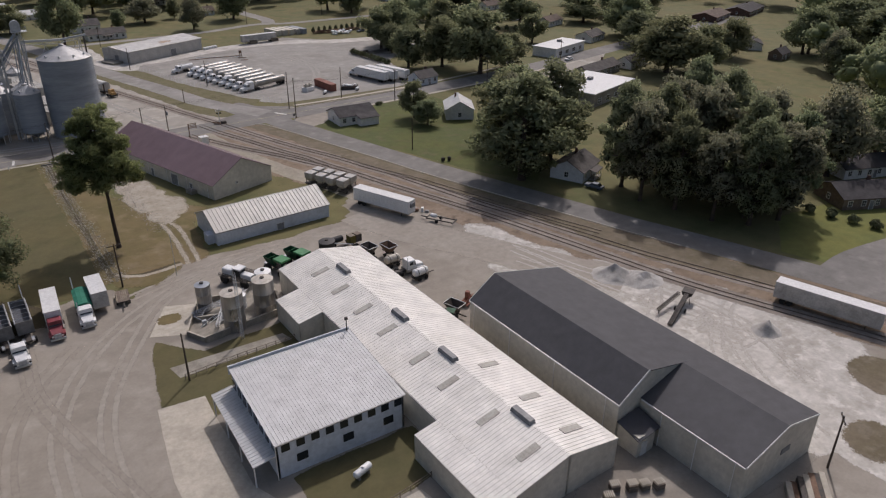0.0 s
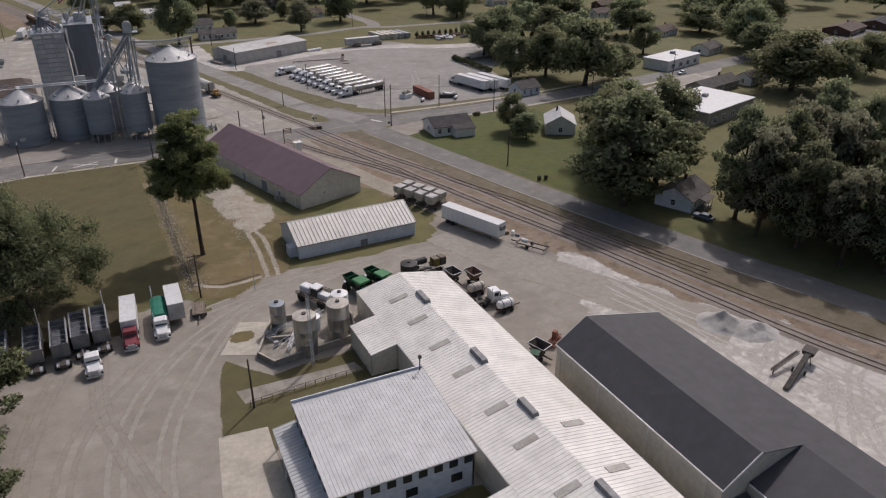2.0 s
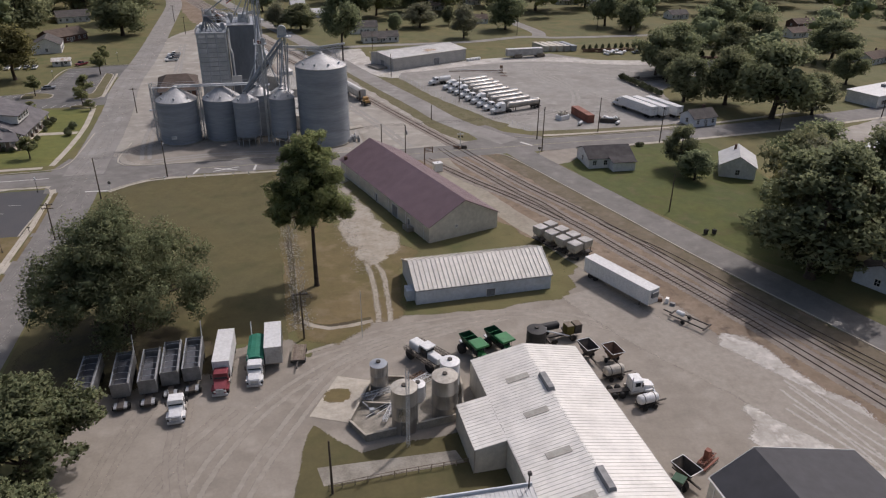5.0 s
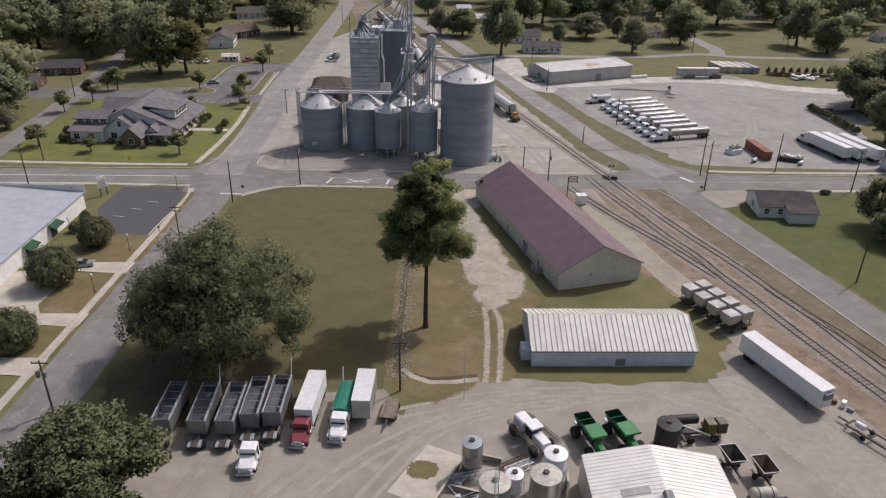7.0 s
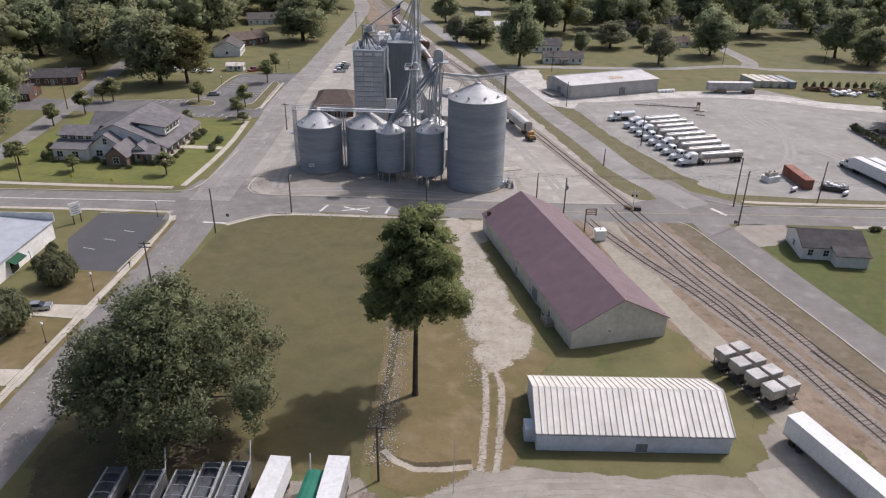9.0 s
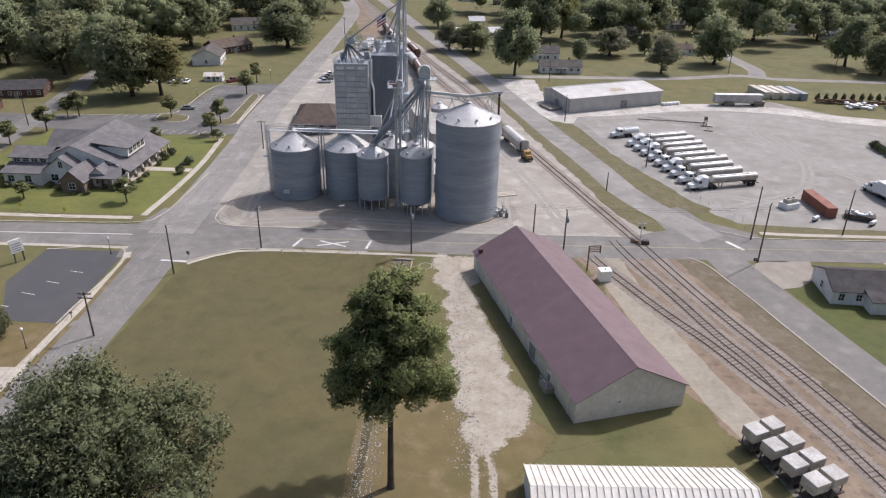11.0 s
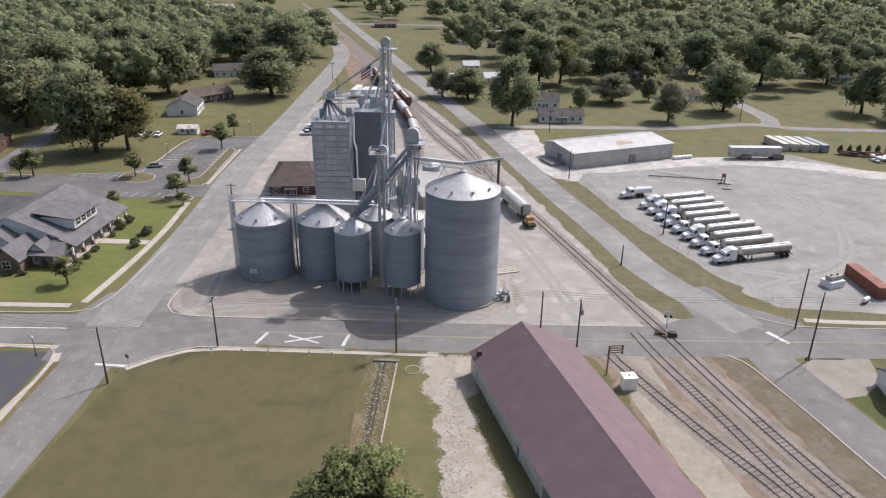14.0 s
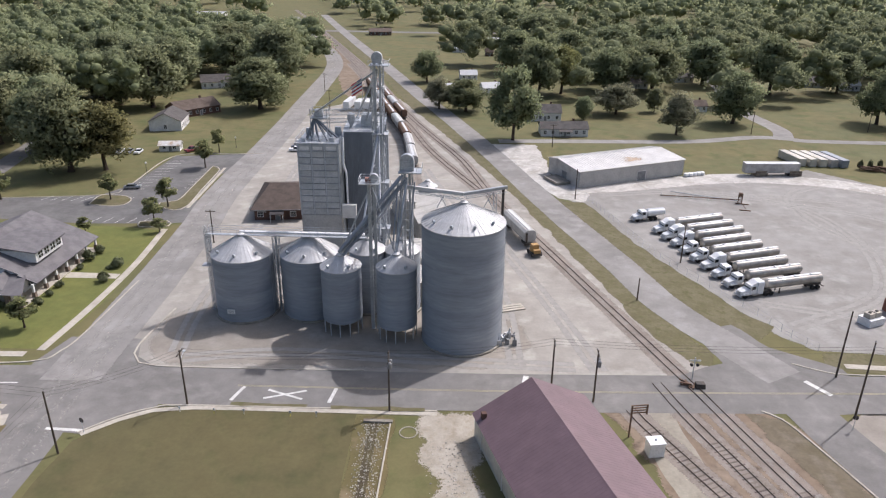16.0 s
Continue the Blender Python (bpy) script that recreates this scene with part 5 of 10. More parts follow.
# ---- houses ----
def cottage(x, y, rot, w, d, h=2.8, rh=2.0, wall=None, roof=None, label="", porch=False, chimney=True, group="houses of the town"):
    wins = []
    for k in range(max(2, int(w // 3))):
        u = -w / 2 + (k + 0.5) * w / max(2, int(w // 3))
        wins += [(u, -d / 2 - 0.01, 1.0, 1.0, 1.3, 270), (u, d / 2 + 0.01, 1.0, 1.0, 1.3, 90)]
    wins += [(-w / 2 - 0.01, 0, 1.0, 1.0, 1.3, 180), (w / 2 + 0.01, 0, 1.0, 1.0, 1.3, 0)]
    r = gabled("house", x, y, rot, w, d, h, rh, wall or WHITEWALL, roof or SHINGLE, label or "white board house with a grey shingle roof", "house", windows=wins, doors=((0.3, -d / 2 - 0.03, 1.0, 2.1, 270),), group=group)
    if porch:
        part("porch", Shape().box(-2, -d / 2 - 2, 0, 2.6, -d / 2 - 0.05, 0.3), OLDCONC, r)
        part("porch_roof", Shape().slab((-2.2, -d / 2 - 2.3, 2.4), (2.8, -d / 2 - 2.3, 2.4), (2.8, -d / 2 - 0.05, 2.9), (-2.2, -d / 2 - 0.05, 2.9)), roof or SHINGLE, r)
        for u in (-1.9, 0.3, 2.5):
            part("porch_post", Shape().rod((u, -d / 2 - 1.9, 0.3), (u, -d / 2 - 1.9, 2.4), 0.08), WHITEWALL, r)
    if chimney:
        part("chimney", Shape().box(w * 0.2, 0.6, h + 0.4, w * 0.2 + 0.7, 1.2, h + rh + 0.9), BRICK, r)
    return r


corner_house = cottage(112.0, -10.2, -2, 12.6, 9.8, 2.9, 2.0, WHITEWALL, SHINGLE_D, "small white house with a dark shingle roof", chimney=False)
part("porch", Shape().box(-0.5, -8.0, 0, 5.8, -4.95, 2.6), WHITEWALL, corner_house)
part("porch_roof", Shape().slab((-0.9, -8.4, 2.65), (6.2, -8.4, 2.65), (6.2, -4.6, 3.4), (-0.9, -4.6, 3.4)), SHINGLE_D, corner_house)
cottage(144.5, -24, 60, 11, 9, 3.4, 2.6, WHITEWALL, COOLROOF, "white board house with a pale metal roof among trees", chimney=True)
cottage(139, -86, 25, 11, 9, 3.0, 2.4, BLUEWHITE, SHINGLE, "pale house with a porch in deep shade", porch=True)
cottage(-83, 181.5, 100, 15, 12, 3.8, 3.0, WHITEWALL, SHINGLE, "white board house with a grey roof", group="houses of the town", chimney=False)
cottage(-83, 207, 50, 19, 12, 3.2, 2.8, BRICK, SHINGLE_B, "brick house with a brown shingle roof")
cottage(-68.6, 147, 8, 7, 4.2, 2.2, 1.0, WHITEWALL, SHEDROOF, "small white shed with a stained tin roof", chimney=False)
cottage(-94, 272, 20, 17, 13, 3.2, 2.8, WHITEWALL, SHINGLE, "white house with a grey roof among trees")
cottage(72.5, 182.5, 3, 18, 8.5, 3.0, 2.0, WHITEWALL, SHINGLE, "white board house with a long grey roof", porch=True)
cottage(67, 209, 3, 14, 9, 3.6, 2.6, WHITEWALL, SHINGLE, "white board house with grey roof and lean-to")
cottage(137, 232, 4, 9, 7, 2.8, 2.0, BLUEWHITE, SHINGLE_B, "small pale house behind trees")
cottage(152, 311, 10, 10, 8, 2.8, 2.0, WHITEWALL, SHINGLE, "white house among trees")
cottage(218, 303, -8, 14, 10, 2.8, 2.2, BLUEWHITE, SHINGLE, "grey house beside a lawn")
HOUSES_WEST = [(23, 262, 20, 11, 8, WHITEWALL, COOLROOF, "white house with a pale roof"), (46, 268, 15, 10, 8, WHITEWALL, COOLROOF, "white house with pale metal roof"), (30, 420, 4, 17, 9, WHITEWALL, COOLROOF, "white metal garage building"), (70, 425, 6, 18, 8, BLUEWHITE, SHINGLE, "long pale house by the far lawn"), (-42, 520, 10, 18, 14, BRICK, SHINGLE_B, "brick church hall with a brown roof"), (130, 330, 10, 12, 9, WHITEWALL, COOLROOF, "white house among far trees"), (-131, 118, 15, 19, 13, BRICK, SHINGLE_D, "brick house with a dark roof"), (-131, 92, 12, 13, 12, BRICK, SHINGLE, "brick house with a grey roof"), (-142, 30, 10, 13, 9, STONE, SHINGLE, "brown house with grey roof"), (-190, 140, 5, 13, 9, BRICK, SHINGLE_D, "brick house among trees"), (-170, 300, 5, 14, 9, WHITEWALL, SHINGLE, "white house in the woods"), (-120, 515, 5, 16, 9, WHITEWALL, SHEDROOF, "pale low building by the far street")]
HOUSES_EAST = [(276, 51, 20, 14, 9, WHITEWALL, SHINGLE, "white house with a grey roof"), (250, -2, 15, 15, 7, WHITEWALL, SHINGLE_D, "low white house with a dark roof"), (226, -5, 15, 24, 8, OLDCONC, SHINGLE, "long grey house with a grey roof"), (328, -4, 40, 13, 10, WHITEWALL, SHINGLE_D, "white house on an open lawn"), (289, 97, 20, 15, 9, WHITEWALL, SHINGLE_B, "white house with a brown roof"), (297, 163, 10, 14, 9, WHITEWALL, SHINGLE_B, "white house with brown roof and dark door"), (287, 124, 10, 14, 9, WHITEWALL, SHINGLE, "white house with grey roof"), (384, 62, 20, 26, 14, BRICK, SHINGLE_B, "long brick building with a brown roof"), (422, 67, 20, 32, 15, BRICK, SHINGLE_D, "brick building with a dark roof"), (205, -126, -20, 18, 9, WHITEWALL, SHINGLE_D, "long white house under trees"), (184, -136, -25, 14, 11, STONE, SHINGLE_D, "low house with a dark roof behind shrubs"), (158, 20, 10, 9, 7, BLUEWHITE, SHINGLE, "small pale house by the street"), (263, 232, 5, 12, 9, WHITEWALL, SHINGLE, "white house by the far lawn edge"), (320, 190, 5, 14, 9, BRICK, SHINGLE_B, "brick house beyond the lot"), (317, -27, 10, 9, 6, STONE, SHINGLE_D, "low dark shed on the lawn"), (160, 400, 10, 14, 10, WHITEWALL, COOLROOF, "white building in a gap of the woods"), (121, 289, 6, 13, 8, WHITEWALL, SHINGLE, "white house with a porch behind trees"), (234, 292, 0, 8, 6, WHITEWALL, COOLROOF, "small white shed by the drive"), (34, 306, 10, 9, 7, WHITEWALL, COOLROOF, "small white shed at the lawn edge"), (54, 465, 6, 22, 9, BLUEWHITE, COOLROOF, "long pale building by the far street"), (47, 401, 6, 5, 4, BRICK, SHINGLE_B, "small brown shed on the lawn"), (-325, 481, 20, 12, 9, WHITEWALL, SHINGLE, "white house deep in the woods"), (-236, 661, 5, 34, 12, WHITEWALL, COOLROOF, "low pale building beyond the far street")]
for x, y, r, w, d, wm, rm, lb in HOUSES_WEST + HOUSES_EAST:
    cottage(x, y, r, w, d, 2.9, 2.1, wm, rm, lb)
# flat-roofed stores by the east street
for x, y, r, w, d, h, wm, lb in ((200, -28, 17, 30, 20, 4.5, OLDCONC, "grey block store with a flat white roof"), (242, 36, 18, 26, 12, 4.0, WHITEWALL, "white store with a flat pale roof")):
    st = thing("store", pose(x, y, 0, 0, 0, r), lb, "store building")
    part("body", Shape().box(-w / 2, -d / 2, 0, w / 2, d / 2, h), wm, st)
    part("roof", Shape().box(-w / 2 - 0.3, -d / 2 - 0.3, h + 0.01, w / 2 + 0.3, d / 2 + 0.3, h + 0.35), TRAILERTOP, st)
    part("roof_unit", Shape().box(2, 1, h + 0.35, 4, 2.6, h + 1.3), SIGNGREY, st)
    for k in range(4):
        opening(st, "window", -w / 2 + 4 + k * 6, -d / 2 - 0.01, 1, 2.4, 1.6, 270, PANE, WHITEWALL)
patch("pavement_store", [(180, 2), (196, 4), (222, 14), (238, 22), (250, 28), (258, 22), (236, 6), (212, -6), (190, -8)], 0.03, PALE, "pale concrete forecourt of the stores", "forecourt", 0.4)


# ---- grain elevator ----
def bin_wall(r, z0, z1, pitch=0.11, ring=1.1):
    """A corrugated wall profile with overlapping rings."""
    prof, z = [], z0
    k = 0
    while z < z1 - 0.01:
        prof.append((r + (0.035 if k % 2 else 0.0) + (0.03 if int(z / ring) % 2 else 0.0), z))
        z += 0.28
        k += 1
    return prof + [(r, z1)]


def grain_bin(x, y, r, eave, apex, label, hopper=0.0, lids=4, ladder=True, rot=0.0, steel=None):
    root = thing("grain_bin", pose(x, y, 0, 0, 0, rot), label, "grain bin", "grain bins of the elevator")
    n = 40 if r > 4.5 else 28
    part("wall", Shape().lathe(bin_wall(r, hopper, eave), n), steel or STEEL, root, smooth=True)
    s = Shape().lathe([(r + 0.15, eave - 0.05), (r + 0.15, eave + 0.08), (0.55, apex - 0.1), (0.0001, apex - 0.1)], n, cap=False)
    cone = part("roof", s, BINROOF, root, "ribbed galvanised cone roof")
    nr = int(r * 6.4)
    rib_m = Shape().rod((r + 0.1, 0, eave + 0.1), (0.5, 0, apex - 0.08), 0.075, 0.05, 4, False).mesh("rib", BINROOF)
    for k in range(nr):
        part("rib", rib_m, None, cone, at=Matrix.Rotation((k + 0.5) * math.tau / nr, 4, "Z"))
    part("cap", Shape().lathe([(0.75, apex - 0.25), (0.75, apex + 0.1), (0.2, apex + 0.35)], 14), BINROOF, root)
    for k in range(lids):
        a = -math.pi / 2 + (k - (lids - 1) / 2) * (2.6 / max(1, lids))
        d = Vector((math.cos(a), math.sin(a), 0))
        c = d * r * 0.82 + Vector((0, 0, eave + (apex - eave) * 0.18))
        part("roof_vent", Shape().rod(c, c + Vector((0, 0, 0.5)), 0.22, 0.22, 8).rod(c + Vector((0, 0, 0.5)), c + d * 0.35 + Vector((0, 0, 0.55)), 0.28, 0.24, 8), GALV, root)
    if hopper:
        part("hopper", Shape().lathe([(0.4, 0.7), (r * 0.98, hopper), (r, hopper + 0.02)], n), steel or STEEL, root, smooth=True)
        for k in range(12):
            a = k * math.tau / 12
            part("leg", Shape().box(-0.09, -0.09, 0, 0.09, 0.09, hopper + 0.4, pose(r * 0.97 * math.cos(a), r * 0.97 * math.sin(a), 0)), GALV, root)
    else:
        part("footing", Shape().lathe([(r + 0.4, 0), (r + 0.4, 0.35), (r * 0.5, 0.36)], n), OLDCONC, root)
    if ladder:
        lad = Shape()
        for u in (-0.25, 0.25):
            lad.rod((u, -r - 0.25, 0.4), (u, -r - 0.25, eave + 0.6), 0.035, None, 4)
        for k in range(int(eave / 0.6)):
            lad.rod((-0.25, -r - 0.25, 0.6 + k * 0.6), (0.25, -r - 0.25, 0.6 + k * 0.6), 0.025, None, 4)
        part("ladder", lad, GALV, root, at=pose(0, 0, 0, 0, 0, 75))
    return root


grain_bin(36.2, 22.5, 7.25, 22.8, 26.3, "tall blue-grey corrugated steel grain bin", lids=4, rot=0)
b_one = grain_bin(-6.0, 30.4, 5.75, 12.6, 16.1, "squat blue-grey corrugated steel grain bin with a sign", lids=3)
part("sign_plate", Shape().box(-2.0, -5.98, 2.2, -0.6, -5.84, 3.1), SIGNWHITE, b_one, "small white sign plate with grey bars")
for k in range(3):
    part("sign_bar", Shape().box(-1.85, -6.02, 2.38 + 0.22 * k, -0.75, -5.985, 2.46 + 0.22 * k), SIGNGREY, b_one)
grain_bin(6.7, 31.6, 5.6, 12.3, 16.0, "squat blue-grey corrugated steel grain bin", lids=3)
grain_bin(14.0, 24.4, 3.65, 12.9, 15.1, "slim hopper-bottom steel grain bin on legs", hopper=2.6, lids=2, ladder=False)
grain_bin(24.4, 22.6, 3.6, 13.9, 16.3, "slim hopper-bottom steel grain bin on short legs", hopper=2.6, lids=2, ladder=False)
grain_bin(17.6, 33.2, 3.5, 12.6, 14.8, "slim steel grain bin behind the hopper bins", lids=2, ladder=False)
grain_bin(24.4, 33.4, 3.4, 12.6, 14.8, "slim steel grain bin in the rear row", lids=1, ladder=False)
grain_bin(25.4, 94, 2.6, 6.0, 7.6, "small squat steel bin by the leg", lids=1, ladder=False)


def lattice(a, b, w, r=0.05, step=1.6, mat=None):
    """A square trussed mast or bridge between two points."""
    s = Shape()
    a, b = Vector(a), Vector(b)
    d = (b - a).normalized()
    u = d.cross(Vector((0, 1, 0.01))).normalized()
    if abs(d.z) < 0.7:
        u = d.cross(Vector((0, 0, 1))).normalized()
    v = d.cross(u)
    cs = [u * w / 2 + v * w / 2, u * -w / 2 + v * w / 2, u * -w / 2 - v * w / 2, u * w / 2 - v * w / 2]
    for c in cs:
        s.rod(a + c, b + c, r, None, 4)
    n = max(1, round((b - a).length / step))
    for k in range(n):
        p, q = a.lerp(b, k / n), a.lerp(b, (k + 1) / n)
        for i in range(4):
            s.rod(p + cs[i], p + cs[(i + 1) % 4], r * 0.7, None, 4, False)
            s.rod(p + cs[i], q + cs[(i + 1) % 4], r * 0.7, None, 4, False)
    return s


def rods(name, shape, mat, parent):
    """Each four-sided bar of the shape as a part of its own."""
    for k in range(len(shape.v) // 8):
        one = Shape()
        one.v, one.f = shape.v[k * 8:k * 8 + 8], [tuple(i - k * 8 for i in f) for f in shape.f[k * 6:k * 6 + 6]]
        part(name, one, mat, parent)


# tower of panels
tower = thing("elevator_tower", pose(2.95, 65.0, 0, 0, 0, 1.5), "tall grey panelled grain elevator tower", "elevator tower")
part("core", Shape().box(-4.5, -4.9, 9.4, 4.5, 5.1, 26.0), TOWERWALL, tower)
part("base", Shape().box(-4.6, -5.05, 0, 4.6, 5.2, 9.4), PLINTH, tower, "pale concrete base of the tower")
for i in range(3):
    for j in range(11):
        z = 9.55 + j * 1.49
        part("panel", Shape().box(-4.3 + i * 2.98, -5.06, z + 0.1, -1.82 + i * 2.98, -4.9, z + 1.3), PANELGREY, tower)
        part("panel_rim", Shape().box(-4.44 + i * 2.98, -5.26, z + 1.34, -1.68 + i * 2.98, -4.9, z + 1.45), PANELGREY, tower)
for i in range(3):
    part("vent_frame", Shape().box(-4.1 + i * 2.98, -5.09, 24.8, -2.0 + i * 2.98, -5.03, 25.5), WHITEWALL, tower)
for i in range(3):
    for j in range(7):
        part("side_panel", Shape().box(4.5, -4.7 + i * 3.25, 9.6 + j * 2.32, 4.6, -1.6 + i * 3.25, 11.8 + j * 2.32), TOWERWALL, tower)
part("parapet", Shape().box(-4.75, -5.1, 26.0, 4.75, 5.3, 26.25), GALV, tower)
hub = Vector((-1.6, 1.0, 30.8))
for k in range(12):
    a = k * math.tau / 12
    part("spout", Shape().rod(hub, (3.6 * math.cos(a) + 0.2, 3.6 * math.sin(a), 26.2), 0.2, None, 6), DARKSTEEL, tower)
part("head_platform", Shape().box(-2.2, -0.4, 30.7, 1.6, 2.4, 30.9), GALV, tower)
for x in (-4.56, -1.56, 1.42, 4.4):
    part("corner_post", Shape().box(x - 0.1, -5.2, 9.4, x + 0.2, -5.12, 26.0), GALV, tower)
part("downspout", Shape().rod((5.6, -4.6, 27.5), (5.5, -4.8, 21.5), 0.26, None, 8).rod((5.5, -4.8, 21.5), (6.1, -4.9, 19.5), 0.26, None, 8).rod((6.1, -4.9, 19.5), (6.2, -4.9, 11), 0.22, None, 8), WHITEPAINT, tower, "white painted downspout")
part("hoist_box", Shape().box(5.0, -6.4, 9.2, 8.2, -5.3, 12.3), TINROOF, tower, "pale sheet metal machine box")
part("hoist_leg", Shape().rod((5.4, -6.0, 0), (5.4, -6.0, 9.2), 0.12, None, 6).rod((7.8, -6.0, 0), (7.8, -6.0, 9.2), 0.12, None, 6), GALV, tower)
for side in (-4.9, 4.9):
    part("side_railing", Shape().rod((side, -5.0, 27.3), (side, 5.1, 27.3), 0.05, None, 4).rod((side, -5.0, 26.8), (side, 5.1, 26.8), 0.04, None, 4), GALV, tower)
    for k in range(6):
        part("railing_post", Shape().rod((side, -3.4 + k * 1.7, 26.2), (side, -3.4 + k * 1.7, 27.3), 0.05, None, 4), GALV, tower)
for x, y, w, h in ((-3.6, 3.4, 1.1, 1.5), (2.9, -3.2, 1.3, 0.9), (3.4, 3.1, 1.5, 1.9), (-3.3, -3.5, 0.8, 0.7)):
    part("machine_box", Shape().box(x - w / 2, y - w / 2, 26.24, x + w / 2, y + w / 2, 26.24 + h, taper=0.12), GALV, tower)
for y in (-0.5, 2.5):
    part("head_post", Shape().rod((-2.2, y, 26.2), (-2.2, y, 32.9), 0.09, None, 5), GALV, tower)
    part("head_post", Shape().rod((1.6, y, 26.2), (1.6, y, 32.9), 0.09, None, 5), GALV, tower)
    part("head_rail", Shape().rod((-2.2, y, 31.9), (1.6, y, 31.9), 0.05, None, 4).rod((-2.2, y, 32.9), (1.6, y, 32.9), 0.05, None, 4), GALV, tower)
gl = lattice((-2.0, 0.8, 31.8), (12.5, 0.6, 32.4), 1.2, 0.06)
part("top_bridge", gl, GALV, tower, "trussed galvanised bridge")
part("head", Shape().box(-1.4, 0.2, 30.9, 0.6, 1.9, 32.6, taper=0.2), GALV, tower)
for k in range(8):
    part("railing_post", Shape().rod((-4.9 + k * 1.4, -5.0, 26.2), (-4.9 + k * 1.4, -5.0, 27.3), 0.04, None, 4), GALV, tower)
part("railing", Shape().rod((-4.9, -5.0, 27.3), (4.9, -5.0, 27.3), 0.04, None, 4).rod((-4.9, -5.0, 26.8), (4.9, -5.0, 26.8), 0.03, None, 4), GALV, tower)

tower_two = thing("elevator_tower", pose(12.2, 71.0, 0, 0, 0, 1.5), "dark blue-grey steel clad elevator tower", "elevator tower")
part("core", Shape().box(-4.4, -5, 0, 4.4, 5, 27.4), DARKSTEEL, tower_two)
rib = Shape()
for k in range(22):
    rib.box(-4.4 + k * 0.4, -5.06, 0.2, -4.32 + k * 0.4, -5.0, 27.3)
    rib.box(4.4, -4.9 + k * 0.46, 0.2, 4.46, -4.82 + k * 0.46, 27.3)
part("cladding_ribs", rib, DARKSTEEL, tower_two)
part("roof", Shape().slab((-4.6, -5.2, 27.6), (4.6, -5.2, 27.6), (4.6, 5.2, 28.8), (-4.6, 5.2, 28.8)), GALV, tower_two)
part("machine_house", Shape().box(-1, -1.5, 28.0, 3.2, 2.5, 30.6, taper=0.3), GALV, tower_two)
part("duct", Shape().rod((2.5, -3, 28), (2.5, -3, 31), 0.5, 0.4, 10).rod((2.5, -3, 31), (4.5, -3.6, 31.6), 0.4, 0.4, 10), GALV, tower_two)

for z in (28.4, 29.0):
    part("railing", Shape().rod((-4.5, -5.1, z), (4.5, -5.1, z), 0.04, None, 4).rod((4.5, -5.1, z), (4.5, 5.1, z + 1), 0.04, None, 4), GALV, tower_two)
for k in range(7):
    part("railing_post", Shape().rod((-4.5 + k * 1.5, -5.1, 27.5), (-4.5 + k * 1.5, -5.1, 29.0), 0.04, None, 4), GALV, tower_two)
part("dust_cyclone", Shape().lathe([(0.2, 27.8), (0.9, 29.8), (0.9, 31.0), (0.3, 31.3)], 14, pose(-3.0, -2.0, 0)), GALV, tower_two, smooth=True)
part("conveyor", lattice((-11, -3, 29.4), (-1, -1.5, 29.6), 0.9, 0.06, 1.1), GALV, tower_two, "trussed conveyor between the towers")
part("stair", lattice((4.9, -5.4, 0), (4.9, -5.4, 27.4), 0.9, 0.05, 1.2), GALV, tower_two, "caged ladder up the wall")
part("downpipe", Shape().rod((5.2, -1, 27), (5.2, -1, 1), 0.25, None, 8), GALV, tower_two)

# legs: tall bucket elevators in lattice masts
leg = thing("bucket_elevator", pose(18.6, 46.5, 0), "very tall galvanised bucket elevator in a lattice mast", "bucket elevator", "bucket elevators")
part("mast", lattice((0, 0, 0), (0, 0, 46), 2.2, 0.085, 2.3), GALV, leg)
part("trunk", Shape().box(-0.75, -0.25, 0, -0.3, 0.25, 46), GALV, leg)
part("trunk", Shape().box(0.3, -0.25, 0, 0.75, 0.25, 46), GALV, leg)
part("head", Shape().box(-0.9, -0.5, 45.8, 0.9, 0.5, 46.6).rod((0, -0.55, 46.9), (0, 0.55, 46.9), 1.05, None, 16), GALV, leg)
part("platform", Shape().box(-1.5, -1.5, 45.4, 2.4, 1.5, 45.55), GALV, leg)
rods("platform_rail", Shape().rod((-1.5, -1.5, 46.5), (2.4, -1.5, 46.5), 0.04, None, 4).rod((2.4, -1.5, 45.5), (2.4, -1.5, 46.5), 0.04, None, 4).rod((-1.5, -1.5, 45.5), (-1.5, -1.5, 46.5), 0.04, None, 4).rod((2.4, -1.5, 46.5), (2.4, 1.5, 46.5), 0.04, None, 4), GALV, leg)
for k in (12, 22, 32):
    part("landing", Shape().box(-1.3, -1.3, k, 1.9, 1.3, k + 0.12), GALV, leg)
for tx, ty, tz in ((-6.0, 24.0, 29), (-4.4, 21.0, 29.4), (-8.8, 27.0, 29.2), (-17.2, 19.5, 31.6), (-2.0, -13.0, 16), (1.5, -12.8, 15.2)):
    part("spout", Shape().rod((0, 0, 44.5 if tz > 20 else 33), (tx, ty, tz), 0.22, None, 6), GALV, leg)

leg_b = thing("bucket_elevator", pose(26.0, 27.5, 0), "tall galvanised bucket elevator with a round head", "bucket elevator", "bucket elevators")
part("mast", lattice((0, 0, 0), (0, 0, 31), 1.9, 0.08, 2.0), GALV, leg_b)
part("trunk", Shape().box(-0.65, -0.22, 0, -0.25, 0.22, 31), GALV, leg_b)
part("trunk", Shape().box(0.25, -0.22, 0, 0.65, 0.22, 31), GALV, leg_b)
part("head", Shape().box(-1.25, -0.66, 30.3, 1.25, 0.66, 32.0).rod((0, -0.6, 32.0), (0, 0.6, 32.0), 1.25, None, 18), GALV, leg_b)
part("platform", Shape().box(-1.4, -1.8, 30.1, 2.6, 1.4, 30.25), GALV, leg_b)
pr = Shape()
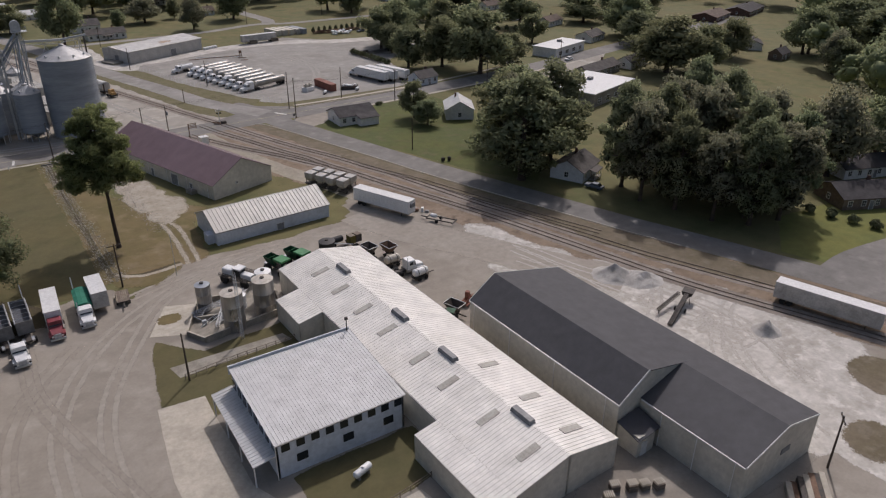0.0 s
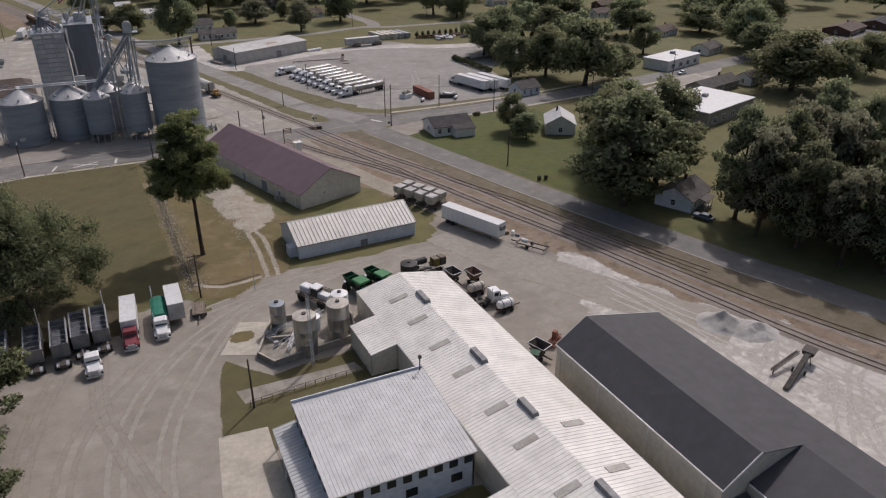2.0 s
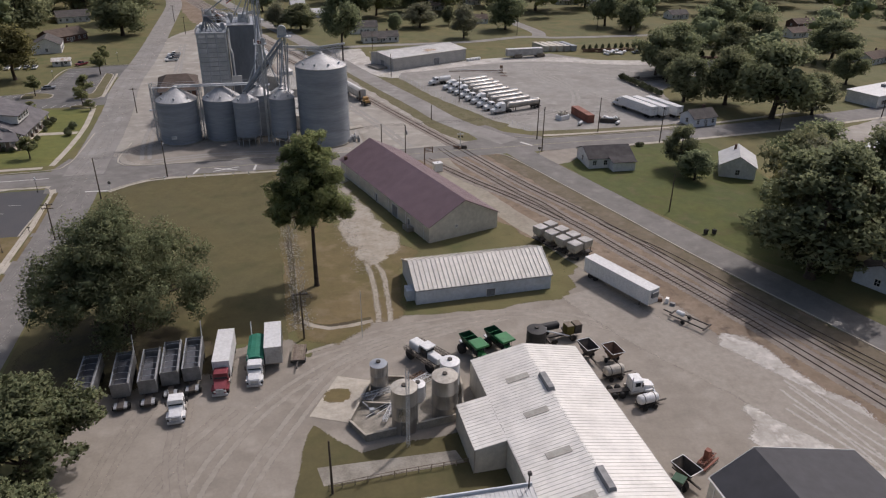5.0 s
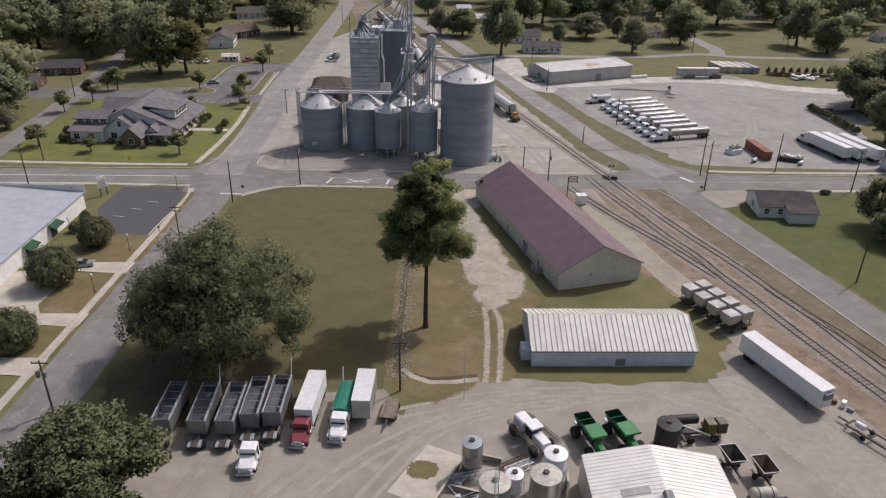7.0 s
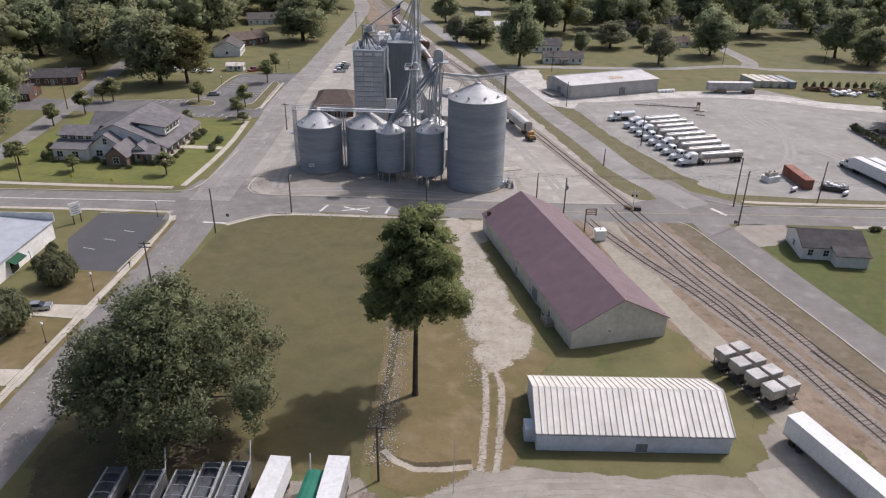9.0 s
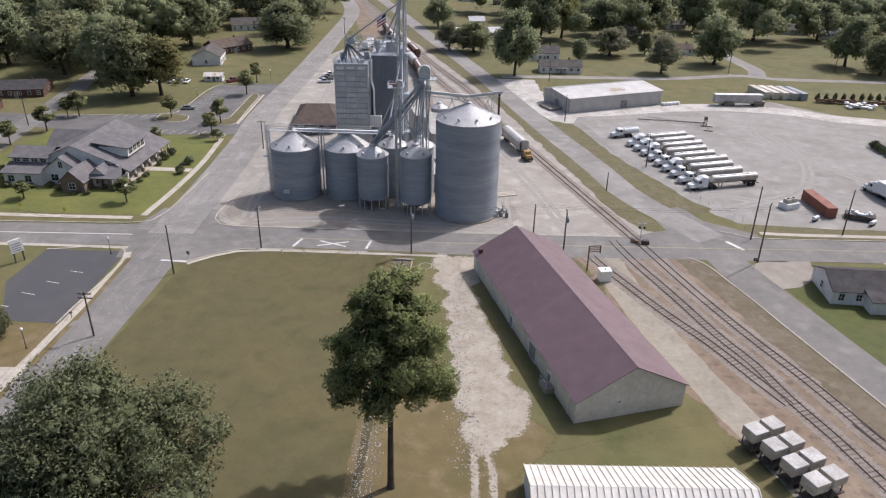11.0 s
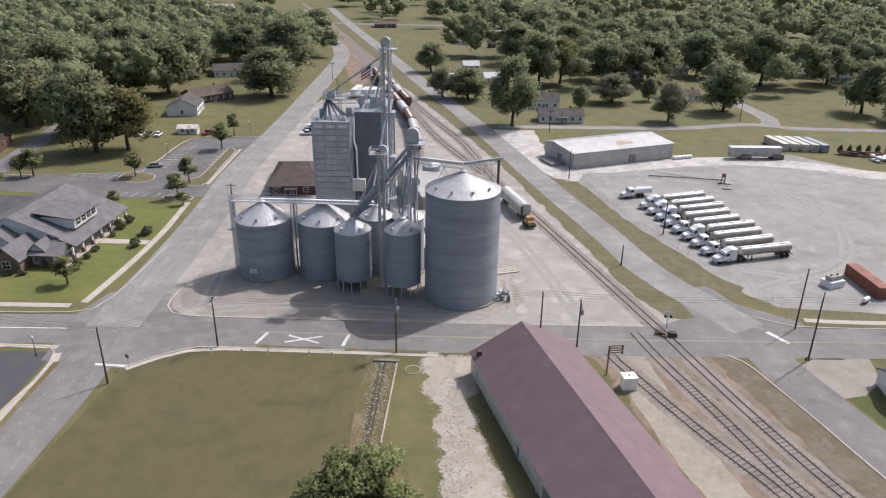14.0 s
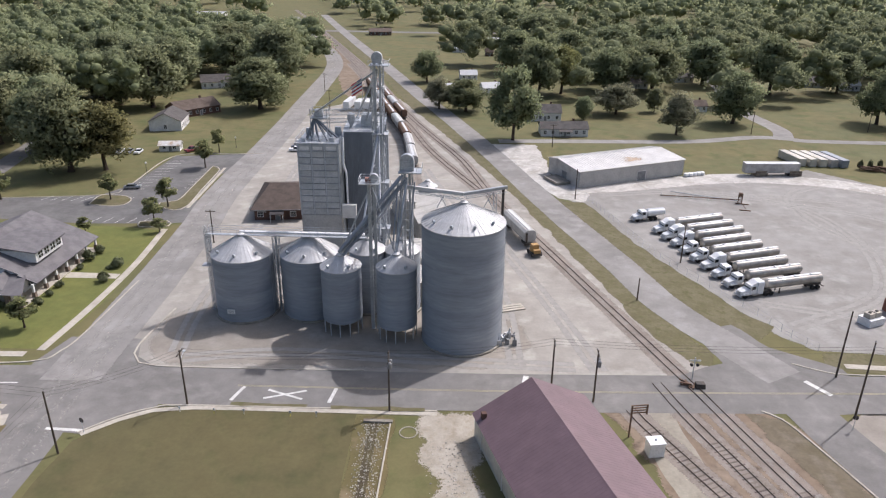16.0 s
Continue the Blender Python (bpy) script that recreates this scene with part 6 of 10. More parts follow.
for k in range(6):
    pr.rod((-1.4 + k * 0.8, -1.8, 30.2), (-1.4 + k * 0.8, -1.8, 31.3), 0.035, None, 4)
pr.rod((-1.4, -1.8, 31.3), (2.6, -1.8, 31.3), 0.04, None, 4).rod((2.6, -1.8, 31.3), (2.6, 1.4, 31.3), 0.04, None, 4).rod((2.6, 1.4, 30.2), (2.6, 1.4, 31.3), 0.04, None, 4)
rods("platform_rail", pr, GALV, leg_b)
for tx, ty, tz in ((-12, -3, 15.2), (-1.6, -4.9, 16.5), (-8.4, 5.7, 15), (-1.6, 5.9, 15)):
    part("spout", Shape().rod((0, -0.4, 29.0), (tx, ty, tz), 0.22, None, 6), GALV, leg_b)

part("inclined_truss", lattice((-0.6, -0.6, 28.6), (-11.6, -3.2, 15.9), 1.0, 0.06, 1.2), STEEL, leg_b, "inclined trussed spout support")
for dx, dy, dz in ((0.0, -0.7, 0.5), (-0.5, 0.1, 0.0), (0.4, -0.2, -0.5)):
    part("main_spout", Shape().rod((-0.6 + dx, -0.6 + dy, 29.2 + dz), (-11.8 + dx, -3.2 + dy, 15.6 + dz), 0.27, None, 8), STEEL, leg_b, "thick grey grain spout")
part("inclined_truss", lattice((-0.8, 0.4, 27.0), (-8.0, 5.2, 15.4), 0.7, 0.05, 1.2), GALV, leg_b, "inclined trussed spout support")
for x in (-1.5, -0.9, 1.4):
    part("drop_pipe", Shape().rod((x, -0.9, 28.4), (x - 0.9, -3.6, 16.6), 0.14, None, 6), STEEL, leg_b)

leg_c = thing("bucket_elevator", pose(19.6, 24.6, 0), "slim galvanised leg with a small railed platform", "bucket elevator", "bucket elevators")
part("trunk", Shape().box(-0.3, -0.3, 0, 0.3, 0.3, 29.1), GALV, leg_c)
part("trunk", Shape().box(0.7, -0.3, 0, 1.2, 0.3, 29.1), GALV, leg_c)
part("brace", lattice((0.4, 0.7, 0), (0.4, 0.7, 28.5), 1.2, 0.05, 2.0), GALV, leg_c)
part("platform", Shape().box(-1.6, -1.4, 28.7, 1.9, 1.4, 28.85), GALV, leg_c)
pr = Shape()
for z in (29.3, 29.8):
    pr.rod((-1.6, -1.4, z), (1.9, -1.4, z), 0.04, None, 4).rod((-1.6, 1.4, z), (1.9, 1.4, z), 0.04, None, 4).rod((-1.6, -1.4, z), (-1.6, 1.4, z), 0.04, None, 4).rod((1.9, -1.4, z), (1.9, 1.4, z), 0.04, None, 4)
for x in (-1.6, 0.1, 1.9):
    pr.rod((x, -1.4, 28.8), (x, -1.4, 29.8), 0.04, None, 4)
rods("platform_rail", pr, WHITEPAINT, leg_c)
part("motor", Shape().box(-0.6, -0.4, 28.85, 0.5, 0.4, 29.6), RUSTRED, leg_c, "rusty red drive motor")
part("head", Shape().rod((0.9, -0.4, 29.6), (0.9, 0.4, 29.6), 0.8, None, 14), GALV, leg_c, smooth=True)
part("spout", Shape().rod((0.2, -0.3, 28.0), (-5.4, -0.2, 15.4), 0.15, None, 6), GALV, leg_c)
part("spout", Shape().rod((0.6, -0.3, 28.0), (4.6, -2.0, 16.5), 0.15, None, 6), GALV, leg_c)

# catwalk over the bins and the bridge to the tall bin
cat = thing("catwalk", pose(0, 0, 0), "white railed catwalk over the bins", "catwalk")
part("conveyor", Shape().box(-6.4, 30.9, 16.15, 17.5, 31.6, 16.5), WHITEPAINT, cat, "white conveyor housing")
part("deck", Shape().box(-12.6, 29.9, 16.0, 18, 30.8, 16.12), GALV, cat)
cr = Shape()
for z in (16.7, 17.2):
    cr.rod((-12.6, 29.9, z), (18, 29.9, z), 0.04, None, 4).rod((-12.6, 32.0, z), (18, 32.0, z), 0.04, None, 4)
for k in range(21):
    cr.rod((-12.6 + k * 1.53, 29.9, 16.1), (-12.6 + k * 1.53, 29.9, 17.2), 0.035, None, 4)
rods("railing", cr, GALV, cat)
for x in (-12.4, 0.3, 0.9):
    part("support", lattice((x, 30.6, 0), (x, 30.6, 16), 0.7, 0.06, 1.8), GALV, cat)
bridge = thing("conveyor_bridge", pose(0, 0, 0), "galvanised conveyor bridge to the tall bin", "conveyor")
part("housing", Shape().rod((26.2, 27.2, 27.3), (36.2, 22.7, 27.7), 0.4, None, 4), TINROOF, bridge, "pale conveyor housing")
part("housing", Shape().rod((36.2, 22.75, 27.7), (43.6, 26.4, 27.9), 0.36, None, 4), GALV, bridge)
part("truss", lattice((26.4, 27.7, 26.6), (36.0, 23.3, 26.9), 0.8, 0.045, 1.2), GALV, bridge)
part("walkway", lattice((36.4, 23.4, 27.2), (43.4, 26.9, 27.4), 0.9, 0.05, 1.2), GALV, bridge)
for x, y in ((32.3, 25.6), (40.4, 25.6)):
    part("bent", Shape().rod((x - 0.9, y, 24.0), (x + 0.5, y, 26.9), 0.07, None, 5).rod((x + 0.9, y, 24.0), (x - 0.5, y, 26.9), 0.07, None, 5), GALV, bridge)
part("drop_spout", Shape().rod((43.0, 26.4, 27.6), (43.0, 26.4, 22.5), 0.25, None, 8), CHASSIS, bridge)
part("post", lattice((41.6, 26.0, 0), (41.6, 26.0, 26.9), 0.6, 0.05, 2.0), GALV, bridge)
ladder_cage = thing("bin_stair", pose(-12.6, 30.6, 0), "tall lattice ladder mast beside the squat bin", "ladder")
part("mast", lattice((0, 0, 0), (0, 0, 17.5), 0.8, 0.05, 1.0), GALV, ladder_cage)
part("landing", Shape().box(-1.4, -0.8, 9.5, 0.4, 0.8, 9.62), GALV, ladder_cage)

# buildings beside the elevator
brown = thing("elevator_office", pose(-14.2, 92.0, 0, 0, 0, 7.0), "brown brick office with a wide hipped brown roof", "office building")
for x0, y0, x1, y1 in ((-6.4, -11.4, 6.4, -11.1), (-6.4, 11.1, 6.4, 11.4), (-6.4, -11.1, -6.1, 11.1), (6.1, -11.1, 6.4, 11.1)):
    part("wall", Shape().box(x0, y0, 0, x1, y1, 3.2), BRICK, brown)
EAVES, RIDGE = [(-7.3, -12.3, 3.1), (7.3, -12.3, 3.1), (7.3, 12.3, 3.1), (-7.3, 12.3, 3.1)], [(-3.6, 0, 6.6), (3.6, 0, 6.6)]
part("roof", Shape().add(EAVES + RIDGE, [(0, 1, 5, 4), (1, 2, 5), (2, 3, 4, 5), (3, 0, 4), (3, 2, 1, 0)]), SHINGLE_C, brown, "hipped brown shingle roof")
part("fascia", Shape().box(-7.3, -12.36, 2.9, 7.3, -12.3, 3.12).box(-7.36, -12.3, 2.9, -7.3, 12.3, 3.12), SIGNGREY, brown)
for u in (-4.9, 3.6):
    opening(brown, "window", u, -11.42, 1.0, 1.4, 1.3, 270, PANE, WHITEWALL)
for v in (-6.0, 0.0, 6.0):
    opening(brown, "window", -6.42, v, 1.0, 1.4, 1.3, 180, PANE, WHITEWALL)
opening(brown, "door", -0.4, -11.42, 0.05, 1.1, 2.1, 270, SIGNGREY, WHITEWALL)
part("name_bar", Shape().box(-5.6, -11.5, 2.5, -3.2, -11.43, 2.7), SIGNWHITE, brown, "pale bar of lettering")
part("name_bar", Shape().box(-5.2, -11.5, 2.2, -3.4, -11.43, 2.35), SIGNWHITE, brown, "pale bar of lettering")
part("entry_roof", Shape().slab((-2.2, -14.0, 2.4), (1.4, -14.0, 2.4), (1.4, -11.45, 2.85), (-2.2, -11.45, 2.85)), SHINGLE_D, brown)
for u in (-2.0, 1.2):
    part("entry_post", Shape().rod((u, -13.8, 0), (u, -13.8, 2.4), 0.07, None, 6), WHITEWALL, brown)
for x, y, w, d, h, lb in ((26.5, 79, 9, 24, 5.4, "beige ribbed metal grain shed"), (29.5, 53, 7, 14, 4.4, "beige ribbed metal loading shed"), (29.5, 39.5, 5, 8, 4.6, "beige metal dump shed"), (19.5, 84, 4, 16, 8, "grey metal elevator annex")):
    sd = thing("loading_shed", pose(x, y, 0, 0, 0, 14 if y > 45 else 0), lb, "shed", "sheds of the elevator")
    mono(sd, -w / 2, -d / 2, w / 2, d / 2, h, h - 0.9, "x", BEIGETIN, BEIGETIN, ribs=0.9, over=0.25)
clut = thing("dump_pit_gear", pose(44.5, 21.5, 0), "pile of grey pumps and pipes by the tall bin", "machinery")
for k in range(9):
    r = random.uniform
    a, h = Vector((r(-1.5, 1.5), r(-2, 2), 0)), r(0.6, 2.4)
    part("pump", Shape().box(a.x - 0.4, a.y - 0.35, 0, a.x + 0.4, a.y + 0.35, h * 0.6, taper=0.06).rod((a.x, a.y, h * 0.5), (a.x + r(-.6, .6), a.y + r(-.6, .6), h), 0.14, None, 8), GALV if k % 2 else SIGNGREY, clut)
slab_t = thing("concrete_plank_stack", pose(46.0, 34.2, 0, 0, 0, 20), "pair of pale concrete planks lying on gravel", "planks")
for k in range(3):
    part("plank", Shape().box(-2.6, -1.2 + k * 0.9, 0.03, 2.6, -0.5 + k * 0.9, 0.25), CONCRETE, slab_t)


# ---- vehicles and machines ----
TYRE = Shape().lathe([(0.24, -0.14), (0.44, -0.15), (0.5, -0.1), (0.5, 0.1), (0.44, 0.15), (0.24, 0.14)], 18, pose(0, 0, 0, 90)).mesh("tyre", BLACK, True)
RIM = Shape().lathe([(0.05, -0.1), (0.25, -0.12), (0.25, 0.12), (0.05, 0.1)], 14, pose(0, 0, 0, 90)).mesh("rim", GALV, True)


def wheel(root, x, y, r=0.5, wide=1.0):
    """A wheel that rolls along x."""
    k = r / 0.5
    m = Matrix.Translation((x, y, r)) @ Matrix.Diagonal((k, k * wide, k, 1))
    t = part("wheel", TYRE, None, root, at=m)
    part("rim", RIM, None, t)


def axle(root, x, half=1.0, r=0.5, dual=False):
    for s in (-1, 1):
        wheel(root, x, s * half, r, 1.9 if dual else 1.0)


def bowed(w, z0, z1, r, n=4):
    """A rounded cross-section (y, z)."""
    out = [(-w, z0), (w, z0)]
    for k in range(n + 1):
        a = k / n * math.pi / 2
        out.append((w - r + r * math.cos(a), z1 - r + r * math.sin(a)))
    for k in range(n + 1):
        a = math.pi / 2 + k / n * math.pi / 2
        out.append((-w + r + r * math.cos(a), z1 - r + r * math.sin(a)))
    return out


def tractor(root, paint, sleeper=True, x=0.0):
    """A bonneted road tractor, nose at x, facing -x."""
    part("bonnet", Shape().add([(x + 0.1, -0.85, 0.7), (x + 0.1, 0.85, 0.7), (x + 0.25, 0.8, 1.5), (x + 0.25, -0.8, 1.5), (x + 2.1, -1.0, 0.7), (x + 2.1, 1.0, 0.7), (x + 2.1, 0.95, 1.95), (x + 2.1, -0.95, 1.95)], [(0, 3, 2, 1), (4, 5, 6, 7), (3, 7, 6, 2), (0, 4, 7, 3), (1, 2, 6, 5), (0, 1, 5, 4)]), paint, root)
    part("grille", Shape().box(x + 0.03, -0.55, 0.75, x + 0.2, 0.55, 1.45), GALV, root, "chrome grille")
    part("bumper", Shape().box(x - 0.1, -1.15, 0.4, x + 0.15, 1.15, 0.72), GALV, root)
    for s in (-1, 1):
        part("headlight", Shape().box(x + 0.06, s * 0.72 - 0.14, 0.95, x + 0.24, s * 0.72 + 0.14, 1.2), SIGNWHITE, root)
        part("mudguard", Shape().extrude([(-0.25, 0), (0.25, 0), (0.25, 0.35), (-0.25, 0.35)], x + 0.5, x + 1.8, pose(0, s * 1.02, 0.85)), paint, root)
        part("mirror", Shape().box(x + 2.2, s * 1.35 - 0.08, 1.9, x + 2.35, s * 1.35 + 0.08, 2.6), CHASSIS, root)
        part("fuel_tank", Shape().rod((x + 2.6, s * 1.0, 0.75), (x + 4.0, s * 1.0, 0.75), 0.32, None, 12), POLISHED, root, smooth=True)
    part("cab", Shape().extrude(bowed(1.08, 0.75, 2.85, 0.25), x + 2.1, x + 3.7), paint, root)
    part("windscreen", Shape().slab((x + 2.02, -0.95, 1.98), (x + 2.02, 0.95, 1.98), (x + 2.3, 0.9, 2.72), (x + 2.3, -0.9, 2.72), 0.04), PANE, root, "dark glass windscreen")
    for s in (-1, 1):
        part("side_window", Shape().box(x + 2.5, s * 1.085 - 0.01, 1.85, x + 3.3, s * 1.085 + 0.01, 2.55), PANE, root)
    if sleeper:
        part("sleeper", Shape().extrude(bowed(1.18, 0.75, 3.5, 0.35), x + 3.72, x + 5.2), paint, root)
        part("roof_fairing", Shape().add([(x + 2.5, -0.9, 2.87), (x + 2.5, 0.9, 2.87), (x + 3.7, 1.1, 2.87), (x + 3.7, -1.1, 2.87), (x + 3.7, -1.0, 3.5), (x + 3.7, 1.0, 3.5)], [(0, 1, 2, 3), (0, 4, 5, 1), (3, 2, 5, 4), (0, 3, 4), (1, 5, 2)]), paint, root)
    end = x + (8.0 if sleeper else 7.0)
    part("chassis", Shape().box(x + 0.4, -0.45, 0.55, end, 0.45, 0.85), CHASSIS, root)
    axle(root, x + 1.15, 1.02)
    for dx in (1.9, 0.6):
        axle(root, end - dx, 0.92, 0.5, True)
    part("exhaust", Shape().rod((x + 3.75 + (1.5 if sleeper else 0), 1.0, 0.9), (x + 3.75 + (1.5 if sleeper else 0), 1.0, 3.6), 0.07, None, 8), GALV, root)
    return end


def tanker_truck(label, sleeper=True):
    root = thing("tanker_truck", Matrix(), label, "truck", "tanker trucks in a row")
    tractor(root, WHITEPAINT, sleeper)
    x0, x1 = (6.4 if sleeper else 5.2), (20.4 if sleeper else 19.2)
    s = Shape()
    prof = [(x0, 0.5), (x0 + 0.25, 0.92), (x0 + 0.6, 1.02), (x1 - 0.6, 1.02), (x1 - 0.25, 0.92), (x1, 0.5)]
    s.lathe([(r, z) for z, r in prof], 22, Matrix.Translation((0, 0, 2.25)) @ Matrix.Rotation(radians(90), 4, "Y"))
    part("tank", s, POLISHED, root, "long stained aluminium tank", smooth=True)
    for k in range(6):
        x = x0 + 1.2 + k * (x1 - x0 - 2.4) / 5
        part("tank_hoop", Shape().lathe([(1.03, -0.05), (1.06, -0.05), (1.06, 0.05), (1.03, 0.05)], 22, Matrix.Translation((x, 0, 2.25)) @ Matrix.Rotation(radians(90), 4, "Y"), cap=False), POLISHED, root)
    part("catwalk", Shape().box(x0 + 0.6, -0.32, 3.26, x1 - 0.4, 0.32, 3.36), WHITEPAINT, root, "pale top walkway")
    for k in range(3):
        part("hatch", Shape().lathe([(0.28, 3.34), (0.28, 3.5), (0.1, 3.55)], 12, pose(x0 + 3 + k * 4, 0, 0)), GALV, root)
    part("subframe", Shape().box(x1 - 3.8, -0.5, 0.75, x1 - 0.2, 0.5, 1.3), CHASSIS, root)
    part("rear_bumper", Shape().box(x1 - 0.05, -1.1, 0.55, x1 + 0.1, 1.1, 0.75), CHASSIS, root)
    part("landing_leg", Shape().box(x0 + 3.2, -0.7, 0.1, x0 + 3.4, -0.55, 1.3), CHASSIS, root)
    part("landing_leg", Shape().box(x0 + 3.2, 0.55, 0.1, x0 + 3.4, 0.7, 1.3), CHASSIS, root)
    for dx in (2.6, 1.3):
        axle(root, x1 - dx, 0.92, 0.5, True)
    return root


def park(x, y, heading, z=0.04):
    """Places a thing whose nose points to -x so that the nose stands at x, y and looks along heading (degrees)."""
    return pose(x, y, z, 0, 0, heading - 180)


T_A = tanker_truck("white sleeper tractor with a polished tank trailer")
T_B = tanker_truck("white day-cab tractor with a polished tank trailer", False)
T_A.matrix_world = park(93.2, 42.2, 198)
T_B.matrix_world = park(92.0, 46.9, 199)
for k, (x, y) in enumerate(((90.9, 51.4), (89.8, 55.8), (88.6, 60.2), (87.5, 64.6), (86.4, 69.0), (85.2, 73.3), (84.0, 77.7))):
    copy_thing((T_B, T_A, T_B, T_B, T_A, T_A, T_A)[k], park(x, y, 199.5 + 0.25 * k))


def rigid_truck(name, x, y, heading, paint, body, label, length=6.0, top=None):
    root = thing(name, park(x, y, heading), label, "truck")
    end = tractor(root, paint, False)
    b0 = 3.9
    if body == "tank":
        part("tank", Shape().lathe([(0.5, 0), (1.0, 0.3), (1.0, length - 0.3), (0.5, length)], 20, Matrix.Translation((b0, 0, 2.0)) @ Matrix.Rotation(radians(90), 4, "Y")), top or WHITEPAINT, root, smooth=True)
        part("walkway", Shape().box(b0 + 0.4, -0.3, 2.98, b0 + length - 0.4, 0.3, 3.06), GALV, root)
    elif body == "box":
        part("cargo_box", Shape().box(b0, -1.25, 1.0, b0 + length, 1.25, 3.75), WHITEPAINT, root, "plain white cargo box")
        part("cargo_roof", Shape().box(b0 - 0.03, -1.28, 3.76, b0 + length + 0.03, 1.28, 3.84), TRAILERTOP, root)
    elif body == "tarp":
        part("dump_box", Shape().box(b0, -1.22, 1.0, b0 + length, 1.22, 2.75), WHITEPAINT, root)
        part("tarp", Shape().extrude([(-1.3, 2.45), (1.3, 2.45), (1.28, 2.8), (0.7, 3.1), (0, 3.2), (-0.7, 3.1), (-1.28, 2.8)], b0 - 0.05, b0 + length + 0.05), TARP, root, "faded green roll tarp")
        part("tarp_arm", Shape().rod((b0 + length, 0.9, 1.2), (b0 + length + 0.8, 0.9, 5.0), 0.09, None, 6), WHITEPAINT, root)
    if length > 6.5:
        part("rear_frame", Shape().box(end, -0.45, 0.6, b0 + length, 0.45, 0.95), CHASSIS, root)
        axle(root, b0 + length - 1.4, 0.92, 0.5, True)
    return root


rigid_truck("tank_truck", 80.2, 86.2, 198, WHITEPAINT, "tank", "white rigid tank truck at the end of the row", 5.6)
rigid_truck("box_truck", 14.0, -98.2, 268, REDPAINT, "box", "dark red truck with a white cargo box", 9.0)
rigid_truck("dump_truck", 18.9, -96.9, 268, WHITEPAINT, "tarp", "white truck with a green tarped dump body", 6.4)
rigid_truck("service_truck", 77.6, -108.6, 0, WHITEPAINT, "none", "white day-cab truck beside the plant", 4.0)
white_t = thing("road_tractor", park(8.4, -103.4, 272), "white road tractor parked nose out", "truck")
tractor(white_t, WHITEPAINT, False)


def box_trailer(x, y, heading, label, length=16.1, wall=None, group="", gear=True, wide=2.6):
    """A dry van; x, y is the middle of its front end, heading the way it points."""
    root = thing("box_trailer", park(x, y, heading), label, "trailer", group)
    w = wide / 2
    part("body", Shape().box(0, -w, 1.15, length, w, 4.05), wall or WHITEPAINT, root)
    part("roof", Shape().box(-0.03, -w - 0.03, 4.06, length + 0.03, w + 0.03, 4.14), TRAILERTOP, root)
    part("skirt_rail", Shape().box(0, -w - 0.04, 1.02, length, w + 0.04, 1.16), POLISHED, root)
    rib_m = Shape().box(-0.03, -0.02, 1.2, 0.03, 0.02, 4.0).mesh("side_post", wall or WHITEPAINT)
    for k in range(1, 12):
        for s in (-1, 1):
            part("side_post", rib_m, None, root, at=pose(length * k / 12, s * (w + 0.015), 0))
    part("door_seam", Shape().box(length + 0.01, -0.03, 1.3, length + 0.04, 0.03, 3.9), CHASSIS, root)
    if gear:
        part("bogie", Shape().box(length - 3.6, -0.55, 0.6, length - 0.8, 0.55, 1.02), CHASSIS, root)
        for dx in (2.9, 1.6):
            axle(root, length - dx, 0.98, 0.5, True)
        for s in (-1, 1):
            part("landing_leg", Shape().box(2.2, s * 0.8 - 0.08, 0.05, 2.4, s * 0.8 + 0.08, 1.02), CHASSIS, root)
    return root


big = box_trailer(88.6, -86.7, 293.0, "long white box trailer parked on the gravel")
part("nose_unit", Shape().box(-0.4, -0.8, 2.6, -0.02, 0.8, 3.6), SIGNGREY, big)
part("vent_grille", Shape().box(1.0, -1.34, 3.2, 2.2, -1.3, 3.6), SIGNGREY, big)
box_trailer(130.8, -170.5, 287, "long white weathered trailer by the railway", 17.5, OLDTRAILER)
for k, (x, y) in enumerate(((141.8, 43.0), (145.6, 42.4), (150.4, 41.6))):
    box_trailer(x, y, 105, "white box trailer in the truck lot", 16.1, None, "trailers in the lot")
lot_t = thing("road_tractor", park(140.6, 47.6, 105), "white road tractor coupled at a trailer", "truck")
tractor(lot_t, WHITEPAINT, True)
box_trailer(21.8, -92.4, 270, "old white box trailer with a peeling roof", 7.4, OLDTRAILER)
for x, y, h, l in ((124.6, 131.4, 184, 17.5), (-18.5, 216.5, 265, 13), (-13.6, 216.8, 265, 8), (-9.8, 217, 265, 8), (-6.2, 217.2, 265, 8)):
    box_trailer(x, y, h, "white trailer parked beside the elevator yard", l, OLDTRAILER if l > 15 else None, "distant trailers")


def container(x, y, rot, paint, label, length=12.2, group="shipping containers"):
    root = thing("shipping_container", pose(x, y, 0.03, 0, 0, rot), label, "container", group)
    part("body", Shape().box(-length / 2, -1.22, 0.05, length / 2, 1.22, 2.6), paint, root)
    one = Shape().box(-0.1, -0.025, 0.2, 0.1, 0.025, 2.45).mesh("corrugation", paint)
    for k in range(int(length / 0.62)):
        for s in (-1, 1):
            part("corrugation", one, None, root, at=pose(-length / 2 + 0.4 + k * 0.62, s * 1.235, 0))
    for s in (-1, 1):
        part("door", Shape().box(length / 2, s * 0.6 - 0.56, 0.15, length / 2 + 0.04, s * 0.6 + 0.56, 2.5), paint, root)
    return root


container(122.5, 32.6, -85, RUSTRED, "rust red shipping container in the lot")
for k in range(5):
    container(147 + k * 3.4, 147 - 0.2 * k + 2.0, 102, (CREAM, CREAM, CREAM, OLDTRAILER, STEEL)[k], "weathered shipping container at the lot edge")

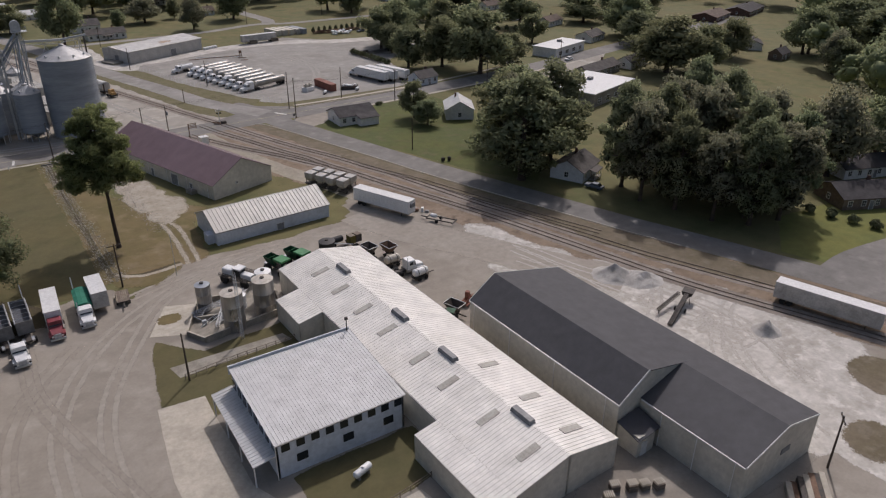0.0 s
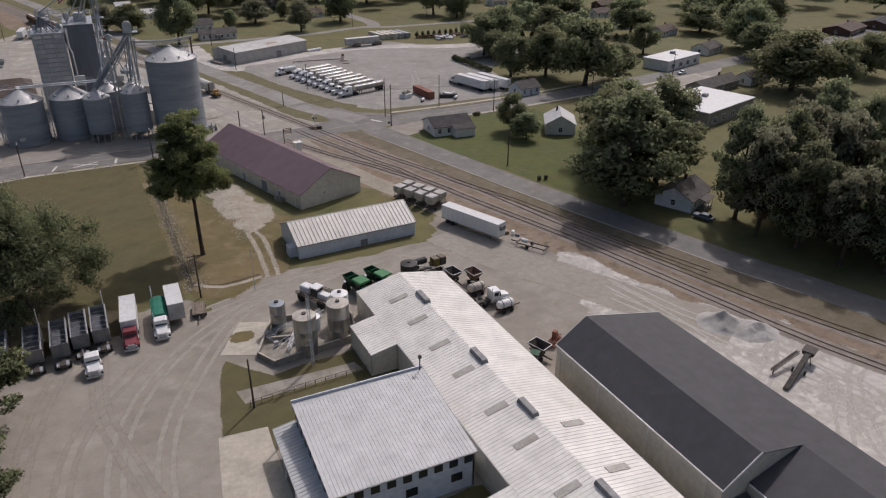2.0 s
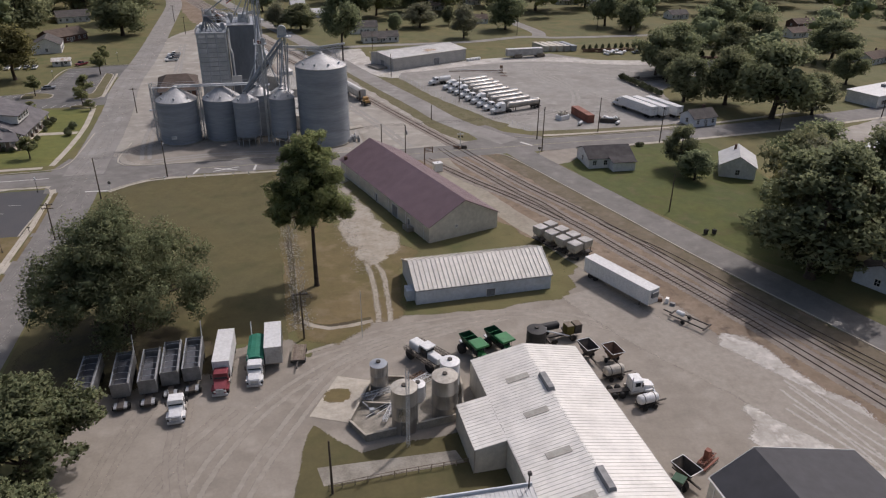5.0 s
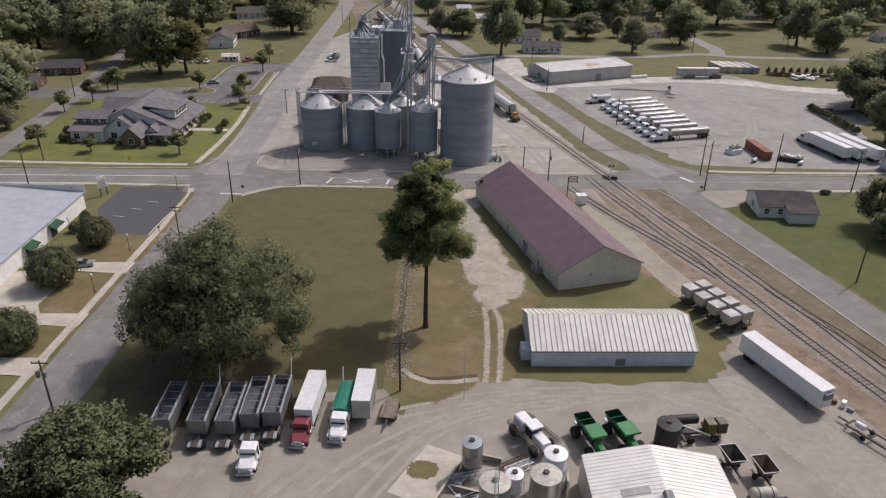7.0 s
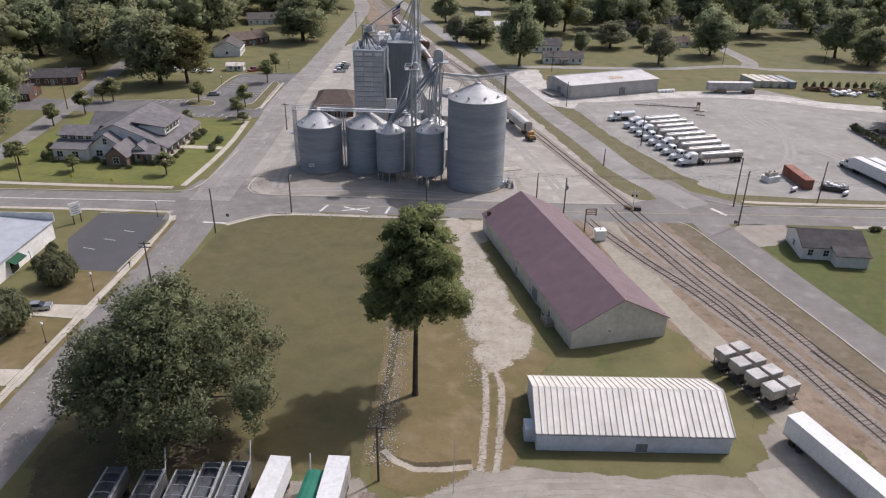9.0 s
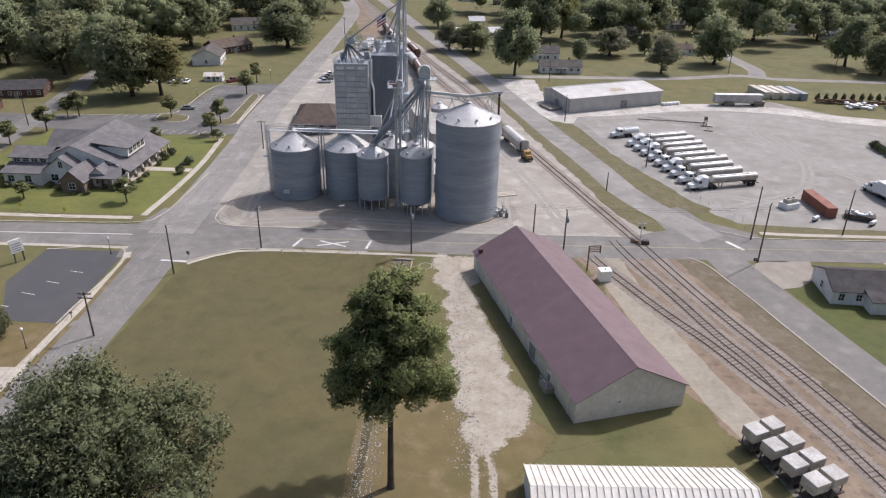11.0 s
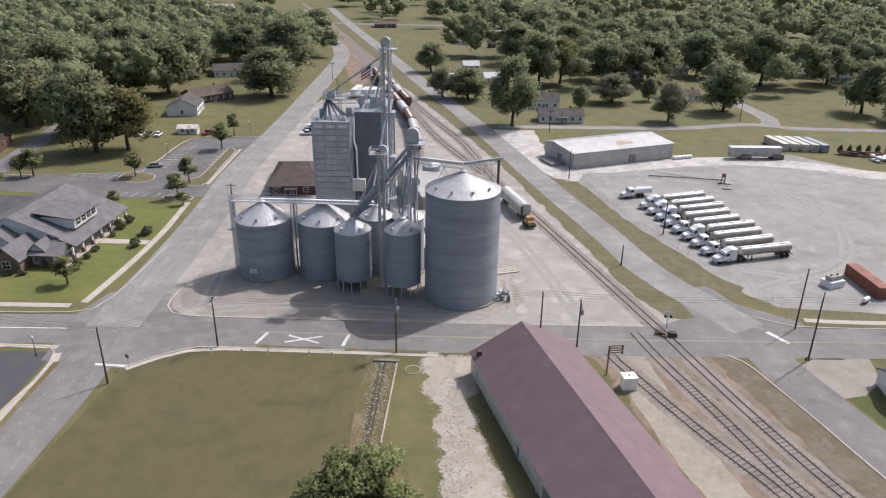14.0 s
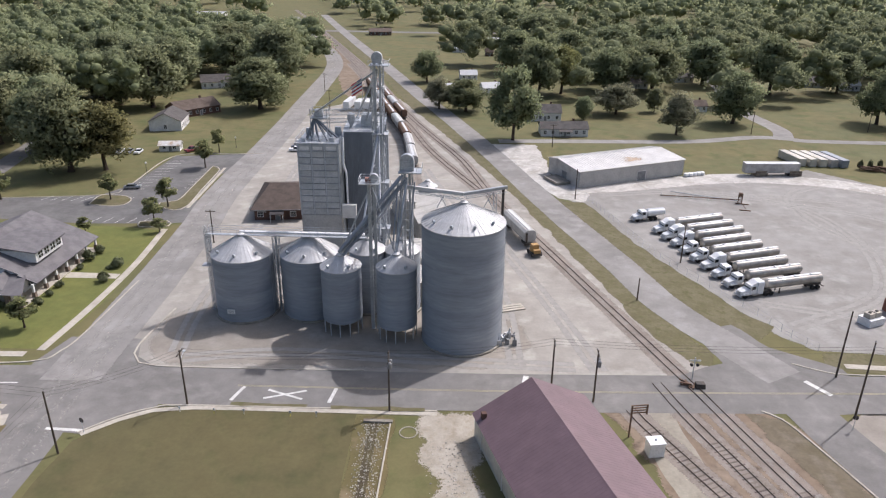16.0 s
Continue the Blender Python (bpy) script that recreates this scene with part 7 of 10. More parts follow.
gen = thing("fuel_unit", pose(115.4, 32.4, 0, 0, 0, 25), "white fuel unit with two small tanks", "tank")
part("base", Shape().box(-2.0, -1.4, 0.03, 2.0, 1.4, 1.5), WHITEPAINT, gen)
for s in (-0.9, 0.9):
    part("tank", Shape().box(s - 0.7, -0.7, 1.5, s + 0.7, 0.7, 2.5), CONCRETE, gen)
    part("cap", Shape().lathe([(0.3, 2.5), (0.3, 2.7), (0.1, 2.75)], 10, pose(s, 0, 0)), CHASSIS, gen)
for x, y in ((118.6, 24.6), (131.0, 23.0)):
    lt = thing("gas_tank", pose(x, y, 0, 0, 0, 40), "small white gas tank on a stand", "tank")
    part("tank", Shape().lathe([(0.15, -1.2), (0.45, -1.0), (0.45, 1.0), (0.15, 1.2)], 14, pose(0, 0, 0.9, 0, 90)), WHITEPAINT, lt, smooth=True)
    part("stand", Shape().box(-0.8, -0.3, 0, 0.8, 0.3, 0.5), CHASSIS, lt)
crate = thing("scrap_crate", pose(129.8, 26.8, 0, 0, 0, -22), "dark open crate heaped with white sacks", "crate")
part("crate", Shape().box(-3.2, -1.5, 0.03, 3.2, 1.5, 1.3), CHASSIS, crate)
for k in range(14):
    part("sack", Shape().lathe([(0.1, 0), (0.42, 0.15), (0.35, 0.5), (0.1, 0.6)], 8, pose(random.uniform(-2.7, 2.7), random.uniform(-1.1, 1.1), 1.25)), WHITEPAINT, crate)
bags = thing("bag_heap", pose(178.5, 133, 0), "heap of white bulk bags", "bags")
for k in range(22):
    part("bag", Shape().lathe([(0.3, 0), (0.85, 0.2), (0.8, 0.8), (0.3, 1.0)], 9, pose(random.uniform(-5, 5), random.uniform(-2.5, 2.5), 0.03 + (0.9 if k > 12 else 0))), WHITEPAINT, bags)
bags_b = thing("bag_row", pose(108.5, 129.4, 0, 0, 0, 20), "row of white bulk bags by the shed", "bags")
for k in range(5):
    part("bag", Shape().lathe([(0.5, 0), (0.85, 0.2), (0.8, 1.0), (0.4, 1.2)], 9, pose(-3 + 1.5 * k, 0, 0.03)), WHITEPAINT, bags_b)
for x, y in ((130, 131.5), (141, 132.2)):
    pl = thing("pallet_stack", pose(x, y, 0, 0, 0, 10), "stack of weathered pallets", "pallets")
    for k in range(6):
        part("pallet", Shape().box(-2.0, -1.2, 0.03 + k * 0.3, 2.0, 1.2, 0.28 + k * 0.3), WOOD, pl)
for k in range(6):
    scrap = thing("scrap_steel", pose(168 + 4 * k, 138.5, 0, 0, 0, random.uniform(-20, 20)), "rusty scrap steel heap by the hedge", "scrap", "scrap heaps")
    for j in range(5):
        part("beam", Shape().box(-3, -0.2, 0, 3, 0.2, 0.35, pose(random.uniform(-1, 1), random.uniform(-1.4, 1.4), 0.03 + 0.3 * j, 0, 0, random.uniform(-25, 25))), RUST, scrap)
beams = thing("timber_stack", pose(205, 118, 0, 0, 0, -4), "long stack of rusty beams", "timber")
for j in range(5):
    part("beam", Shape().box(-18, -2 + j * 0.9, 0.03, 18, -1.4 + j * 0.9, 0.6), RUST, beams)
gate_cab = thing("grain_auger", pose(114.2, 103.4, 0, 0, 0, 166), "rusty grain auger with a long low pipe on the lot", "auger")
part("frame", lattice((0, 0, 0), (0, 0, 2.8), 1.0, 0.08, 0.8), RUST, gate_cab)
part("motor", Shape().box(-0.6, -0.5, 2.0, 0.6, 0.5, 3.0, taper=0.1), RUST, gate_cab)
part("pipe", Shape().rod((0.3, 0, 0.9), (22, 0.4, 0.25), 0.14, None, 8), RUST, gate_cab, "long rusty steel pipe")
part("pipe", Shape().rod((0.3, -0.6, 0.4), (19, -4.6, 0.12), 0.1, None, 6), GALV, gate_cab)
for k in range(5):
    part("post", Shape().rod((4 + k * 4.4, 0.1 * k, 0), (4 + k * 4.4, 0.1 * k, 1.0), 0.06, None, 6), GALV, gate_cab)
part("skid", Shape().box(-2.4, 1.0, 0.02, 1.2, 1.3, 0.25).box(-2.4, 6.5, 0.02, 0.6, 6.8, 0.25).rod((-0.6, 1.1, 0.3), (-1.2, 6.6, 0.3), 0.08, None, 6), RUST, gate_cab)

low_t = thing("lowboy_trailer", pose(172, 80.5, 0, 0, 0, 8), "dark gooseneck flatbed trailer", "trailer")
part("deck", Shape().box(-7, -1.25, 0.8, 7, 1.25, 1.05), CHASSIS, low_t)
part("gooseneck", Shape().box(-10.5, -0.5, 1.5, -6.6, 0.5, 1.9).box(-7.2, -0.5, 0.9, -6.6, 0.5, 1.9).box(-10.5, -0.3, 0.6, -10.1, 0.3, 1.6), CHASSIS, low_t)
for x in (4.5, 5.8):
    axle(low_t, x, 1.0, 0.42)


def grain_trailer(x, y, rot, label, arm=True):
    """Open-topped tipping body with hoops; front at low y."""
    root = thing("grain_trailer", pose(x, y, 0.04, 0, 0, rot), label, "trailer", "grain trailers in a row")
    L, w = 8.6, 1.22
    part("floor", Shape().box(-w, -L / 2, 1.1, w, L / 2, 1.2), CHASSIS, root)
    for s in (-1, 1):
        part("side", Shape().box(s * w - 0.05, -L / 2, 1.2, s * w + 0.05, L / 2, 3.3), DULLALU, root)
        part("top_rail", Shape().box(s * w - 0.09, -L / 2, 3.3, s * w + 0.09, L / 2, 3.42), GALV, root)
    for s in (-1, 1):
        part("end_wall", Shape().box(-w, s * L / 2 - 0.05, 1.2, w, s * L / 2 + 0.05, 3.35 + (0.2 if s < 0 else 0)), DULLALU, root)
    for k in range(5):
        yy = -L / 2 + (k + 0.7) * L / 5.4
        part("hoop", Shape().rod((-w, yy, 3.4), (-w * 0.5, yy, 3.62), 0.035, None, 5).rod((-w * 0.5, yy, 3.62), (w * 0.5, yy, 3.62), 0.035, None, 5).rod((w * 0.5, yy, 3.62), (w, yy, 3.4), 0.035, None, 5), GALV, root)
    part("tarp_roll", Shape().rod((w - 0.1, -L / 2, 3.5), (w - 0.1, L / 2, 3.5), 0.1, None, 8), SIGNGREY, root)
    part("grain_residue", Shape().box(-w + 0.08, -L / 2 + 0.1, 1.21, w - 0.08, L / 2 - 0.1, 2.1), MESHTARP, root, "slack grey mesh tarp")
    part("chassis", Shape().box(-0.45, -L / 2 - 2.4, 0.7, 0.45, L / 2, 1.1), CHASSIS, root)
    part("fifth_wheel", Shape().box(-0.9, -L / 2 - 2.2, 0.75, 0.9, -L / 2 - 0.9, 1.0), GALV, root)
    if arm:
        part("tarp_arm", Shape().rod((w - 0.2, L / 2, 1.6), (w - 0.2, L / 2 + 1.5, 5.4), 0.08, None, 6), WHITEPAINT, root)
    for yy in (L / 2 - 1.2, L / 2 - 2.5, -L / 2 - 1.3):
        for s in (-1, 1):
            m = Matrix.Translation((s * 0.95, yy, 0.5)) @ Matrix.Rotation(radians(90), 4, "Z") @ Matrix.Diagonal((1, 1.8, 1, 1))
            t = part("wheel", TYRE, None, root, at=m)
            part("rim", RIM, None, t)
    return root


for k, (x, y, r, arm) in enumerate(((-4.9, -92.6, 3, False), (-0.1, -92.6, 4, True), (3.7, -92.4, 3, False), (6.6, -90.9, 3, False), (9.7, -90.4, 2, True))):
    grain_trailer(x, y, r, "aluminium grain trailer with an open hooped top", arm)
small = thing("flatbed_trailer", pose(25.6, -89.8, 0, 0, 0, -6), "small weathered wooden farm trailer", "trailer")
for k in range(7):
    part("plank", Shape().box(-1.1 + k * 0.32, -2.2, 0.9, -0.82 + k * 0.32, 2.2, 0.98), WOOD, small)
part("frame", Shape().box(-1.1, -2.2, 0.7, 1.1, 2.2, 0.89).box(-0.1, -4.0, 0.6, 0.1, -2.2, 0.8), CHASSIS, small)
for yy in (-1.3, 1.3):
    for s in (-1, 1):
        part("wheel", TYRE, None, small, at=Matrix.Translation((s * 1.05, yy, 0.4)) @ Matrix.Rotation(radians(90), 4, "Z") @ Matrix.Diagonal((0.8, 0.8, 0.8, 1)))


def car(x, y, heading, paint, label, kind="saloon", group="parked cars"):
    root = thing("car", park(x, y, heading), label, "car", group)
    if kind == "pickup":
        part("body", Shape().box(0, -0.95, 0.4, 5.6, 0.95, 1.05), paint, root)
        part("cabin", Shape().add([(1.5, -0.9, 1.05), (1.5, 0.9, 1.05), (3.5, 0.9, 1.05), (3.5, -0.9, 1.05), (2.0, -0.75, 1.8), (2.0, 0.75, 1.8), (3.3, 0.75, 1.8), (3.3, -0.75, 1.8)], [(0, 1, 5, 4), (1, 2, 6, 5), (2, 3, 7, 6), (3, 0, 4, 7), (4, 5, 6, 7)]), PANE, root, "dark cabin glass")
        part("cabin_roof", Shape().box(2.0, -0.77, 1.78, 3.3, 0.77, 1.86), paint, root)
        part("bed", Shape().box(3.6, -0.8, 1.06, 5.5, 0.8, 1.1), CHASSIS, root)
        ln = 5.6
    else:
        part("body", Shape().extrude([(-0.9, 0.35), (0.9, 0.35), (0.92, 0.75), (0.82, 0.95), (-0.82, 0.95), (-0.92, 0.75)], 0, 4.7), paint, root)
        part("cabin", Shape().add([(1.2, -0.82, 0.94), (1.2, 0.82, 0.94), (4.2, 0.82, 0.94), (4.2, -0.82, 0.94), (1.9, -0.65, 1.42), (1.9, 0.65, 1.42), (3.5, 0.65, 1.42), (3.5, -0.65, 1.42)], [(0, 1, 5, 4), (1, 2, 6, 5), (2, 3, 7, 6), (3, 0, 4, 7), (4, 5, 6, 7)]), PANE, root, "dark cabin glass")
        part("cabin_roof", Shape().box(1.9, -0.66, 1.41, 3.5, 0.66, 1.47), paint, root)
        ln = 4.7
    part("headlight", Shape().box(-0.03, 0.5, 0.6, 0.1, 0.8, 0.78), SIGNWHITE, root)
    part("headlight", Shape().box(-0.03, -0.8, 0.6, 0.1, -0.5, 0.78), SIGNWHITE, root)
    axle(root, 0.85, 0.8, 0.33)
    axle(root, ln - 0.95, 0.8, 0.33)
    return root


SILVER = material("silver_car_paint", (0.4, 0.41, 0.42), None, 0.3, 0.5, scale=1, fine=3)
BLUEGREY = material("blue_grey_car_paint", (0.12, 0.14, 0.17), None, 0.3, 0.3, scale=1, fine=3)
car(-37.6, -47.6, 15, SILVER, "silver saloon car on the driveway")
car(-60.3, 104.0, 12, SILVER, "silver saloon car in the car park")
for k, x in enumerate((-92.5, -88.4, -84.4, -81.0, -77.8)):
    car(x, 139.5, 275, (WHITEPAINT, WHITEPAINT, WHITEPAINT, SILVER, WHITEPAINT)[k], "white car parked on the grass" if k != 3 else "silver car parked on the grass")
car(-62.2, 143.6, 235, REDPAINT, "red pickup truck beside the shed", "pickup")
for k, (x, y) in enumerate(((-27.0, 148.4), (-27.1, 152.4), (-27.2, 156.6), (-27.3, 160.8))):
    car(x, y, 185, (WHITEPAINT, BLUEGREY, SILVER, WHITEPAINT)[k], "pickup truck parked by the elevator", "pickup")
car(135.5, -94, 110, BLUEGREY, "dark car parked in shade")
car(205, 28, 195, SILVER, "silver car at the stores")
car(247, 50, 100, WHITEPAINT, "white car at the stores")
car(232, 20, 195, WHITEPAINT, "white car on the east street")
car(187, 131.5, 200, BLUEGREY, "dark car at the lot edge")


# ---- rail wagons ----
def hopper_car(x, y, heading, paint, label):
    root = thing("hopper_wagon", pose(x, y, 0.19, 0, 0, heading), label, "rail wagon", "rail wagons")
    L = 15.5
    part("body", Shape().extrude([(-1.0, 1.2), (1.0, 1.2), (1.5, 2.0), (1.5, 3.7), (0.9, 4.2), (-0.9, 4.2), (-1.5, 3.7), (-1.5, 2.0)], -L / 2, L / 2), paint, root)
    part("roof_walk", Shape().box(-L / 2 + 0.3, -0.4, 4.22, L / 2 - 0.3, 0.4, 4.34), TRAILERTOP, root, "pale roof walkway with hatches")
    for k in range(3):
        part("hopper", Shape().add([(-4.8 + k * 4.8 - 2, -1.2, 1.25), (-4.8 + k * 4.8 + 2, -1.2, 1.25), (-4.8 + k * 4.8 + 2, 1.2, 1.25), (-4.8 + k * 4.8 - 2, 1.2, 1.25), (-4.8 + k * 4.8, 0, 0.3)], [(0, 1, 2, 3), (0, 4, 1), (1, 4, 2), (2, 4, 3), (3, 4, 0)]), paint, root)
    one = Shape().box(-0.06, -0.06, 2.0, 0.06, 0.06, 3.7).mesh("stake", paint)
    for k in range(11):
        for s in (-1, 1):
            part("stake", one, None, root, at=pose(-7 + k * 1.4, s * 1.53, 0))
    for s in (-1, 1):
        part("bogie", Shape().box(s * 5.8 - 1.3, -1.0, 0.3, s * 5.8 + 1.3, 1.0, 0.8), CHASSIS, root)
        for dx in (-0.9, 0.9):
            for sy in (-1, 1):
                part("wheel", Shape().rod((s * 5.8 + dx, sy * 0.7, 0.45), (s * 5.8 + dx, sy * 0.82, 0.45), 0.45, None, 14), RUST, root)
        part("end_ladder", Shape().box(s * (L / 2 + 0.3), -1.3, 1.2, s * (L / 2 + 0.36), -0.8, 3.8).box(s * (L / 2), -1.4, 0.9, s * (L / 2 + 0.8), 1.4, 1.1), CHASSIS, root)
    return root


hopper_car(49.4, 73.5, -72, GREYCAR, "grey covered hopper wagon at the elevator")
WAGONS = ((17.2, 137.8, -81, OLDTRAILER), (14.8, 154.3, -80, OLDTRAILER), (11.6, 171.0, -77, RUST), (7.4, 187.6, -74.5, GREYCAR), (2.8, 204.2, -74.5, RUST), (-1.8, 220.6, -75, RUST), (-6.3, 237.2, -75, OLDTRAILER), (-10.7, 253.8, -75, RUST), (-15.0, 270.4, -75, RUST))
WAGONS_REAR = ((6.2, 208.6, -73.5, RUST), (1.3, 225.2, -73.5, GREYCAR), (-3.3, 241.6, -74.5, RUST), (-7.8, 258.0, -74.5, OLDTRAILER))
for x, y, h, paint in WAGONS + WAGONS_REAR:
    hopper_car(x, y, h, paint, "rusty hopper wagon with a pale roof" if paint is RUST else "grey hopper wagon with a pale roof")
mover = thing("rail_mover", pose(52.6, 61.5, 0.2, 0, 0, -72), "small orange rail mover machine", "machine")
part("chassis", Shape().box(-1.8, -1.2, 0.4, 1.8, 1.2, 0.9), CHASSIS, mover)
part("cab", Shape().box(-1.0, -0.9, 0.9, 0.7, 0.9, 2.6, taper=0.12), ORANGE, mover)
part("engine", Shape().box(0.8, -0.8, 0.9, 1.7, 0.8, 1.7), ORANGE, mover)
axle(mover, -1.1, 1.1, 0.55)
axle(mover, 1.1, 1.1, 0.55)


# ---- plant yard ----
def upright_tank(x, y, r, h, mat, top, label, legs=False, group="upright tanks"):
    root = thing("storage_tank", pose(x, y, 0.03), label, "tank", group)
    part("shell", Shape().lathe([(r, 0), (r, h * 0.33), (r + 0.02, h * 0.335), (r, h * 0.34), (r, h * 0.66), (r + 0.02, h * 0.665), (r, h * 0.67), (r, h)], 30), mat, root, smooth=True)
    part("lid", Shape().lathe([(r + 0.04, h), (r + 0.04, h + 0.05), (0.3, h + 0.32), (0.0001, h + 0.32)], 30, cap=False), top, root, smooth=True)
    part("manway", Shape().lathe([(0.36, h + 0.28), (0.36, h + 0.5), (0.1, h + 0.52)], 14), CHASSIS, root)
    part("pipe", Shape().rod((r + 0.1, 0.2, 0), (r + 0.1, 0.2, h), 0.06, None, 6), GALV, root)
    return root


upright_tank(37.2, -101.0, 1.27, 5.0, STAINLESS, STEEL, "slim galvanised tank with a grey top")
upright_tank(39.7, -109.8, 1.8, 7.0, STAINLESS, TANKTOP, "large stainless tank with a stained tan top")
upright_tank(45.7, -108.2, 1.82, 6.9, STAINLESS, TANKTOP, "large stainless tank with a tan stained lid")
upright_tank(47.5, -103.2, 1.45, 5.6, WHITEPAINT, WHITEPAINT, "white upright tank with a domed lid")
upright_tank(42.6, -103.8, 1.1, 2.6, WHITEPAINT, WHITEPAINT, "small white tank behind the steel tanks")
upright_tank(63.8, -94.8, 1.6, 3.8, BLACKTANK, BLACKTANK, "squat black plastic tank", group="")


def low_wall(name, pts, label, h=1.1, mat=None):
    root = thing(name, Matrix(), label, "wall", "containment walls")
    for (x0, y0), (x1, y1) in zip(pts, pts[1:]):
        d = Vector((x1 - x0, y1 - y0))
        m = Matrix.Translation((x0, y0, 0)) @ Matrix.Rotation(math.atan2(d.y, d.x), 4, "Z")
        part("wall_panel", Shape().box(0, -0.11, 0, d.length, 0.11, h, m), mat or OLDCONC, root)
        part("coping", Shape().box(-0.1, -0.15, h, d.length + 0.1, 0.15, h + 0.06, m), CONCRETE, root)
    return root


low_wall("containment_wall", [(34.2, -111.6), (48.2, -109.6), (49.4, -103.5), (49.6, -98.5)], "low concrete wall round the tanks", 1.2)
low_wall("containment_wall", [(36.6, -98.3), (32.2, -107.9), (34.2, -111.6)], "low concrete wall beside the wash pad", 1.0)
low_wall("containment_wall", [(36.6, -98.3), (41.2, -99.4)], "short concrete wall behind the pump", 1.0)
low_wall("containment_wall", [(34.6, -104.2), (41.0, -106.0)], "inner concrete wall between pumps", 0.9)
patch("pavement_tank_floor", [(36.6, -98.3), (49.6, -98.5), (48.2, -109.6), (34.2, -111.6), (32.2, -107.9)], 0.07, OLDCONC, "stained concrete floor of the tank yard", "concrete")
pumps = thing("pump_skid", pose(38.0, -105.4, 0.08), "cluster of pumps, pipes and hoses between the tanks", "machinery")
for k in range(12):
    r = random.uniform
    a = Vector((r(-2.6, 2.4), r(-2.4, 1.6), 0))
    part("pump", Shape().box(a.x - 0.35, a.y - 0.25, 0, a.x + 0.35, a.y + 0.25, r(0.4, 1.1)), (GALV, CHASSIS, SIGNGREY)[k % 3], pumps)
    part("pipe", Shape().rod((a.x, a.y, 0.6), (a.x + r(-1.4, 1.4), a.y + r(-1.2, 1.2), r(0.5, 1.6)), 0.07, None, 6), GALV, pumps)
for k in range(7):
    a, b = Vector((-3.4 + k * 0.5, -1.6 + 0.5 * (k % 3), 0.3 + 0.1 * k)), Vector((1.8 + 0.3 * (k % 2), 0.8 - 0.4 * k, 0.4 + 0.12 * k))
    part("hose", Shape().rod(a, a.lerp(b, 0.5) + Vector((0.2, 0.5, 0.3)), 0.06, None, 6).rod(a.lerp(b, 0.5) + Vector((0.2, 0.5, 0.3)), b, 0.06, None, 6), (WHITEPAINT, BLACK, GALV)[k % 3], pumps)
part("pipe_rack", lattice((-3.6, 2.2, 0.9), (2.6, 3.4, 1.2), 0.6, 0.05, 0.8), GALV, pumps)
part("pipe_rack", lattice((-1.0, -3.2, 0.7), (2.2, 2.6, 1.3), 0.5, 0.05, 0.8), WHITEPAINT, pumps)
mast = thing("lattice_mast", pose(39.6, -113.6, 0), "thin lattice radio mast by the tank wall", "mast")
part("mast", lattice((0, 0, 0), (0, 0, 12.5), 0.4, 0.03, 0.6), GALV, mast)
mast_b = thing("lattice_mast", pose(36.2, -86.0, 0), "thin tall pole at the yard edge", "mast")
part("mast", Shape().rod((0, 0, 0), (0, 0, 9), 0.06, 0.04, 6), GALV, mast_b)


def spreader(x, y, heading, label):
    """A big-wheeled field spreader with an open hopper behind the cab."""
    root = thing("field_spreader", park(x, y, heading), label, "farm machine", "green field spreaders")
    root.scale = (0.88, 0.88, 0.9)
    part("bonnet", Shape().extrude(bowed(0.55, 1.3, 2.3, 0.2), 0, 2.3), GREEN, root)
    part("cab", Shape().box(2.3, -0.85, 1.5, 4.0, 0.85, 3.2, taper=0.1), PANE, root, "dark glazed cab")
    part("cab_roof", Shape().extrude(bowed(1.4, 3.2, 3.6, 0.2), 1.5, 4.4), GREEN, root, "bright green cab roof")
    part("chassis", Shape().box(0.3, -0.5, 0.9, 7.7, 0.5, 1.35), CHASSIS, root)
    w0, w1, t = 0.6, 1.2, 0.06
    for s in (-1, 1):
        part("hopper_side", Shape().slab((4.6, s * w0, 1.5), (7.6, s * w0, 1.5), (7.9, s * w1, 3.1), (4.5, s * w1, 3.1), t), DKGREEN, root)
    part("hopper_end", Shape().slab((4.6, -w0, 1.5), (4.6, w0, 1.5), (4.5, w1, 3.1), (4.5, -w1, 3.1), t), DKGREEN, root)
    part("hopper_end", Shape().slab((7.6, -w0, 1.5), (7.6, w0, 1.5), (7.9, w1, 3.1), (7.9, -w1, 3.1), t), DKGREEN, root)
    part("hopper_floor", Shape().box(4.6, -w0, 1.45, 7.6, w0, 1.52), DKGREEN, root)
    part("hopper_brace", Shape().rod((6.2, -w1, 3.06), (6.2, w1, 3.06), 0.06, None, 6), GREEN, root)
    part("spinner", Shape().box(7.7, -0.8, 0.9, 8.5, 0.8, 1.2), GALV, root)
    axle(root, 1.5, 1.5, 0.85, True)
    axle(root, 6.2, 1.5, 0.95, True)
    for s in (-1, 1):
        part("boarding_rail", Shape().rod((2.4, s * 1.2, 1.4), (2.4, s * 1.2, 2.8), 0.03, None, 5).rod((4.0, s * 1.2, 1.4), (4.0, s * 1.2, 2.8), 0.03, None, 5).rod((2.4, s * 1.2, 2.8), (4.0, s * 1.2, 2.8), 0.03, None, 5), CHASSIS, root)
    return root


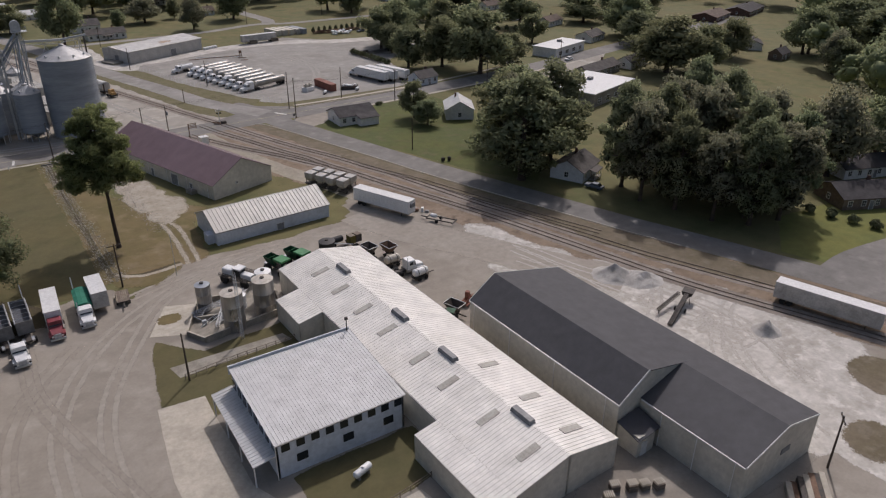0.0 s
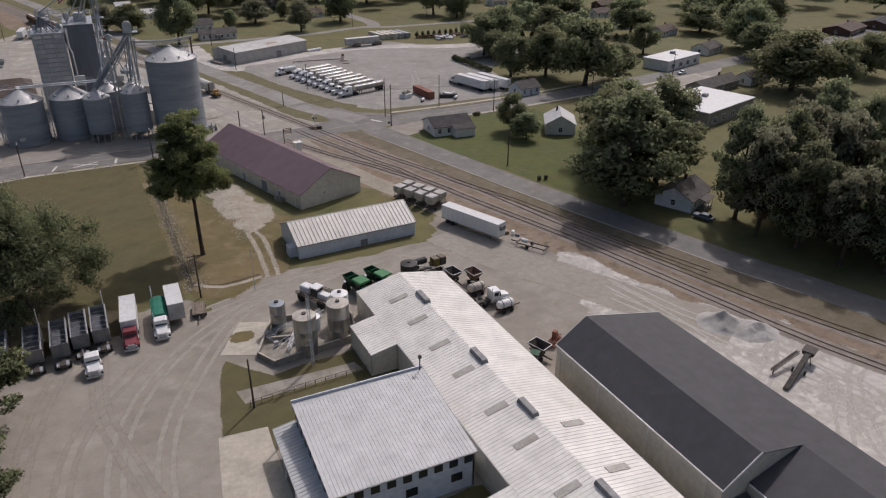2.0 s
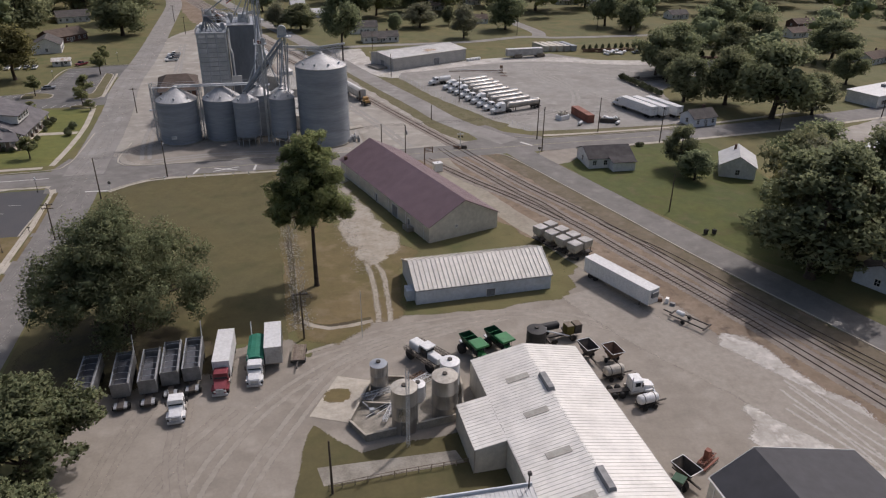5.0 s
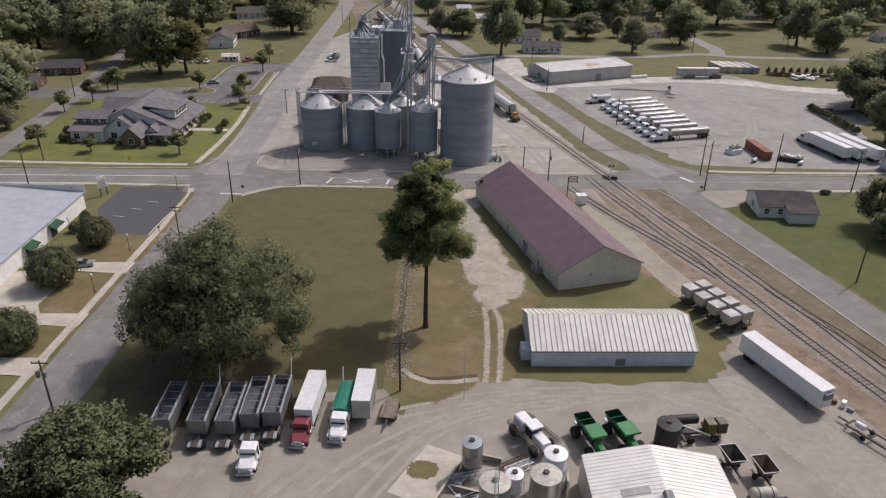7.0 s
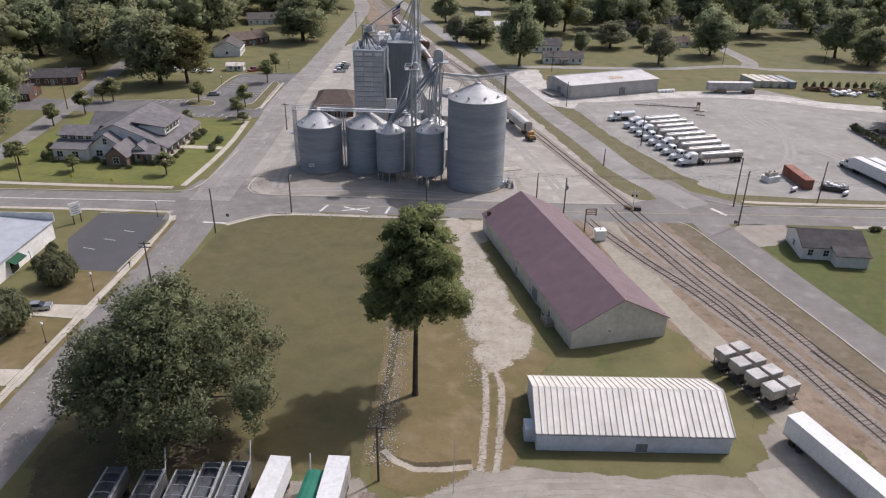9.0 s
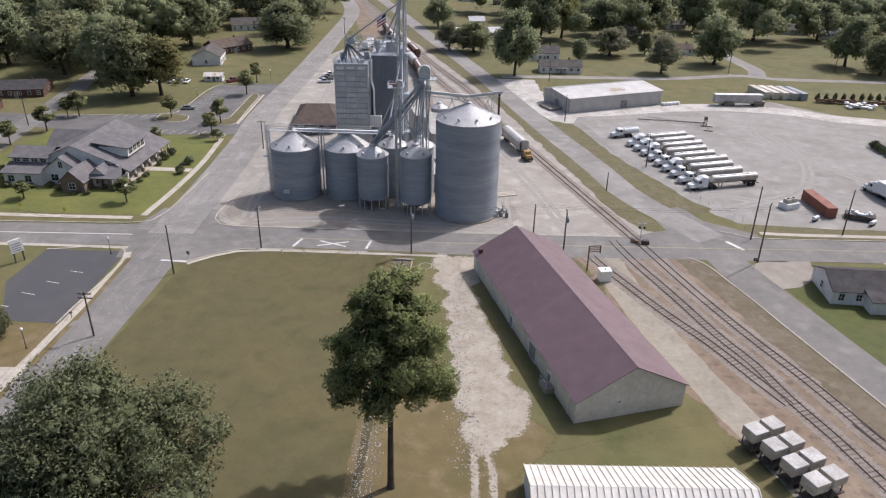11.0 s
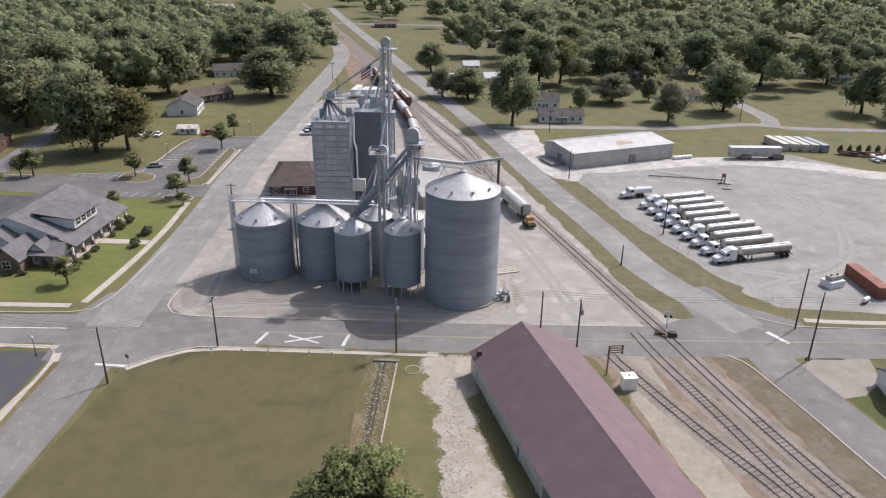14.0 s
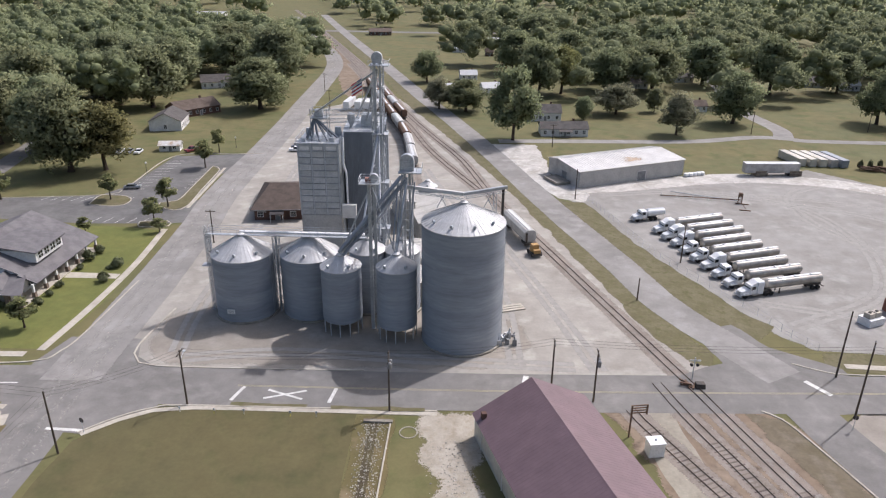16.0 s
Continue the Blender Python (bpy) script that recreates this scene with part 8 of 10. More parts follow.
spreader(54.6, -98.4, 288, "green field spreader with an open dark green hopper")
spreader(59.2, -97.6, 290, "green field spreader with an empty hopper")
sprayer = thing("field_sprayer", park(47.2, -98.0, 300), "white high-clearance field sprayer with folded booms", "farm machine")
part("bonnet", Shape().extrude(bowed(0.7, 1.5, 2.5, 0.2), 0, 2.4), WHITEPAINT, sprayer)
part("cab", Shape().box(2.4, -0.85, 1.6, 4.0, 0.85, 3.2, taper=0.1), PANE, sprayer)
part("cab_roof", Shape().box(2.2, -0.95, 3.2, 4.1, 0.95, 3.42), WHITEPAINT, sprayer)
part("tank", Shape().extrude(bowed(0.95, 1.6, 2.9, 0.4), 4.3, 6.6), WHITEPAINT, sprayer)
part("chassis", Shape().box(0.3, -0.5, 1.1, 7.2, 0.5, 1.5), CHASSIS, sprayer)
for s in (-1, 1):
    part("boom", lattice((6.8, s * 1.6, 1.8), (-0.2, s * 1.9, 2.1), 0.5, 0.04, 0.8), CHASSIS, sprayer, "dark folded spray boom")
axle(sprayer, 1.0, 1.4, 0.9)
axle(sprayer, 5.8, 1.4, 0.9)
frame_m = thing("harrow", pose(43.4, -100.6, 0.08, 0, 0, 30), "pale rusty implement frame", "farm machine")
part("frame", lattice((-2, 0, 0.6), (2, 0, 0.6), 0.9, 0.06, 0.8), WHITEPAINT, frame_m)
part("gang", lattice((-2, 1.2, 0.5), (2, 1.4, 0.5), 0.6, 0.05, 0.6), RUST, frame_m)
imp = thing("liquid_applicator", pose(68.6, -92.6, 0, 0, 0, 8), "dark applicator with tank and yellow crates", "farm machine")
part("tank", Shape().lathe([(0.3, -2.2), (0.7, -1.9), (0.7, 1.9), (0.3, 2.2)], 16, pose(-1.4, 1.6, 1.7, 0, 90)), BLACKTANK, imp, smooth=True)
part("chassis", Shape().box(-4, -0.3, 0.6, 4, 0.3, 0.9).box(-2.6, -1.8, 0.6, -2.2, 1.8, 0.9).box(1.4, -1.8, 0.6, 1.8, 1.8, 0.9), CHASSIS, imp)
part("boom", Shape().rod((-4.2, 1.2, 2.2), (1.4, -1.2, 1.0), 0.12, None, 6), WHITEPAINT, imp)
for k in range(2):
    part("crate", Shape().box(1.0 + k * 1.5, -1.0, 1.0, 2.3 + k * 1.5, 0.6, 2.6), (material("olive_yellow_crate", (0.16, 0.13, 0.03), None, 0.7), CHASSIS)[k], imp)
    part("crate_lid", Shape().box(1.05 + k * 1.5, -0.95, 2.61, 2.25 + k * 1.5, 0.55, 2.68), WOOD, imp)
for x in (-1.5, 2.0):
    for s in (-1, 1):
        wheel(imp, x, s * 1.5, 0.55)


def hopper_cart(x, y, rot, label, mat=None):
    root = thing("hopper_cart", pose(x, y, 0.03, 0, 0, rot), label, "farm trailer", "hopper carts")
    w0, l0, w1, l1 = 0.5, 0.6, 1.15, 1.6
    m = mat or RUST
    c0 = [(-l0, -w0, 1.0), (l0, -w0, 1.0), (l0, w0, 1.0), (-l0, w0, 1.0)]
    c1 = [(-l1, -w1, 2.5), (l1, -w1, 2.5), (l1, w1, 2.5), (-l1, w1, 2.5)]
    for k in range(4):
        part("hopper_side", Shape().slab(c0[k], c0[(k + 1) % 4], c1[(k + 1) % 4], c1[k], 0.05), m, root)
        part("rim", Shape().rod(c1[k], c1[(k + 1) % 4], 0.06, None, 5), WHITEPAINT, root, "worn white rim")
    part("frame", Shape().box(-2.6, -0.1, 0.55, 2.0, 0.1, 0.75).box(-0.2, -1, 0.5, 0.2, 1, 0.7).box(-l0, -w0, 0.7, l0, w0, 1.0), CHASSIS, root)
    axle(root, 0, 1.1, 0.4)
    return root


hopper_cart(71.3, -98.6, 100, "rusty open hopper cart with a white rim", CHASSIS)
hopper_cart(74.8, -100.4, 100, "open hopper cart with brown residue")
hopper_cart(73.2, -126.6, 110, "open hopper cart beside the dark store", CHASSIS)


def nurse_tank(x, y, rot, label, mat=None, r=0.75, L=3.4):
    root = thing("nurse_tank", pose(x, y, 0.03, 0, 0, rot), label, "tank trailer", "nurse tanks")
    part("tank", Shape().lathe([(0.2, -L / 2), (r * 0.8, -L / 2 + 0.15), (r, -L / 2 + 0.4), (r, L / 2 - 0.4), (r * 0.8, L / 2 - 0.15), (0.2, L / 2)], 20, pose(0, 0, 0.75 + r, 0, 90)), mat or WHITEPAINT, root, smooth=True)
    for s in (-1, 1):
        part("strap", Shape().lathe([(r + 0.01, -0.06), (r + 0.03, -0.06), (r + 0.03, 0.06), (r + 0.01, 0.06)], 20, pose(s * L / 4, 0, 0.75 + r, 0, 90), cap=False), CHASSIS, root)
    part("frame", Shape().box(-L / 2, -0.6, 0.5, L / 2, 0.6, 0.72).box(L / 2, -0.08, 0.5, L / 2 + 1.6, 0.08, 0.66), CHASSIS, root)
    axle(root, -L / 4, 0.9, 0.4)
    axle(root, L / 4, 0.9, 0.4)
    return root


nurse_tank(73.2, -104.6, 8, "tan plastic nurse tank on a trailer", TANKTOP, 0.8)
nurse_tank(75.2, -112.0, 8, "white nurse tank on a trailer")
prop = thing("propane_tank", pose(41.9, -152.0, 0.03, 0, 0, 18), "white propane tank on blocks in the grass", "tank")
part("tank", Shape().lathe([(0.15, -1.5), (0.45, -1.3), (0.5, -1.1), (0.5, 1.1), (0.45, 1.3), (0.15, 1.5)], 18, pose(0, 0, 0.95, 0, 90)), WHITEPAINT, prop, smooth=True)
part("dome", Shape().lathe([(0.2, 1.4), (0.2, 1.58), (0.08, 1.62)], 12), WHITEPAINT, prop)
for s in (-1, 1):
    part("block", Shape().box(s * 0.8 - 0.15, -0.35, 0, s * 0.8 + 0.15, 0.35, 0.5), OLDCONC, prop)
trac = thing("farm_tractor", park(69.4, -126.6, 130), "dark green tractor between the buildings", "tractor")
part("bonnet", Shape().extrude(bowed(0.4, 0.9, 1.6, 0.15), 0, 1.9), DKGREEN, trac)
part("cab", Shape().box(1.9, -0.7, 1.0, 3.3, 0.7, 2.6, taper=0.1), PANE, trac)
part("cab_roof", Shape().box(1.85, -0.75, 2.6, 3.35, 0.75, 2.75), DKGREEN, trac)
axle(trac, 0.7, 0.8, 0.5)
axle(trac, 2.8, 0.95, 0.85, True)
red_m = thing("tillage_machine", pose(77.5, -124.5, 0.03, 0, 0, 30), "rusty red field implement by the dark store", "farm machine")
part("frame", lattice((-1.6, 0, 0.8), (1.6, 0, 0.8), 0.8, 0.07, 0.7), RUSTRED, red_m)
part("tine_bar", Shape().box(-1.8, -0.8, 0.4, 1.8, -0.6, 0.6).box(-0.3, -0.3, 1.0, 0.4, 0.4, 2.4), RUSTRED, red_m)
for u in (-1.5, -0.5, 0.5, 1.5):
    part("tine", Shape().rod((u, -0.7, 0.5), (u + 0.1, -0.9, -0.01), 0.06, 0.03, 5), RUST, red_m)
for u in (-1.7, 1.7):
    part("wheel", Shape().rod((u - 0.12, 0.3, 0.4), (u + 0.12, 0.3, 0.4), 0.41, None, 14), BLACK, red_m)
part("axle", Shape().rod((-1.7, 0.3, 0.4), (1.7, 0.3, 0.4), 0.06, None, 6).box(-0.1, 0.1, 0.4, 0.1, 0.4, 0.9), RUST, red_m)

# cream hopper boxes on the rail-side trailers
for k in range(4):
    for s in (0, 1):
        cx, cy = 77.6 + k * 1.45 + s * 2.7, -56.0 - k * 3.0 + s * 1.35
        bx = thing("seed_box", pose(cx, cy, 0, 0, 0, 26), "cream square hopper box on a dark trailer frame", "hopper box", "hopper boxes")
        part("box", Shape().add([(-0.5, -0.5, 1.3), (0.5, -0.5, 1.3), (0.5, 0.5, 1.3), (-0.5, 0.5, 1.3), (-1.15, -1.15, 2.2), (1.15, -1.15, 2.2), (1.15, 1.15, 2.2), (-1.15, 1.15, 2.2)], [(0, 3, 2, 1), (0, 1, 5, 4), (1, 2, 6, 5), (2, 3, 7, 6), (3, 0, 4, 7), (4, 5, 6, 7)]), CREAM, bx)
        part("bin", Shape().box(-1.15, -1.15, 2.2, 1.15, 1.15, 3.5), TANKTOP, bx)
        part("lid", Shape().box(-1.2, -1.2, 3.5, 1.2, 1.2, 3.6, taper=0.06), OLDTRAILER, bx, "pale lid")
        for ax in (-0.9, 0.9):
            for ay in (-0.9, 0.9):
                part("leg", Shape().box(ax - 0.06, ay - 0.06, 0.9, ax + 0.06, ay + 0.06, 2.2), CHASSIS, bx)
        part("frame", Shape().box(-1.3, -1.2, 0.7, 1.3, 1.2, 0.9), CHASSIS, bx)
        for ay in (-1, 1):
            wheel(bx, 0, ay * 1.15, 0.35)
skid = thing("pipe_trailer", pose(92.8, -92.4, 0.03, 0, 0, -58), "dark low trailer frame with a small tank", "trailer")
part("frame", Shape().box(-3.4, -1.0, 0.6, 3.4, -0.85, 0.8).box(-3.4, 0.85, 0.6, 3.4, 1.0, 0.8).box(-3.4, -1, 0.6, -3.2, 1, 0.8).box(3.2, -1.4, 0.6, 3.4, 1.4, 0.8).box(0, -1, 0.6, 0.2, 1, 0.8).box(-5, -0.1, 0.5, -3.3, 0.1, 0.7), CHASSIS, skid)
part("tank", Shape().lathe([(0.2, -0.8), (0.45, -0.6), (0.45, 0.6), (0.2, 0.8)], 14, pose(-1.8, 0, 1.2, 0, 90)), WHITEPAINT, skid, smooth=True)
axle(skid, -0.6, 1.2, 0.4)
scrap_y = thing("machine_parts", pose(90.4, -82.5, 0.03, 0, 0, -64), "loose machine parts behind the trailer", "scrap")
for k in range(8):
    r = random.uniform
    part("machine_part", Shape().box(-0.5, -0.35, 0, 0.5, 0.35, r(0.4, 1.0), pose(-4 + k * 1.2, r(-.7, .7), 0, 0, 0, r(0, 180)), 0.06), (CHASSIS, RUST, WHITEPAINT, SIGNGREY)[k % 4], scrap_y)
conv = thing("yard_conveyor", pose(107, -147.6, 0.03, 0, 0, 23), "dark low conveyor with a hopper on the lime yard", "conveyor")
part("belt", Shape().slab((-5.2, -0.4, 0.4), (4.6, -0.4, 2.3), (4.6, 0.4, 2.3), (-5.2, 0.4, 0.4), 0.25), CHASSIS, conv)
part("truss", lattice((-5, 0, 0.15), (4.4, 0, 1.9), 0.7, 0.05, 1.0), CHASSIS, conv)
part("hopper", Shape().box(4.0, -0.8, 1.5, 5.8, 0.8, 2.3, taper=-0.2), CHASSIS, conv)
part("leg", Shape().rod((3.8, -0.8, 0), (3.8, -0.4, 1.9), 0.07).rod((3.8, 0.8, 0), (3.8, 0.4, 1.9), 0.07), CHASSIS, conv)
part("arm", lattice((-2.6, 3.0, 0.9), (4.0, 1.4, 1.7), 0.45, 0.06, 0.8), CHASSIS, conv)
part("arm_foot", Shape().rod((-2.2, 2.9, 0), (-2.2, 2.9, 1.0), 0.1), CHASSIS, conv)
for s in (-1, 1):
    part("wheel", Shape().rod((0.6, s * 0.9 - 0.12, 0.4), (0.6, s * 0.9 + 0.12, 0.4), 0.4, None, 14), BLACK, conv)


def heap(x, y, rx, ry, h, label, rot=0.0):
    s = Shape()
    n, m = 40, 14
    v = [(0, 0, h * (0.8 + 0.5 * noise.noise((x, y, 1))))]
    for j in range(1, m + 1):
        for k in range(n):
            a = k * math.tau / n
            q = j / m
            px, py = rx * q * math.cos(a), ry * q * math.sin(a)
            z = h * (1 - q) ** 1.15 * (0.8 + 0.5 * noise.noise((px * 0.5 + x, py * 0.5 + y, 1))) + 0.25 * noise.noise((px * 1.7, py * 1.7, x)) * (1 - q)
            v.append((px * (1 + 0.12 * noise.noise((px, py, 4))), py * (1 + 0.12 * noise.noise((py, px, 6))), max(z, 0.0)))
    f = [(0, 1 + k, 1 + (k + 1) % n) for k in range(n)]
    for j in range(m - 1):
        f += [(1 + j * n + k, 1 + (j + 1) * n + k, 1 + (j + 1) * n + (k + 1) % n, 1 + j * n + (k + 1) % n) for k in range(n)]
    s.add(v, f)
    ob = new("lime_mound", s.mesh("lime_mound", PILE, True))
    ob.matrix_world = pose(x, y, 0.02, 0, 0, rot)
    return tagged(ob, label, "heap", "lime heaps")


heap(107.4, -131.6, 4.6, 4.0, 2.7, "broad pale heap of crushed lime", -48)
heap(110.4, -135.4, 4.4, 3.8, 2.4, "low pale heap of crushed lime", -30)
heap(115.0, -159.6, 2.6, 2.4, 2.6, "small grey heap of crushed lime")
for k, (x, y) in enumerate(((65.2, -172.0), (67.0, -171.2), (68.8, -172.4), (70.4, -173.0), (71.9, -174.0), (64.2, -174.4))):
    pl = thing("pallet_stack", pose(x, y, 0.03, 0, 0, -28 + 4 * k), "stack of weathered timber pallets", "pallets", "pallet stacks")
    for j in range(5 + k % 3):
        part("pallet", Shape().box(-0.6, -0.5, j * 0.15, 0.6, 0.5, j * 0.15 + 0.11), WOOD, pl)
    for j in range(5):
        part("slat", Shape().box(-0.6 + j * 0.26, -0.5, 1.02 + 0.15 * (k % 3), -0.44 + j * 0.26, 0.5, 1.05 + 0.15 * (k % 3)), CONCRETE, pl)
for k in range(7):
    bd = thing("timber_bundle", pose(83.5 + k * 0.9, -184.6 - 0.2 * k, 0.03, 0, 0, 42), "bundle of weathered boards behind the store", "timber", "timber bundles")
    part("boards", Shape().box(-3.0, -0.35, 0, 3.0, 0.35, random.uniform(0.3, 1.0)), (CONCRETE, RUST, CHASSIS)[k % 3], bd)


def rail_fence(name, pts, label, h=1.0, step=1.6):
    root = thing(name, Matrix(), label, "fence")
    line = smooth_line(pts, step)
    one = Shape().box(-0.05, -0.05, 0, 0.05, 0.05, h).mesh("post", WOOD)
    for q in line:
        part("post", one, None, root, at=pose(q.x, q.y, 0))
    for z in (h * 0.5, h * 0.95):
        s = Shape()
        for p, q in zip(line, line[1:]):
            s.rod((p.x, p.y, z), (q.x, q.y, z), 0.045, None, 4)
        part("rail", s, WOOD, root)
    return root


rail_fence("rail_fence", [(28.6, -119.6), (37, -118.8), (46.8, -118.4)], "low weathered rail fence along the strip")
rail_fence("rail_fence", [(36, -158.4), (44, -157.8), (52.4, -156.4)], "low weathered rail fence by the court")


def wire_fence(pts, label, h=1.8):
    root = thing("wire_fence", Matrix(), label, "fence")
    line = smooth_line(pts, 3.0)
    one = Shape().rod((0, 0, 0), (0, 0, h), 0.035, None, 5).mesh("post", GALV)
    for q in line:
        part("post", one, None, root, at=pose(q.x, q.y, 0))
    for z in (0.3, h * 0.5, h * 0.98):
        s = Shape()
        for p, q in zip(line, line[1:]):
            s.rod((p.x, p.y, z), (q.x, q.y, z), 0.016, None, 3, False)
        part("wire", s, GALV, root)


wire_fence([(70.3, 104.6), (75, 85), (79.3, 68.6), (83, 57.5), (92.7, 37.6), (97.5, 25.5), (100.5, 21)], "galvanised chain-link fence of the truck lot")


# ---- trees ----
def ball(level):
    """Corners and faces of a small round lump."""
    t = (1 + 5 ** 0.5) / 2
    v = [Vector(q).normalized() for q in ((-1, t, 0), (1, t, 0), (-1, -t, 0), (1, -t, 0), (0, -1, t), (0, 1, t), (0, -1, -t), (0, 1, -t), (t, 0, -1), (t, 0, 1), (-t, 0, -1), (-t, 0, 1))]
    f = [(0, 11, 5), (0, 5, 1), (0, 1, 7), (0, 7, 10), (0, 10, 11), (1, 5, 9), (5, 11, 4), (11, 10, 2), (10, 7, 6), (7, 1, 8), (3, 9, 4), (3, 4, 2), (3, 2, 6), (3, 6, 8), (3, 8, 9), (4, 9, 5), (2, 4, 11), (6, 2, 10), (8, 6, 7), (9, 8, 1)]
    for _ in range(level):
        g, mid = [], {}
        for a, b, c in f:
            k = []
            for p, q in ((a, b), (b, c), (c, a)):
                key = (min(p, q), max(p, q))
                if key not in mid:
                    mid[key] = len(v)
                    v.append(((v[p] + v[q]) / 2).normalized())
                k.append(mid[key])
            g += [(a, k[0], k[2]), (b, k[1], k[0]), (c, k[2], k[1]), tuple(k)]
        f = g
    return np.array([tuple(q) for q in v]), np.array(f)


BALLS = (ball(0), ball(1))


def leaf_mesh(name, mat, p, nrm, s, rng, out, cores=None, level=0, ruffle=0.3):
    """One small three-cornered card for each leaf spray, over the dense inner foliage of the boughs."""
    count = len(p)
    nrm = nrm / np.linalg.norm(nrm, axis=1)[:, None]
    u = np.cross(nrm, rng.normal(size=(count, 3)))
    u /= np.linalg.norm(u, axis=1)[:, None]
    w = np.cross(nrm, u)
    s = s[:, None]
    verts = np.stack([p - u * s * 0.62, p + u * s * 0.42 - w * s * 0.5, p + u * s * 0.5 + w * s * 0.55 + nrm * s * 0.1], 1).reshape(-1, 3)
    faces = np.arange(count * 3).reshape(-1, 3)
    face = out / np.maximum(np.linalg.norm(out, axis=1), 1e-6)[:, None] + rng.normal(size=out.shape) * ruffle
    soft = np.repeat(face / np.linalg.norm(face, axis=1)[:, None], 3, axis=0)
    if cores is not None:
        cen, rad, squash = cores
        bv, bf = BALLS[level]
        n = len(cen)
        lump = rng.uniform(0.82, 1.18, (n, len(bv), 1))
        cv = cen[:, None] + bv[None] * lump * np.array([1, 1, squash]) * rad[:, None, None]
        faces = np.concatenate([faces, (bf[None] + (np.arange(n) * len(bv))[:, None, None]).reshape(-1, 3) + len(verts)])
        verts = np.concatenate([verts, cv.reshape(-1, 3)])
        soft = np.concatenate([soft, np.tile(bv, (n, 1))])
    me = bpy.data.meshes.new(name)
    me.vertices.add(len(verts))
    me.vertices.foreach_set("co", verts.ravel())
    me.loops.add(len(faces) * 3)
    me.loops.foreach_set("vertex_index", faces.ravel().astype(np.int32))
    me.polygons.add(len(faces))
    me.polygons.foreach_set("loop_start", np.arange(0, len(faces) * 3, 3, dtype=np.int32))
    me.update(calc_edges=True)
    me.normals_split_custom_set_from_vertices(soft.tolist())
    me.materials.append(mat)
    return me


def unit(rng, n):
    d = rng.normal(size=(n, 3))
    return d / np.linalg.norm(d, axis=1)[:, None]


def leaves(rng, lobes, radii, count, squash, sub=9):
    """Leaf places and outward directions: sprays on small clumps that sit on the boughs."""
    n = len(lobes)
    cl = (lobes[:, None] + unit(rng, n * sub).reshape(n, sub, 3) * np.array([1, 1, squash]) * (radii[:, None] * rng.uniform(0.55, 1.05, (n, sub)))[:, :, None]).reshape(-1, 3)
    cr = np.repeat(radii, sub) * rng.uniform(0.34, 0.72, n * sub)
    idx = rng.choice(n * sub, count, p=cr ** 2 / (cr ** 2).sum())
    d = unit(rng, count)
    p = cl[idx] + d * np.array([1, 1, squash]) * (cr[idx] * (rng.uniform(0.2, 1.0, count) ** 0.5 + np.abs(rng.normal(size=count)) * 0.22))[:, None]
    mid = np.array([lobes[:, 0].mean(), lobes[:, 1].mean(), np.percentile(lobes[:, 2], 30)])
    size = np.maximum(lobes.max(0) - lobes.min(0), 0.1) / 2
    out = d * 0.45 + (p - lobes[idx // sub]) / radii[idx // sub][:, None] * 0.4 + (p - mid) / size * 0.75
    return p, out


def broad_lobes(rng, n, rx, rz, zc, low=-0.55, thick=(0.2, 0.36), narrow=0.35, spread=0.82, inner=0.42):
    d = unit(rng, n)
    d[:, 2] = np.where(d[:, 2] < low, -d[:, 2], d[:, 2])
    rad = rng.uniform(inner, 1.0, n) ** 0.7 * spread
    wide = 1.0 - narrow * np.clip(d[:, 2], 0, 1) - 0.15 * rng.random(n)
    c = d * rad[:, None] * np.stack([rx * wide, rx * wide, np.full(n, rz)], 1)
    c[:, 2] += zc
    return c, rng.uniform(*thick, n) * rx


def pine_lobes(rng, n, rx, z0, z1):
    f = (np.arange(n) + rng.random(n)) / n
    rad = rx * (0.95 - 0.62 * f ** 1.7) * np.where(rng.random(n) < 0.3, 0.35, rng.uniform(0.62, 0.9, n))
    ang = np.arange(n) * 2.4 + rng.uniform(-0.5, 0.5, n)
    c = np.stack([np.cos(ang) * rad, np.sin(ang) * rad, z0 + (z1 - z0) * f], 1)
    return c, rng.uniform(0.16, 0.29, n) * rx * (1 - 0.3 * f)


def trunk_mesh(name, h, r, lobes, seed, limbs=9, lean=0.0):
    """A tapered, slightly bent trunk with limbs that reach into the boughs."""
    rng = random.Random(seed)
    s = Shape()
    s.rod((0, 0, -0.1), (0, 0, 0.6), r * 1.45, r * 1.05, 9, False)
    p = Vector((0, 0, 0.6))
    joints = []
    for k in range(5):
        q = p + Vector((rng.uniform(-.2, .2) * r * 2 + lean, rng.uniform(-.2, .2) * r * 2, (h - 0.6) / 5))
        s.rod(p, q, r * (1.05 - 0.16 * k), r * (0.89 - 0.16 * k), 8, False)
        joints.append((p, q, r * (0.9 - 0.15 * k)))
        p = q
    for c in [lobes[int(k * len(lobes) / limbs)] for k in range(limbs)]:
        e = Vector(c)
        zone = min(4, max(1, int(5 * (e.z - 0.45 * math.hypot(e.x, e.y)) / h)))
        a, b, rr = joints[zone]
        f = a.lerp(b, rng.random())
        m = f.lerp(e, 0.5) + Vector((rng.uniform(-.05, .05), rng.uniform(-.05, .05), -0.03)) * (e - f).length
        s.rod(f, m, rr * 0.55, rr * 0.34, 6, False)
        s.rod(m, e, rr * 0.34, rr * 0.1, 5, False)
    return s.mesh(name, BARK, True)


KINDS = {}


